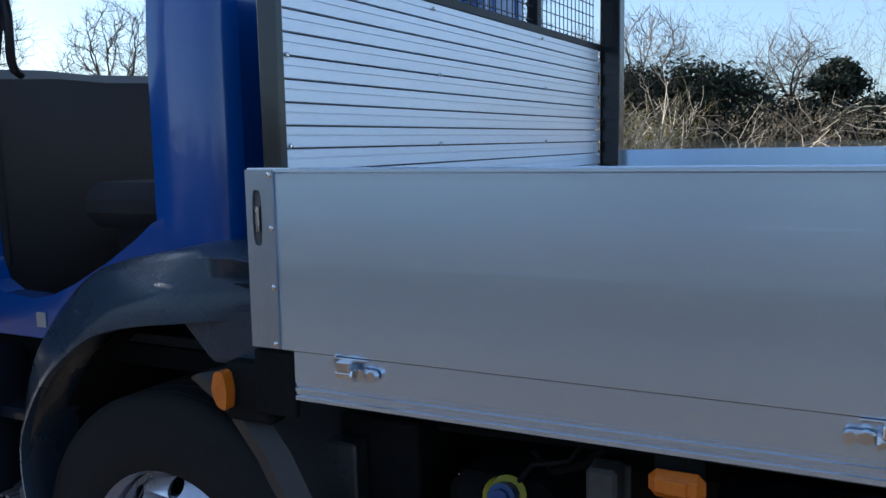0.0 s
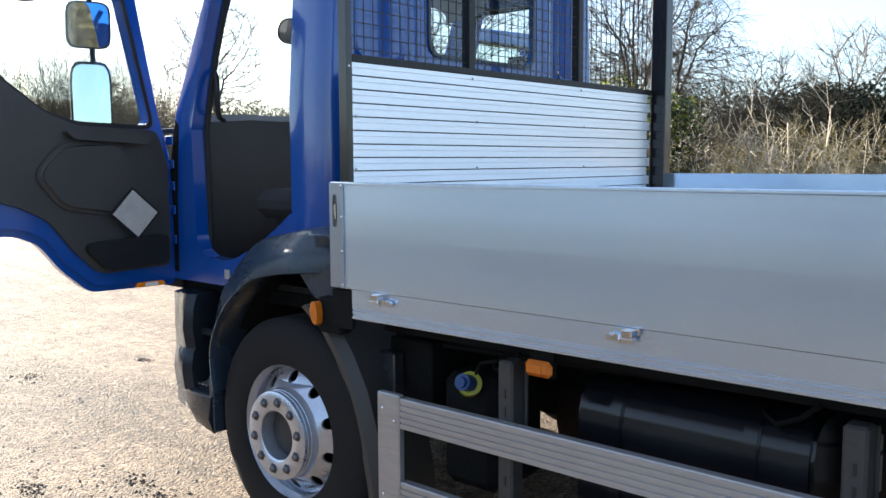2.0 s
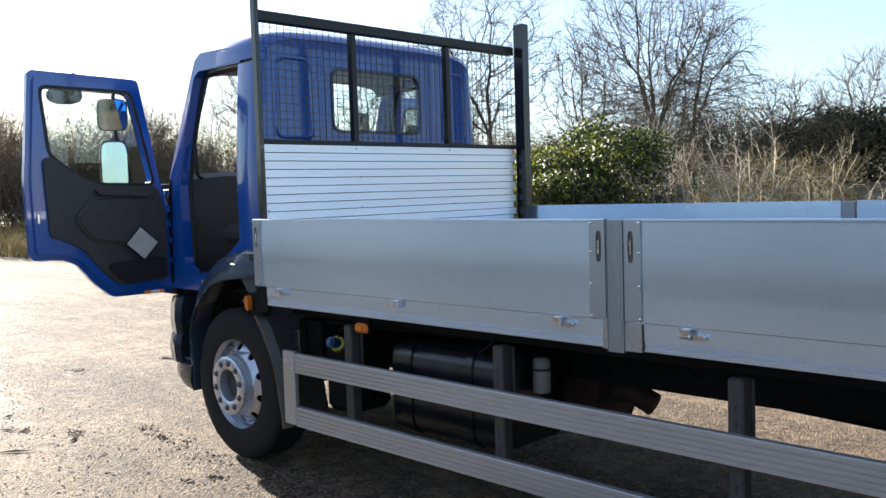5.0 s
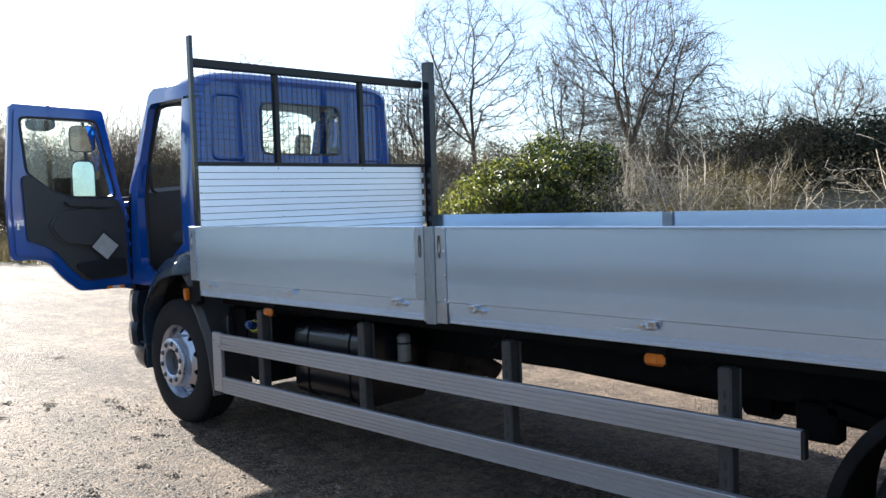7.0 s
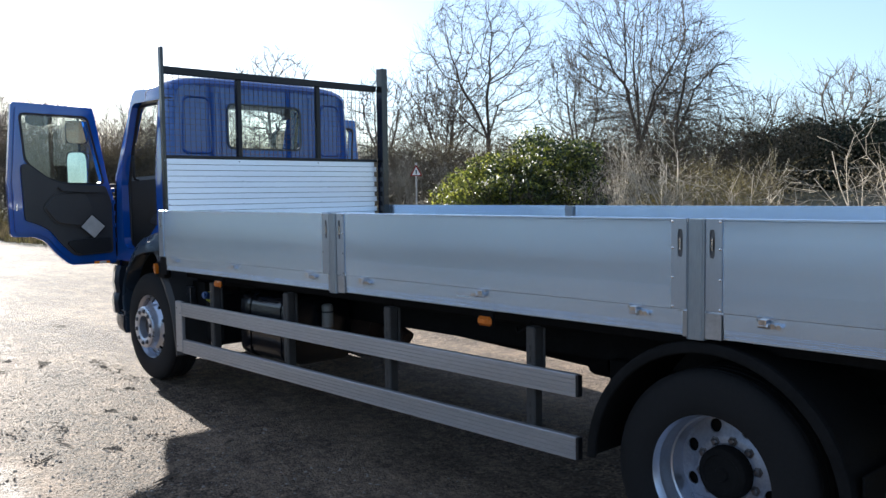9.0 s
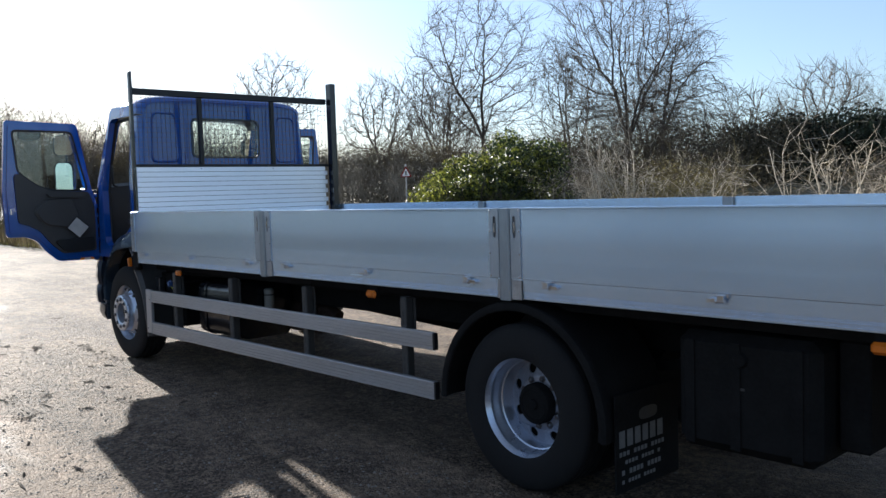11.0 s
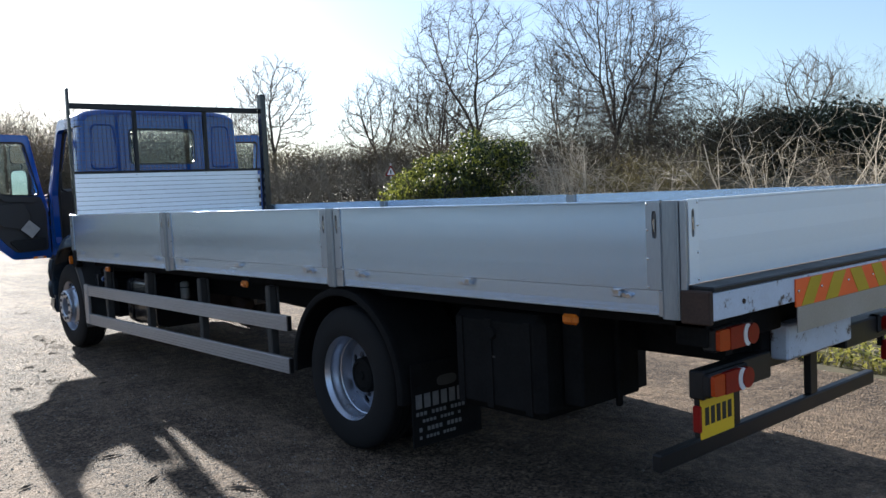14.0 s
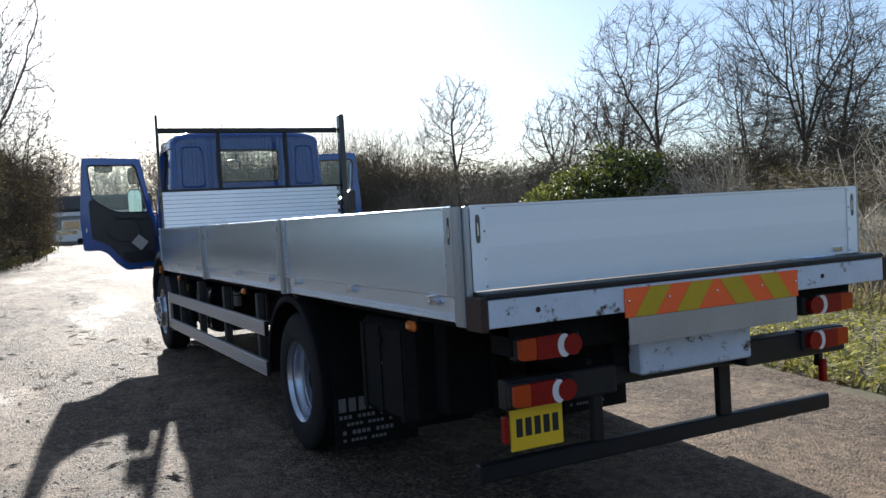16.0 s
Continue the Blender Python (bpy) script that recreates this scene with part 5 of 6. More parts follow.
bm = pipe(bmesh.new(), [(-2.98, 1.02, 2.53), (-3.0, 1.05, 2.60), (-2.83, 1.05, 2.63)], 0.012, 8)
part("mirror_arm", bm, M_BLACK, truck, smooth=True)
mirror_head("front_mirror", (-3.3, 2.91, 2.53), 0.22, 0.17, (0.85, -0.5, -0.35), "front blind-spot mirror on a short arm", 2.6)
part("mirror_arm", pipe(bmesh.new(), [(-3.37, 2.93, 2.58), (-3.3, 3.0, 2.70), (-2.60, 3.1, 2.76)], 0.012, 8), M_BLACK, truck, smooth=True)

# front wheel fender: flared lip and rear guard
for near in (True, False):
    my = lambda y: mirror_y(y, near)
    path = [(-2.20, 0.64), (-2.218, 0.76), (-2.205, 0.89), (-2.135, 1.025), (-2.04, 1.13), (-1.93, 1.222), (-1.86, 1.272), (-1.77, 1.316), (-1.66, 1.348), (-1.56, 1.362), (-1.46, 1.366), (-1.38, 1.360)]
    fine = []
    for i in range(len(path) - 1):
        p0, p1, p2, p3 = (Vector(path[min(max(i + k, 0), len(path) - 1)]) for k in (-1, 0, 1, 2))
        for t in (0.0, 0.33, 0.67):
            fine.append(tuple(0.5 * (2 * p1 + (p2 - p0) * t + (2 * p0 - 5 * p1 + 4 * p2 - p3) * t * t + (3 * p1 - p0 - 3 * p2 + p3) * t ** 3)))
    path = fine + path[-1:]
    rings = []
    for i, (x, z) in enumerate(path):
        a, b = path[max(i - 1, 0)], path[min(i + 1, len(path) - 1)]
        t = Vector((b[0] - a[0], b[1] - a[1])).normalized()
        nx, nz = -t.y, t.x
        if nz < 0 and nx > 0:
            nx, nz = -nx, -nz
        deep = 0.055 + 0.065 * smooth01(10, 26, i)
        out = 1.455 + 0.10 * smooth01(25, 34, i)
        lift = 0.020 + 0.070 * smooth01(4, 11, i) * (1 - 0.85 * smooth01(14, 24, i))
        rings.append([(x + nx * o, my(y), z + nz * o) for y, o in ((CN + 0.02, 0.030 + lift), (1.58, 0.024 + lift), (1.53, 0.008 + 0.7 * lift), (out + 0.035, -0.018), (out + 0.010, -0.036), (out, -0.056), (out, -deep), (out + 0.02, -deep - 0.004), (out + 0.03, -0.055), (1.54, -0.03), (CN + 0.02, -0.02))])
    part("fender", ribbon(bmesh.new(), rings, close=True), M_PLASTIC, truck, "grey textured plastic wheel-arch flare", smooth=True)
    wp = [(-1.56, 1.10), (-1.45, 1.03), (-1.36, 0.92), (-1.28, 0.78), (-1.22, 0.60), (-1.18, 0.42), (-1.17, 0.34)]
    rings = [[(x, my(1.50), z), (x + 0.03, my(1.495), z + 0.015), (x + 0.075, my(1.53), z + 0.02), (x + 0.075, my(1.80), z + 0.02), (x, my(1.80), z)] for x, z in wp]
    part("wheel_guard", ribbon(bmesh.new(), rings, close=True), M_TRIM, truck, "dark plastic guard behind the front wheel", smooth=True)
    bm = sheet(bmesh.new(), rounded([(-1.63, 1.255), (-1.59, 1.27), (-1.345, 1.29), (-1.345, 1.15), (-1.51, 1.135), (-1.565, 1.19)], 0.02, 2), lambda a, b: (a, my(1.52), b), (0, 0.10 if near else -0.10, 0))
    bmesh.ops.bevel(bm, geom=[e for e in bm.edges if len(e.link_faces) == 2 and e.calc_face_angle(0) > 1], offset=0.012, segments=2, affect="EDGES")
    part("wing_bracket", bm, M_PLASTIC, truck, smooth=True)
    bm = sheet(bmesh.new(), rounded([(-1.425, 1.062), (-1.398, 1.05), (-1.392, 1.10), (-1.402, 1.145), (-1.428, 1.145), (-1.440, 1.10)], 0.012, 3), lambda a, b: (a, my(1.44), b), (0, 0.03 if near else -0.03, 0))
    part("indicator_lamp", bm, M_LAMP_AMBER, truck, "amber side indicator lamp")
    part("lamp_mount", boxes((-1.43, -1.29, min(my(1.472), my(1.54)), max(my(1.472), my(1.54)), 1.02, 1.16), bevel=0.01), M_FRAME, truck)
    # inner arch and entry steps
    part("inner_arch", ribbon(bmesh.new(), [[(x, my(1.62), z), (x, my(2.1), z)] for x, z in ((-2.28, 0.55), (-2.18, 0.9), (-2.05, 1.08), (-1.88, 1.2), (-1.6, 1.2), (-1.5, 1.1))]), M_FRAME, truck)
    step = part("entry_step", ribbon(bmesh.new(), [[(-2.22, my(y), z) for y, z in ((1.50, 0.43), (1.475, 0.50), (1.49, 0.60), (1.52, 0.625), (1.70, 0.625), (1.70, 0.43))], [(-2.36, my(y), z) for y, z in ((1.50, 0.46), (1.475, 0.52), (1.49, 0.60), (1.52, 0.62), (1.70, 0.62), (1.70, 0.46))], [(-2.51, my(y), z) for y, z in ((1.55, 0.50), (1.53, 0.54), (1.54, 0.60), (1.56, 0.615), (1.70, 0.615), (1.70, 0.5))]], close=True), M_STEP, truck, "dark plastic entry steps below the door", smooth=True)
    for k in range(9):
        part("tread_tooth", boxes((-2.50 + k * 0.031, -2.485 + k * 0.031, min(my(1.545), my(1.67)), max(my(1.545), my(1.67)), 0.6265, 0.634)), M_GALV, step)
    part("upper_step", boxes((-2.52, -2.22, min(my(1.58), my(1.72)), max(my(1.58), my(1.72)), 0.855, 0.895), bevel=0.01), M_STEP, step)
    part("step_pillar", ribbon(bmesh.new(), [[(-2.66, my(1.74), z), (-2.63, my(1.60 + d), z), (-2.57, my(1.53 + d), z), (-2.46, my(1.505 + d), z), (-2.415, my(1.53 + d), z), (-2.42, my(1.60), z), (-2.48, my(1.74), z)] for z, d in ((0.60, 0.0), (0.70, -0.012), (0.78, 0.0), (0.80, 0.014), (0.9, 0.0), (1.0, 0.01), (1.06, 0.03))], close=True), M_STEP, step, smooth=True)
    part("step_well", boxes((-2.64, -2.22, min(my(1.742), my(1.75)), max(my(1.742), my(1.76)), 0.45, 1.08)), M_FRAME, step)
    part("step_bracket", boxes((-2.25, -2.215, min(my(1.50), my(1.56)), max(my(1.50), my(1.56)), 0.43, 0.70), bevel=0.006), M_PLASTIC, step)
part("front_bumper", ribbon(bmesh.new(), [[(-2.80, CN + 0.06, z), (-2.97, CN + 0.12, z), (-3.10, CN + 0.32, z), (-3.19, CN + 0.7, z), (-3.20, MID, z), (-3.19, CF - 0.7, z), (-3.10, CF - 0.32, z), (-2.97, CF - 0.12, z), (-2.80, CF - 0.06, z)] for z in (0.40, 0.6, 0.95, 1.0)]), M_STEP, truck, "dark front bumper")
part("sill_label", boxes((-2.315, -2.275, 1.651, 1.654, 1.135, 1.18)), M_PAPER, cab, "small pale label with plain bars")


# ---- ground ----
def verge_edge(x):
    """Where the yard ends and the verge begins."""
    return 6.1 - 0.115 * (max(min(x, 30), -4.0) - 3.84) + 0.02 * max(min(x + 4.0, 0), -60) + 0.12 * math.sin(x * 0.9)


def ground_z(x, y):
    d = y - verge_edge(x)
    z = max(-0.15, min(0.30, 0.062 - 0.0165 * (x + 1.665)))
    z += 0.05 * smooth01(-0.1, 0.35, d) + 0.55 * smooth01(2.5, 14, d) + 0.9 * smooth01(17, 25, d) + 0.3 * smooth01(25, 40, d)
    z += 0.012 * max(0.0, -45 - x) * smooth01(0, 40, -45 - x) if x < -45 else 0
    left = -0.4 + (-31.7 - x) * 0.11 if x < -22 else -99
    if x < -22:
        z += 0.25 * smooth01(0, 2.5, left - y + 0.3)
    far = math.hypot(x, y)
    z += 6.0 * smooth01(120, 400, far)
    if 5 < far < 100:
        z += 0.012 * noise.noise((x * 0.35, y * 0.35, 0.0)) * smooth01(5, 12, far)
    return z


def lines(a, b, fine0, fine1, step):
    out, v = [fine0], fine0
    while v < fine1:
        v += step
        out.append(v)
    s = step
    while out[-1] < b:
        s *= 1.35
        out.append(min(b, out[-1] + s))
    s = step
    while out[0] > a:
        s *= 1.35
        out.insert(0, max(a, out[0] - s))
    return out


gx, gy = lines(-900, 900, -36, 14, 0.5), lines(-900, 900, -6, 18, 0.3)
verts = [(x, y, ground_z(x, y)) for x in gx for y in gy]
ny = len(gy)
faces = [(i * ny + j, (i + 1) * ny + j, (i + 1) * ny + j + 1, i * ny + j + 1) for i in range(len(gx) - 1) for j in range(ny - 1)]
ground = from_arrays("ground", verts, faces, M_YARD, smooth=True)
ground.data.materials.append(M_SOIL)
for i, p in enumerate(ground.data.polygons):
    c = p.center
    left_side = c.x < -22 and c.y < -0.5 + (-31.7 - c.x) * 0.11
    if c.y > verge_edge(c.x) + 0.02 or left_side:
        p.material_index = 1
tagged(ground, "worn tarmac yard with loose chippings and damp patches", "ground", kind="structure")

rng = random.Random(5)


def scatter(name, count, where, build, material, label, category):
    """Many small alike things as one stuff object: build() gives points and faces of one."""
    vs, fs = [], []
    for _ in range(count):
        p = where()
        if p is None:
            continue
        a, f = build(p)
        k = len(vs)
        vs += a
        fs += [tuple(i + k for i in q) for q in f]
    ob = from_arrays(name, vs, fs, material)
    return tagged(ob, label, category, kind="stuff")


def stone(p):
    r = 0.006 + 0.013 * rng.random() ** 2.6
    x, y = p
    z = ground_z(x, y)
    t = rng.random() * 6.28
    ring = [(x + r * (0.7 + 0.6 * rng.random()) * math.cos(t + k * 1.571), y + r * (0.7 + 0.6 * rng.random()) * math.sin(t + k * 1.571), z - 0.003) for k in range(4)]
    top = (x + r * 0.3 * rng.uniform(-1, 1), y + r * 0.3 * rng.uniform(-1, 1), z + r * (0.22 + 0.38 * rng.random()))
    return ring + [top], [(0, 1, 4), (1, 2, 4), (2, 3, 4), (3, 0, 4)]


def yard_place():
    x = rng.uniform(-12, 9)
    y = rng.uniform(-3.4, 1.4) if rng.random() < 0.86 else rng.uniform(1.4, 6.0)
    if y > verge_edge(x) - 0.1:
        return None
    return x, y


scatter("loose_chippings", 42000, yard_place, stone, M_STONE, "loose pale stone chippings scattered over the yard", "gravel")


def twig_bit(p):
    x, y = p
    z = ground_z(x, y) + 0.006
    a, ln, w = rng.random() * 6.28, rng.uniform(0.03, 0.14), rng.uniform(0.004, 0.015)
    u, v = Vector((math.cos(a), math.sin(a), 0)), Vector((-math.sin(a), math.cos(a), 0))
    c = Vector((x, y, z))
    pts = [c - u * ln, c + v * w, c + u * ln, c - v * w, c + Vector((0, 0, w * 1.2))]
    return [tuple(q) for q in pts], [(0, 1, 4), (1, 2, 4), (2, 3, 4), (3, 0, 4)]


scatter("leaf_litter", 170, lambda: (rng.uniform(-12, 6), rng.uniform(-2.5, 1.2)), twig_bit, M_TWIG, "dark twigs and wet leaves lying on the yard", "litter")

# heaps of wet leaves and soil, then smaller ones all over the near yard
heaps = [(-0.85, 0.78), (-0.53, 0.82), (0.08, 0.73), (-0.67, 0.0), (0.13, 0.41), (-0.58, 0.29), (0.04, -0.05), (-3.1, 1.02), (-2.75, 1.42), (-2.24, 1.40), (-1.47, 1.20), (-2.51, 1.39), (-1.82, 1.36), (-5.12, 2.77), (-5.24, 1.92), (-3.42, 0.78)]
patches = [(x, y, rng.uniform(0.02, 0.06)) for x, y in heaps] * 3 + [(rng.uniform(-9, 7), rng.uniform(-3.0, 0.7), rng.uniform(0.05, 0.20)) for _ in range(60)]


def crumb(p):
    x, y = p
    z = ground_z(x, y)
    r = rng.uniform(0.006, 0.019)
    t = rng.random() * 6.28
    ring = [(x + r * rng.uniform(0.6, 1.3) * math.cos(t + k * 1.571), y + r * rng.uniform(0.6, 1.3) * math.sin(t + k * 1.571), z - 0.002) for k in range(4)]
    return ring + [(x, y, z + r * rng.uniform(0.2, 0.6))], [(0, 1, 4), (1, 2, 4), (2, 3, 4), (3, 0, 4)]


def patch_place():
    x, y, w = patches[rng.randrange(len(patches))]
    return x + rng.gauss(0, w * 1.8), y + rng.gauss(0, w)


scatter("soil_crumbs", 2200, patch_place, crumb, M_TWIG, "brown crumbs of soil and rotted leaves on the yard", "litter")


def blade(tall, wide):
    def make(p):
        x, y = p
        z = ground_z(x, y) - 0.01
        a = rng.random() * 6.28
        h = tall * (0.4 + 0.8 * rng.random())
        lx, ly = h * 0.55 * rng.uniform(-1, 1), h * 0.55 * rng.uniform(-1, 1)
        dx, dy = wide * math.cos(a), wide * math.sin(a)
        return [(x - dx, y - dy, z), (x + dx, y + dy, z), (x + dx * 0.7 + lx * 0.4, y + dy * 0.7 + ly * 0.4, z + h * 0.65), (x - dx * 0.7 + lx * 0.4, y - dy * 0.7 + ly * 0.4, z + h * 0.65), (x + lx, y + ly, z + h)], [(0, 1, 2, 3), (3, 2, 4)]
    return make


def verge_place(d0, d1, x0, x1):
    def put():
        x = rng.uniform(x0, x1)
        return x, verge_edge(x) + d0 + (d1 - d0) * rng.random() ** 1.5
    return put


scatter("verge_grass", 10000, verge_place(0.02, 5.0, -12, 12), blade(0.13, 0.010), M_GRASS, "short green grass and weeds on the verge", "grass")
scatter("verge_grass", 2200, verge_place(0.3, 4.0, -34, -12), blade(0.14, 0.02), M_GRASS, "short green grass and weeds on the verge", "grass")
scatter("dead_grass", 9000, verge_place(3.0, 9.0, -12, 14), blade(0.38, 0.008), M_STRAW, "tall straw-coloured dead grass on the bank", "grass")
scatter("dead_grass", 5000, verge_place(0.2, 5.0, -45, -12), blade(0.6, 0.014), M_STRAW, "tall straw-coloured dead grass on the bank", "grass")
scatter("verge_grass", 5000, lambda: (lambda x: (x, -0.4 + (-31.7 - x) * 0.11 - 1.6 * rng.random()))(rng.uniform(-70, -23)), blade(0.35, 0.03), M_GRASS, "rough grass along the hedge foot", "grass")


def ground_leaf(p):
    x, y = p
    z = ground_z(x, y)
    h = 0.02 + 0.10 * rng.random()
    a, tip, w = rng.random() * 6.28, rng.uniform(-0.5, 0.5), rng.uniform(0.018, 0.045)
    u, v = Vector((math.cos(a), math.sin(a), tip)), Vector((-math.sin(a), math.cos(a), rng.uniform(-0.4, 0.4)))
    c = Vector((x, y, z + h))
    return [tuple(c - u * w), tuple(c + v * w * 0.55), tuple(c + u * w), tuple(c - v * w * 0.55)], [(0, 1, 2), (0, 2, 3)]


scatter("ground_ivy", 24000, verge_place(0.03, 4.2, -6, 11), ground_leaf, M_HERB, "low green weeds and ivy along the verge", "weeds")


# ---- bare winter trees ----
class Sticks:
    """Tapered sticks gathered as arrays."""

    def __init__(self):
        self.v, self.f = [], []

    def add(self, pts, radii, sides):
        k0 = len(self.v)
        u = None
        n = len(pts)
        for i in range(n):
            w = (pts[min(i + 1, n - 1)] - pts[max(i - 1, 0)])
            w = w.normalized() if w.length > 1e-6 else Vector((0, 0, 1))
            u = w.orthogonal().normalized() if u is None else (u - w * u.dot(w)).normalized()
            v = w.cross(u)
            for k in range(sides):
                t = 2 * math.pi * k / sides
                self.v.append(tuple(pts[i] + (u * math.cos(t) + v * math.sin(t)) * radii[i]))
        for i in range(n - 1):
            a, b = k0 + i * sides, k0 + (i + 1) * sides
            for k in range(sides):
                self.f.append((a + k, a + (k + 1) % sides, b + (k + 1) % sides, b + k))


def grow(r, wood, twigs, start, way, length, radius, level, depth, up, spread, kids, wob=0.18, least=0.008, coarse=False):
    """A limb with its side shoots: straight below, crooked and upward above."""
    n = (4, 3, 2, 2, 2)[min(level, 4)] if coarse else 5 if level < 2 else 4 if level < 4 else 3
    pts, p, d = [start], start.copy(), way.normalized()
    w = wob * (0.16, 0.65, 1.0, 1.15, 1.2)[min(level, 4)]
    for i in range(n):
        d = (d + Vector((r.gauss(0, w), r.gauss(0, w), r.gauss(0, w * 0.7) + (up if level else 0)))).normalized()
        p = p + d * (length / n)
        pts.append(p)
    radii = [max(least * 0.7, radius * (1 - 0.68 * i / n)) for i in range(n + 1)]
    (wood if level < 2 else twigs).add(pts, radii, 3 if coarse else 6 if level == 0 else 4 if level == 1 else 3)
    if level >= depth:
        return
    cnt = max(2, int(kids[min(level, len(kids) - 1)] * (0.8 + 0.4 * r.random())))
    low = 0.34 if level == 0 else 0.2
    for k in range(cnt):
        f = min(low + (1 - low) * (k + r.random() * 0.8) / cnt, 0.99)
        i = min(int(f * n), n - 1)
        q = pts[i].lerp(pts[i + 1], f * n - i)
        dirn = (pts[i + 1] - pts[i]).normalized()
        side = dirn.orthogonal().normalized()
        side.rotate(Matrix.Rotation(r.random() * 6.28, 3, dirn))
        a = radians(spread * (0.65 + 0.6 * r.random()))
        nd = dirn * math.cos(a) + side * math.sin(a)
        ln = length * (0.46 + 0.26 * r.random()) * (1.15 - 0.5 * f)
        grow(r, wood, twigs, q, nd, ln, max(least, radii[i] * 0.58), level + 1, depth, up, spread, kids, wob, least, coarse)


def crown_tree(x, y, top, wide, tall, seed, fork=3.0, stems=((0.0, 0.0, 2.5),), points=900, step=0.24, shift=(0.0, 0.0), up=0.06, droop=0.0, twig=0.75, tip=0.0115, label="", group=""):
    """A bare tree grown towards points spread through its crown; stems are (sideways lean, lean in depth, length) from the fork."""
    r = random.Random(seed)
    z0 = ground_z(x, y)
    side, deep, rise = Vector((0.67, 0.74, 0)), Vector((-0.74, 0.67, 0)), Vector((0, 0, 1))
    tree = thing("bare_tree", (x, y, z0), label or "leafless winter tree with fine dark twigs", "tree", group)
    centre = Vector((x, y, top - tall)) + side * shift[0] + deep * shift[1]
    goals = []
    while len(goals) < points:
        d = Vector((r.gauss(0, 1), r.gauss(0, 1), r.gauss(0, 1))).normalized()
        k = r.random() ** 0.42 * (1 + 0.22 * noise.noise(d * 1.9 + Vector((seed, 0, 0))))
        q = centre + side * (d.x * wide * k) + deep * (d.y * wide * k) + rise * (d.z * tall * k)
        if q.z > z0 + fork * 0.75:
            goals.append(q)
    goals = np.array(goals)
    pos, par = [Vector((x, y, z0 - 0.1))], [-1]

    def extend(start, way, length):
        at, d = start, way.normalized()
        for _ in range(max(1, int(length / step))):
            d = (d + Vector((r.gauss(0, 0.05), r.gauss(0, 0.05), 0.03))).normalized()
            pos.append(pos[at] + d * step)
            par.append(at)
            at = len(pos) - 1
        return at

    low = extend(0, Vector((0, 0, 1)), fork)
    for a, b, ln in stems:
        extend(low, side * a + deep * b + rise, ln)
    kids = [0] * len(pos)
    near = np.full(len(goals), 1e9)
    who = np.zeros(len(goals), int)
    fresh = list(range(len(pos)))
    reach, kill = 2.6, step * 1.9
    for _ in range(130):
        if not len(goals) or not fresh:
            break
        new_at = np.array([pos[i] for i in fresh])
        gap = np.linalg.norm(goals[:, None, :] - new_at[None, :, :], axis=2)
        best = gap.argmin(1)
        dist = gap[np.arange(len(goals)), best]
        closer = dist < near
        near[closer] = dist[closer]
        who[closer] = np.array(fresh)[best[closer]]
        stay = near > kill
        goals, near, who = goals[stay], near[stay], who[stay]
        pull = collections.defaultdict(lambda: Vector((0, 0, 0)))
        for g, w, dd in zip(goals, who, near):
            if dd < reach or len(pos) < 60:
                pull[int(w)] += (Vector(g) - pos[int(w)]).normalized()
        fresh = []
        for i, f in pull.items():
            kids += [0] * (len(pos) - len(kids))
            if kids[i] > 3:
                continue
            d = f.normalized() + Vector((r.gauss(0, 0.16), r.gauss(0, 0.16), r.gauss(0, 0.12) + up))
            if par[i] >= 0:
                d += (pos[i] - pos[par[i]]).normalized() * 0.55
            pos.append(pos[i] + d.normalized() * step)
            par.append(i)
            kids[i] += 1
            fresh.append(len(pos) - 1)
    n = len(pos)
    rad = [0.0] * n
    children = [[] for _ in range(n)]
    for i in range(1, n):
        children[par[i]].append(i)
    for i in range(n - 1, -1, -1):
        rad[i] = max(tip, sum(rad[c] ** 2.35 for c in children[i]) ** (1 / 2.35))
    wood, twigs = Sticks(), Sticks()
    heads = [(0, None)]
    while heads:
        i, root = heads.pop()
        chain = [] if root is None else [root]
        while True:
            chain.append(i)
            if not children[i]:
                break
            order = sorted(children[i], key=lambda c: -rad[c])
            heads += [(c, i) for c in order[1:]]
            i = order[0]
        cut = next((k for k, c in enumerate(chain) if rad[c] < 0.03), len(chain))
        thick, thin = chain[:min(cut + 1, len(chain))], chain[cut:]
        for bunch, to, sides in ((thick, wood, 5), (thin, twigs, 3)):
            if len(bunch) > 1:
                rr = [rad[c] for c in bunch]
                if root is not None and bunch[0] == root:
                    rr[0] = rr[1]
                to.add([pos[c] for c in bunch], rr, sides)
    for i in range(1, n):
        if rad[i] < tip * 2.0:
            d0 = (pos[i] - pos[par[i]]).normalized()
            for _ in range(3 if not children[i] else 2):
                d = (d0 * 0.8 + Vector((r.gauss(0, 0.6), r.gauss(0, 0.6), r.gauss(0, 0.5) + 0.22 - droop))).normalized()
                ln = twig * (0.5 + 0.8 * r.random())
                mid = pos[i] + d * ln * 0.5
                end = mid + (d + Vector((r.gauss(0, 0.2), r.gauss(0, 0.2), 0.15 - droop))).normalized() * ln * 0.5
                twigs.add([pos[i], mid, end], [tip * 0.75, tip * 0.6, tip * 0.35], 3)
    from_arrays("trunk", wood.v, wood.f, M_BARK, tree, smooth=True)
    from_arrays("crown", twigs.v, twigs.f, M_TWIG, tree, "fine bare twigs")
    return tree


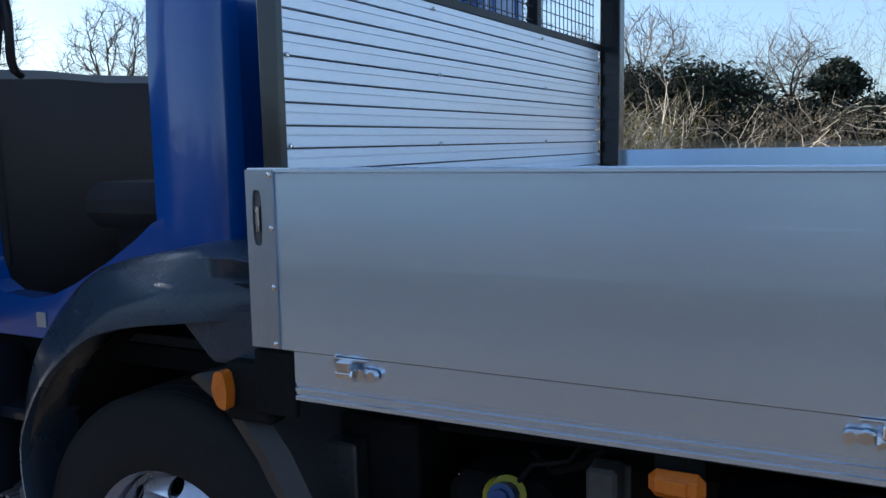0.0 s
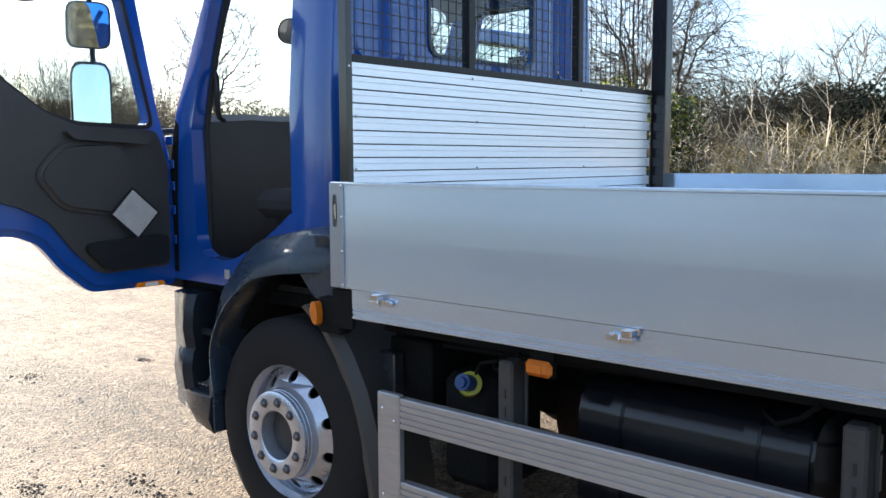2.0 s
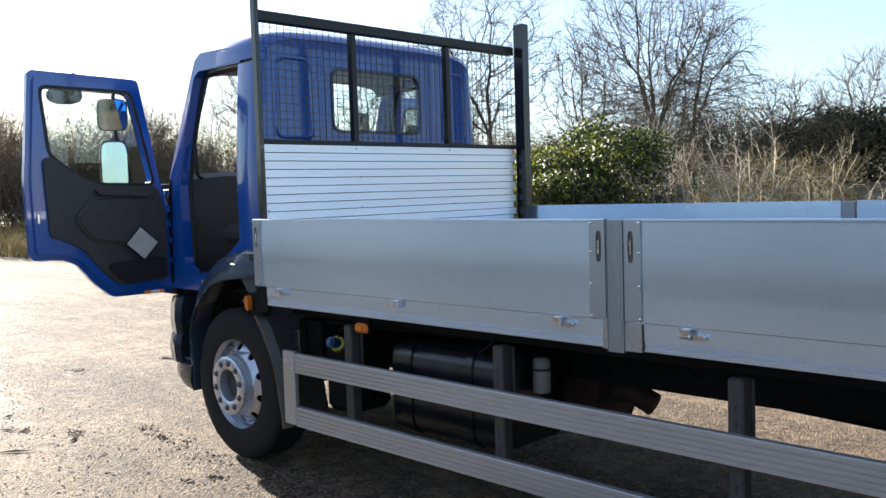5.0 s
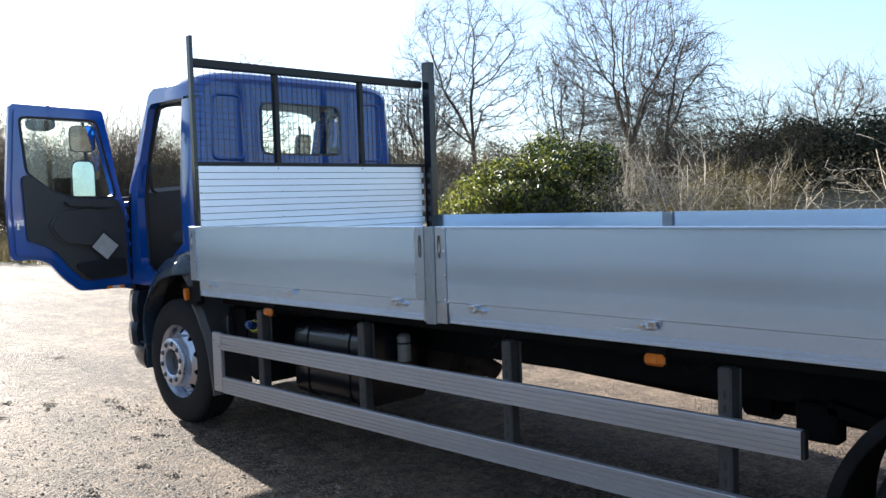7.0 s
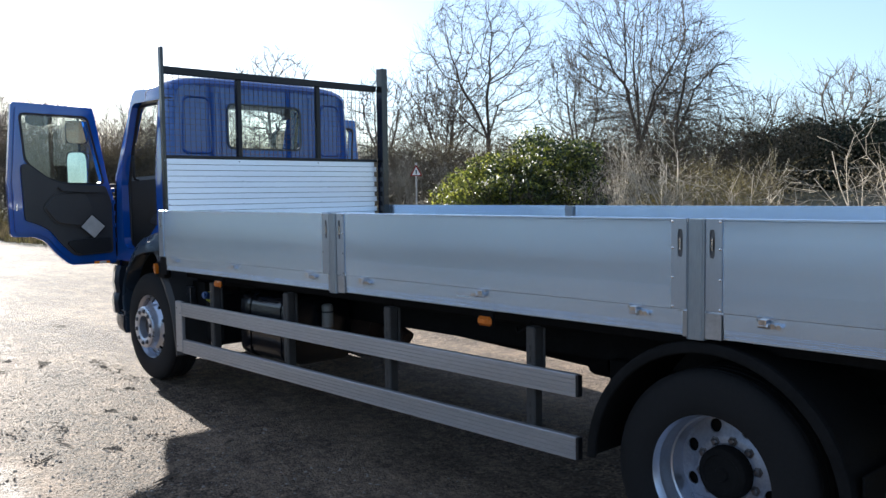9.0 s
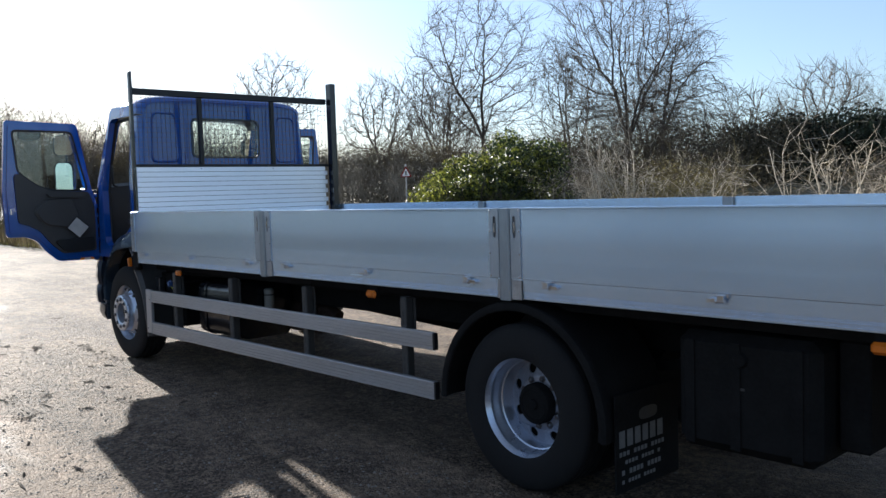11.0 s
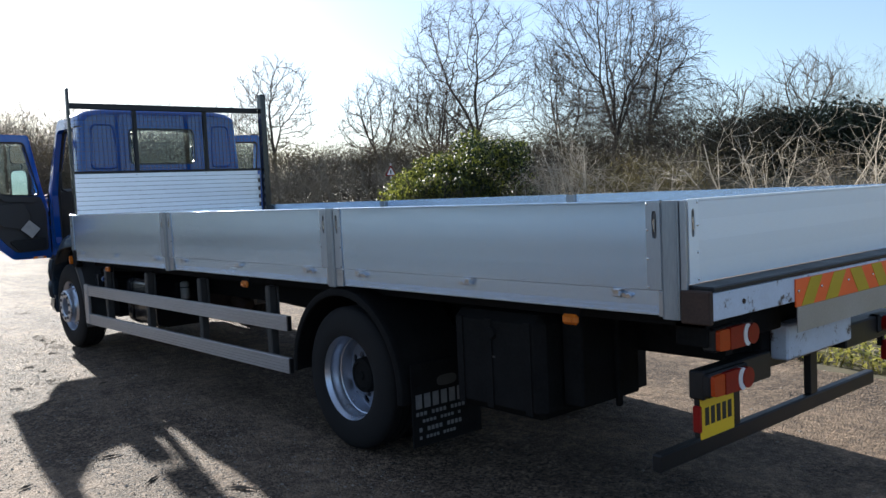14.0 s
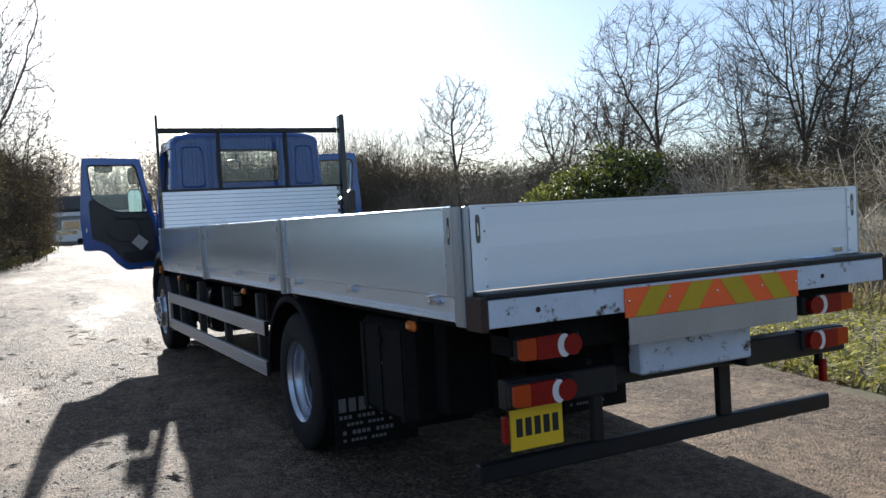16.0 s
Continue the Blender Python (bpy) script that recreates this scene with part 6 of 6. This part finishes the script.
FAN = tuple((0.42 * math.cos(a), 0.42 * math.sin(a), 2.6) for a in (0.3, 1.3, 2.4, 3.3, 4.3, 5.3))
crown_tree(-25.7, 31.3, 12.8, 4.1, 4.9, 11, 3.0, ((0.10, 0.0, 3.2), (-0.55, 0.1, 3.4), (-1.6, -0.2, 2.6), (0.5, 0.5, 2.0)), 1250, shift=(-0.5, 0.0), twig=0.8, label="tall leafless ash tree with open spreading limbs")
crown_tree(-16.6, 31.5, 12.2, 3.6, 5.0, 25, 2.2, FAN, 2100, shift=(-0.2, 0.0), up=0.14, twig=0.9, label="broad leafless multi-stemmed tree with dense fine twigs")
crown_tree(-14.8, 31.6, 9.3, 2.3, 3.5, 31, 2.4, ((0.1, 0.0, 3.0), (0.5, 0.0, 2.2)), 1200, shift=(0.7, 0.0), droop=0.5, twig=0.95, label="leafless tree with drooping side twigs")
crown_tree(-36.4, 24.8, 10.3, 2.6, 3.4, 41, 3.4, ((0.0, 0.0, 2.4), (0.35, 0.1, 1.8), (-0.35, 0.1, 1.8)), 1000, tip=0.0135, label="slim leafless tree standing alone in the hedge")
HEDGEROW = ((-21.4, 33.0, 9.3, 2.1, 3.4), (-28.9, 30.8, 9.2, 2.5, 3.4), (-33.5, 30.3, 8.8, 2.7, 3.2), (-31.5, 33.5, 8.0, 2.2, 2.8), (-19.0, 36.5, 7.8, 2.2, 2.6), (-8.9, 34.8, 6.7, 1.9, 1.9), (-3.5, 36.0, 5.6, 1.8, 1.5), (2.5, 37.0, 5.8, 1.9, 1.6), (8.0, 36.0, 5.2, 1.8, 1.4), (-43.5, 21.5, 6.4, 2.2, 2.3), (-48.0, 17.0, 6.0, 2.2, 2.2), (-11.8, 33.6, 6.0, 2.0, 2.0))
for i, (x, y, top, wide, tall) in enumerate(HEDGEROW):
    crown_tree(x, y, top, wide, tall, 60 + i, 1.6, tuple((0.5 * math.cos(a), 0.5 * math.sin(a), 1.2) for a in (0.2 + i, 2.3 + i, 4.4 + i)), 1000 if x < -15 else 680, tip=0.0145, group="hedgerow trees")
crown_tree(-31.0, -2.2, 15.5, 4.8, 5.6, 77, 3.5, ((0.3, 0.0, 4.0), (-0.5, 0.3, 3.0), (0.6, 0.5, 3.0)), 1900, step=0.28, twig=1.0, tip=0.014, label="old leafless tree leaning over the lane")
crown_tree(-40.0, -0.6, 12.0, 4.0, 4.6, 79, 3.0, ((0.3, 0.0, 3.0), (-0.4, 0.2, 3.0)), 800, step=0.28, group="hedgerow trees")
crown_tree(-52.0, 0.8, 10.5, 3.8, 4.2, 78, 3.0, ((0.3, 0.0, 3.0), (-0.4, 0.2, 3.0)), 700, step=0.28, group="hedgerow trees")


# ---- thickets, hedges and the laurel ----
def thicket(name, spots, material, seed, tall, label, kids=6, lean_out=0.35, thin=0.010, depth=2, crook=0.2):
    """Bare scrub: many stems from the ground, as one stuff object."""
    r = random.Random(seed)
    s = Sticks()
    for x, y, k in spots:
        for _ in range(k):
            a = r.random() * 6.28
            o = lean_out * r.random()
            h = tall * (0.5 + 0.6 * r.random())
            px, py = x + r.gauss(0, 0.4), y + r.gauss(0, 0.4)
            grow(r, s, s, Vector((px, py, ground_z(px, py) - 0.05)), Vector((math.cos(a) * o, math.sin(a) * o, 1)), h, thin * (0.8 + 0.6 * r.random()), 0, depth, 0.03, 40, (kids, 5), crook * 1.6, 0.004, True)
    ob = from_arrays(name, s.v, s.f, material)
    return tagged(ob, label, "scrub", kind="stuff")


def leaf_mass(vs, fs, r, centre, size, count, leaf):
    """Leaves over and inside an uneven clump."""
    c = Vector(centre)
    for _ in range(count):
        d = Vector((r.gauss(0, 1), r.gauss(0, 1), r.gauss(0, 1))).normalized()
        k = 0.5 + 0.6 * r.random() ** 0.7
        bulge = 1 + 0.35 * noise.noise(d * 2.3 + c * 0.37)
        p = c + Vector((d.x * size[0], d.y * size[1], d.z * size[2])) * k * bulge
        n = (d + Vector((r.gauss(0, 0.6), r.gauss(0, 0.6), r.gauss(0, 0.6)))).normalized()
        u = n.orthogonal().normalized()
        u.rotate(Matrix.Rotation(r.random() * 6.28, 3, n))
        v = n.cross(u)
        a, b = leaf * (0.6 + 0.7 * r.random()), leaf * 0.42
        i = len(vs)
        vs += [tuple(p - u * a), tuple(p + v * b + n * leaf * 0.12), tuple(p + u * a), tuple(p - v * b + n * leaf * 0.12)]
        fs += [(i, i + 1, i + 2), (i, i + 2, i + 3)]


def leafy_clump(name, blobs, leaf, material, seed, label, category, kind="stuff"):
    r = random.Random(seed)
    vs, fs = [], []
    for centre, size, count in blobs:
        leaf_mass(vs, fs, r, centre, size, count, leaf)
    ob = from_arrays(name, vs, fs, material)
    return tagged(ob, label, category, kind=kind)


# the evergreen bush: stems and leaves
LX, LY = -7.0, 12.7
lz = ground_z(LX, LY)
bush = thing("laurel_bush", (LX, LY, lz), "rounded evergreen laurel bush with glossy green leaves", "bush")
r_b = random.Random(3)
s = Sticks()
for k in range(26):
    a = r_b.random() * 6.28
    grow(r_b, s, s, Vector((LX + 0.5 * math.cos(a), LY + 0.5 * math.sin(a), lz - 0.05)), Vector((math.cos(a), math.sin(a), 1.1)), 1.7, 0.02, 0, 2, 0.03, 40, (5, 4))
from_arrays("stem", s.v, s.f, M_BARK, bush)
# left lobe gets paler yellow-green leaves: its sunlit side, put into the colour
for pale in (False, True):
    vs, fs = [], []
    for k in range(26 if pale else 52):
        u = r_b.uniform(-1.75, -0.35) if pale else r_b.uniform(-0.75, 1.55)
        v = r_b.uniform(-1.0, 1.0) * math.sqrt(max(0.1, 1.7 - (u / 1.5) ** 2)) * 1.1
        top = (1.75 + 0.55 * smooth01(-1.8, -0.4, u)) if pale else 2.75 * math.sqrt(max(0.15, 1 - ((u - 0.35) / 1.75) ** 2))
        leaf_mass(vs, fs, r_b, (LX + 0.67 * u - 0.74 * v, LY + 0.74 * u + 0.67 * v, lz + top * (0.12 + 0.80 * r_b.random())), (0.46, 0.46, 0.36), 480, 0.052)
    from_arrays("foliage", vs, fs, M_LAUREL_PALE if pale else M_LAUREL, bush, "yellow-green leaves with sunlight in their colour" if pale else "glossy dark green leaves")

r_h = random.Random(8)
# dark ivy-grown hedge to the north
blobs = []
for k in range(84):
    x = -13.2 + 30.5 * k / 83
    top = (2.5 + 1.1 * smooth01(-13.5, -10.5, x)) + 0.18 * noise.noise((x * 0.35, 2.0, 0)) - max(0, x - 3) * 0.06
    # it dips to a gap, beyond which a round ivy-grown clump stands
    top -= 1.9 * smooth01(-6.0, -3.7, x) - 0.6 * smooth01(-0.5, 3.0, x)
    for _ in range(7):
        blobs.append(((x + r_h.gauss(0, 0.5), 34.5 + r_h.gauss(0, 0.9), 1.0 + top * r_h.uniform(0.05, 0.86)), (0.95, 0.9, 0.7), 230))
for k in range(34):
    blobs.append(((-1.85 + r_h.gauss(0, 0.33), 34.2 + r_h.gauss(0, 0.4), 3.45 + r_h.gauss(0, 0.30)), (0.42, 0.42, 0.30), 150))
leafy_clump("ivy_hedge", blobs, 0.12, M_IVY, 9, "tall dark hedge grown over with ivy", "hedge")
thicket("hedge_twigs", [(-10.5 + 27 * k / 79, 34.6 + r_h.gauss(0, 0.6), 2) for k in range(80)], M_TWIG, 10, 4.1, "bare twigs standing out of the ivy hedge", 5, 0.4, 0.010)
# scrub on the bank: pale crooked stems, ochre bramble beside the laurel
thicket("pale_scrub", [(r_h.uniform(-5.0, -2.3), r_h.uniform(12.4, 14.4), 2) for k in range(8)] + [(r_h.uniform(-0.5, 4.8), r_h.uniform(11.8, 14.4), 2) for k in range(13)], M_PALE, 12, 2.3, "pale crooked bare stems on the bank", 5, 0.8, 0.019, 2, 0.50)
thicket("pale_scrub", [(r_h.uniform(1.5, 12.0), r_h.uniform(13.0, 17.5), 2) for k in range(20)], M_PALE, 13, 2.4, "pale crooked bare stems on the bank", 5, 0.85, 0.019, 2, 0.50)
thicket("upright_stems", [(r_h.gauss(-8.3, 0.35), r_h.gauss(18.2, 0.5), 2) for k in range(9)] + [(r_h.gauss(-3.4, 0.4), r_h.gauss(15.8, 0.5), 1) for k in range(4)], M_PALE, 22, 2.3, "pale upright bare stems on the bank", 4, 0.3, 0.013, 2, 0.22)
thicket("brown_scrub", [(r_h.uniform(-7.2, -4.2), r_h.uniform(16.6, 19.2), 3) for k in range(13)], M_DRY, 23, 1.7, "ochre bramble canes beside the laurel", 6, 0.6, 0.007)
blobs = [((r_h.uniform(-7.2, -4.0), r_h.uniform(16.6, 19.2), 0.6 + 1.5 * r_h.random()), (0.5, 0.5, 0.42), 150) for k in range(44)]
leafy_clump("dry_bramble", blobs, 0.032, M_DRY, 14, "ochre bramble and dry leaves among the scrub", "scrub")
thicket("brown_scrub", [(r_h.uniform(-13, 12), r_h.uniform(19, 27), 3) for k in range(30)], M_TWIG, 24, 1.6, "brown bare scrub on the bank before the hedge", 6, 0.6, 0.011)
blobs = [((x, y, ground_z(x, y) + 0.2 + 1.2 * r_h.random()), (0.9, 0.9, 0.6), 90) for x, y in ((r_h.uniform(-13, 13), r_h.uniform(19, 28)) for k in range(120))]
leafy_clump("dark_undergrowth", blobs, 0.05, M_SCRUB, 29, "dark undergrowth of ivy and bramble", "undergrowth")
# dark scrub between the trees, all along the west and north-west
spots = []
for k in range(140):
    f = k / 139
    spots.append((-10 - 38 * f + r_h.gauss(0, 1.2), 30 - 16.5 * f + r_h.gauss(0, 1.4), 3))
thicket("dark_scrub", spots, M_TWIG, 15, 3.3, "dense dark winter scrub below the trees", 7, 0.5, 0.013)
thicket("tall_scrub", [(r_h.uniform(-54, -38), r_h.uniform(9.0, 27), 4) for k in range(96)], M_BRUSH, 27, 6.2, "tall brown winter scrub at the lane's bend", 8, 0.35, 0.022)
blobs = [((r_h.uniform(-54, -39), r_h.uniform(9.0, 27.0), 0.8 + 4.6 * r_h.random()), (1.3, 1.2, 1.0), 120) for k in range(200)]
leafy_clump("dark_undergrowth", blobs, 0.08, M_SCRUB, 28, "dark undergrowth of ivy and bramble", "undergrowth")
blobs = []
for k in range(720):
    f = r_h.random()
    x, y = -9 - 39 * f + r_h.gauss(0, 1.0), 32.5 - 17.0 * f + r_h.gauss(0, 1.2)
    blobs.append(((x, y, ground_z(x, y) + 0.2 + (2.2 + 0.8 * smooth01(0.3, 0.7, f)) * r_h.random()), (1.1, 1.0, 0.75), 190))
leafy_clump("dark_undergrowth", blobs, 0.072, M_SCRUB, 16, "dark undergrowth of ivy and bramble", "undergrowth")
thicket("brown_scrub", [(r_h.uniform(-30, -11), r_h.uniform(16, 22), 3) for k in range(72)], M_STEM, 17, 2.3, "tangled grey-brown scrub on the bank", 6, 0.6, 0.011)
blobs = [((x, verge_edge(x) + 0.8 + 6.0 * r_h.random(), ground_z(x, verge_edge(x) + 3) + 0.1 + 0.4 * r_h.random()), (0.8, 0.7, 0.4), 120) for x in (r_h.uniform(-48, -18) for k in range(110))]
leafy_clump("dry_bramble", blobs, 0.05, M_DRY, 18, "low brown bramble along the verge", "scrub")
thicket("bank_twigs", [(r_h.uniform(-2, 13), verge_edge(2) + 5.5 + 5 * r_h.random(), 3) for k in range(50)], M_PALE, 19, 0.9, "bare pale twigs on the bank", 5, 0.8, 0.008)
# hedge left of the lane
blobs = []
for k in range(300):
    x = -70 + 46 * r_h.random()
    y = -1.2 + (-31.7 - x) * 0.11 + r_h.gauss(0, 0.55)
    blobs.append(((x, y, 0.5 + 5.4 * r_h.random()), (1.0, 0.7, 0.9), 170))
leafy_clump("lane_hedge", blobs, 0.095, M_SCRUB, 20, "tall dark hedge beside the lane", "hedge")
thicket("lane_hedge_twigs", [(-70 + 46 * k / 109, -1.5 + (-31.7 + 70 - 46 * k / 109) * 0.11 + r_h.gauss(0, 0.6), 4) for k in range(0, 110, 2)], M_TWIG, 21, 6.4, "bare twigs of the lane hedge", 7, 0.35, 0.015)

# out-of-view hedge added behind and beside the yard, to shape reflections in panels and mirrors
ring = [(-24, -3.2), (-17, -5.5), (-9, -8.5), (0, -12), (10, -14.5), (18, -12), (24, -5), (26, 4), (24, 14), (20, 24), (16.5, 33)]
blobs = []
for (ax, ay), (bx, by) in zip(ring, ring[1:]):
    steps = int(math.hypot(bx - ax, by - ay) / 0.7)
    for k in range(steps):
        x, y = ax + (bx - ax) * k / steps, ay + (by - ay) * k / steps
        for _ in range(3):
            blobs.append(((x + r_h.gauss(0, 0.5), y + r_h.gauss(0, 0.5), 0.2 + 1.8 * r_h.random()), (1.1, 1.1, 0.6), 65))
leafy_clump("yard_hedge", blobs, 0.17, M_SCRUB, 33, "low dark hedge added out of view round the yard", "hedge")

# ---- far woods on the rise ----
r_f = random.Random(4)
s = Sticks()
vs, fs = [], []
for k in range(520):
    tall_side = k % 3 < 2
    deg = r_f.uniform(150, 200) if tall_side else r_f.uniform(60, 150)
    az = radians(deg)
    dd = r_f.uniform(120, 175)
    x, y = dd * math.cos(az), dd * math.sin(az)
    z = ground_z(x, y)
    h = r_f.uniform(0.62, 1.0) * (6.5 + 8.0 * smooth01(152, 166, deg)) if tall_side else r_f.uniform(3.5, 6.0)
    grow(r_f, s, s, Vector((x, y, z)), Vector((0, 0, 1)), h, 0.10, 0, 2, 0.05, 40, (5, 3), 0.18, 0.03, True)
    leaf_mass(vs, fs, r_f, (x, y, z + h * 0.5), (3.0, 3.0, h * 0.5), 140 if tall_side else 55, 0.44)
tagged(from_arrays("far_woods", vs + s.v, fs + [tuple(i + len(vs) for i in f) for f in s.f], M_FARWOOD), "brown winter woods on the rise, paled with haze colour", "woods", kind="stuff")

# ---- low building at the lane's end ----
bx, by = -96.0, 6.5
bz = ground_z(bx, by)
house = thing("roadside_building", (bx, by, bz), "low dark roadside building with a pale fascia band", "building")
M_WALL = surface("dull_render", (0.28, 0.28, 0.27), 0.8, 0, 0.2, 1.0, 20, 0.2)
M_ROOF = surface("dark_felt_roof", (0.09, 0.09, 0.10), 0.8, 0, 0.2, 1.0, 20, 0.2)
part("wall", boxes((bx - 8, bx, by - 8, by + 9, bz - 0.2, bz + 3.0)), M_WALL, house)
part("roof", boxes((bx - 8.4, bx + 0.4, by - 8.4, by + 9.4, bz + 3.45, bz + 5.2), bevel=0.3), M_ROOF, house)
part("fascia", boxes((bx - 8.2, bx + 0.25, by - 8.2, by + 9.2, bz + 2.95, bz + 3.40)), M_LENS, house, "pale fascia band")
for k in range(5):
    w = part("window", boxes((bx + 0.002, bx + 0.06, by - 7 + 3.2 * k, by - 5 + 3.2 * k, bz + 0.9, bz + 2.5)), M_LENS, house)
    part("pane", boxes((bx + 0.062, bx + 0.07, by - 6.9 + 3.2 * k, by - 5.1 + 3.2 * k, bz + 1.0, bz + 2.4)), M_MIRROR, w)


def parked_van(x, y, yaw_flip, paint, label):
    z = ground_z(x, y)
    v = thing("parked_car", (x, y, z), label, "car")
    prof = [(-2.1, 0.35), (-2.15, 0.8), (-1.9, 0.95), (-1.2, 1.05), (-0.7, 1.5), (1.2, 1.52), (1.9, 1.1), (2.1, 0.9), (2.1, 0.35)]
    part("body", ribbon(bmesh.new(), [[(x + w, y + a, z + b) for a, b in prof] for w in (-0.85, 0.85)], close=True), paint, v)
    part("window", boxes((x + 0.852, x + 0.858, y - 0.7, y + 1.1, z + 1.05, z + 1.42)), M_MIRROR, v)
    for a in (-1.35, 1.35):
        part("tyre", rod(bmesh.new(), (x + 0.7, y + a, z + 0.31), (x + 0.87, y + a, z + 0.31), 0.31, seg=14), M_TYRE, v)
    return v


parked_van(-86, 5.6, 1, M_LENS, "small white parked car by the building")

# ---- warning sign on a pole ----
sx, sy = -16.2, 17.6
sz = ground_z(sx, sy)
sign = thing("warning_sign", (sx, sy, sz), "white triangular warning sign with a red border on a grey pole", "sign")
part("pole", rod(bmesh.new(), (sx, sy, sz - 0.1), (sx, sy, 2.75), 0.028, seg=10), M_GALV, sign)
f = Vector((0.75, -0.66, 0)).normalized()
u = Vector((-f.y, f.x, 0))
c = Vector((sx, sy, 2.0)) + f * 0.04
tri_out = [(-0.21, 0.30), (0.21, 0.30), (0.0, 0.70)]
pl = lambda d: (lambda a, b: tuple(c + u * a + Vector((0, 0, b)) + f * d))
part("border", sheet(bmesh.new(), rounded(tri_out, 0.05, 3), pl(0.0), tuple(f * 0.004)), M_RED, sign, "red border")
part("face", sheet(bmesh.new(), rounded([(-0.145, 0.335), (0.145, 0.335), (0.0, 0.61)], 0.03, 3), pl(0.0045), tuple(f * 0.002)), M_LENS, sign, "white face")
part("symbol", sheet(bmesh.new(), [(-0.02, 0.37), (0.02, 0.37), (0.025, 0.51), (-0.025, 0.51)], pl(0.007), tuple(f * 0.001)), M_BAR, sign, "plain dark bar")
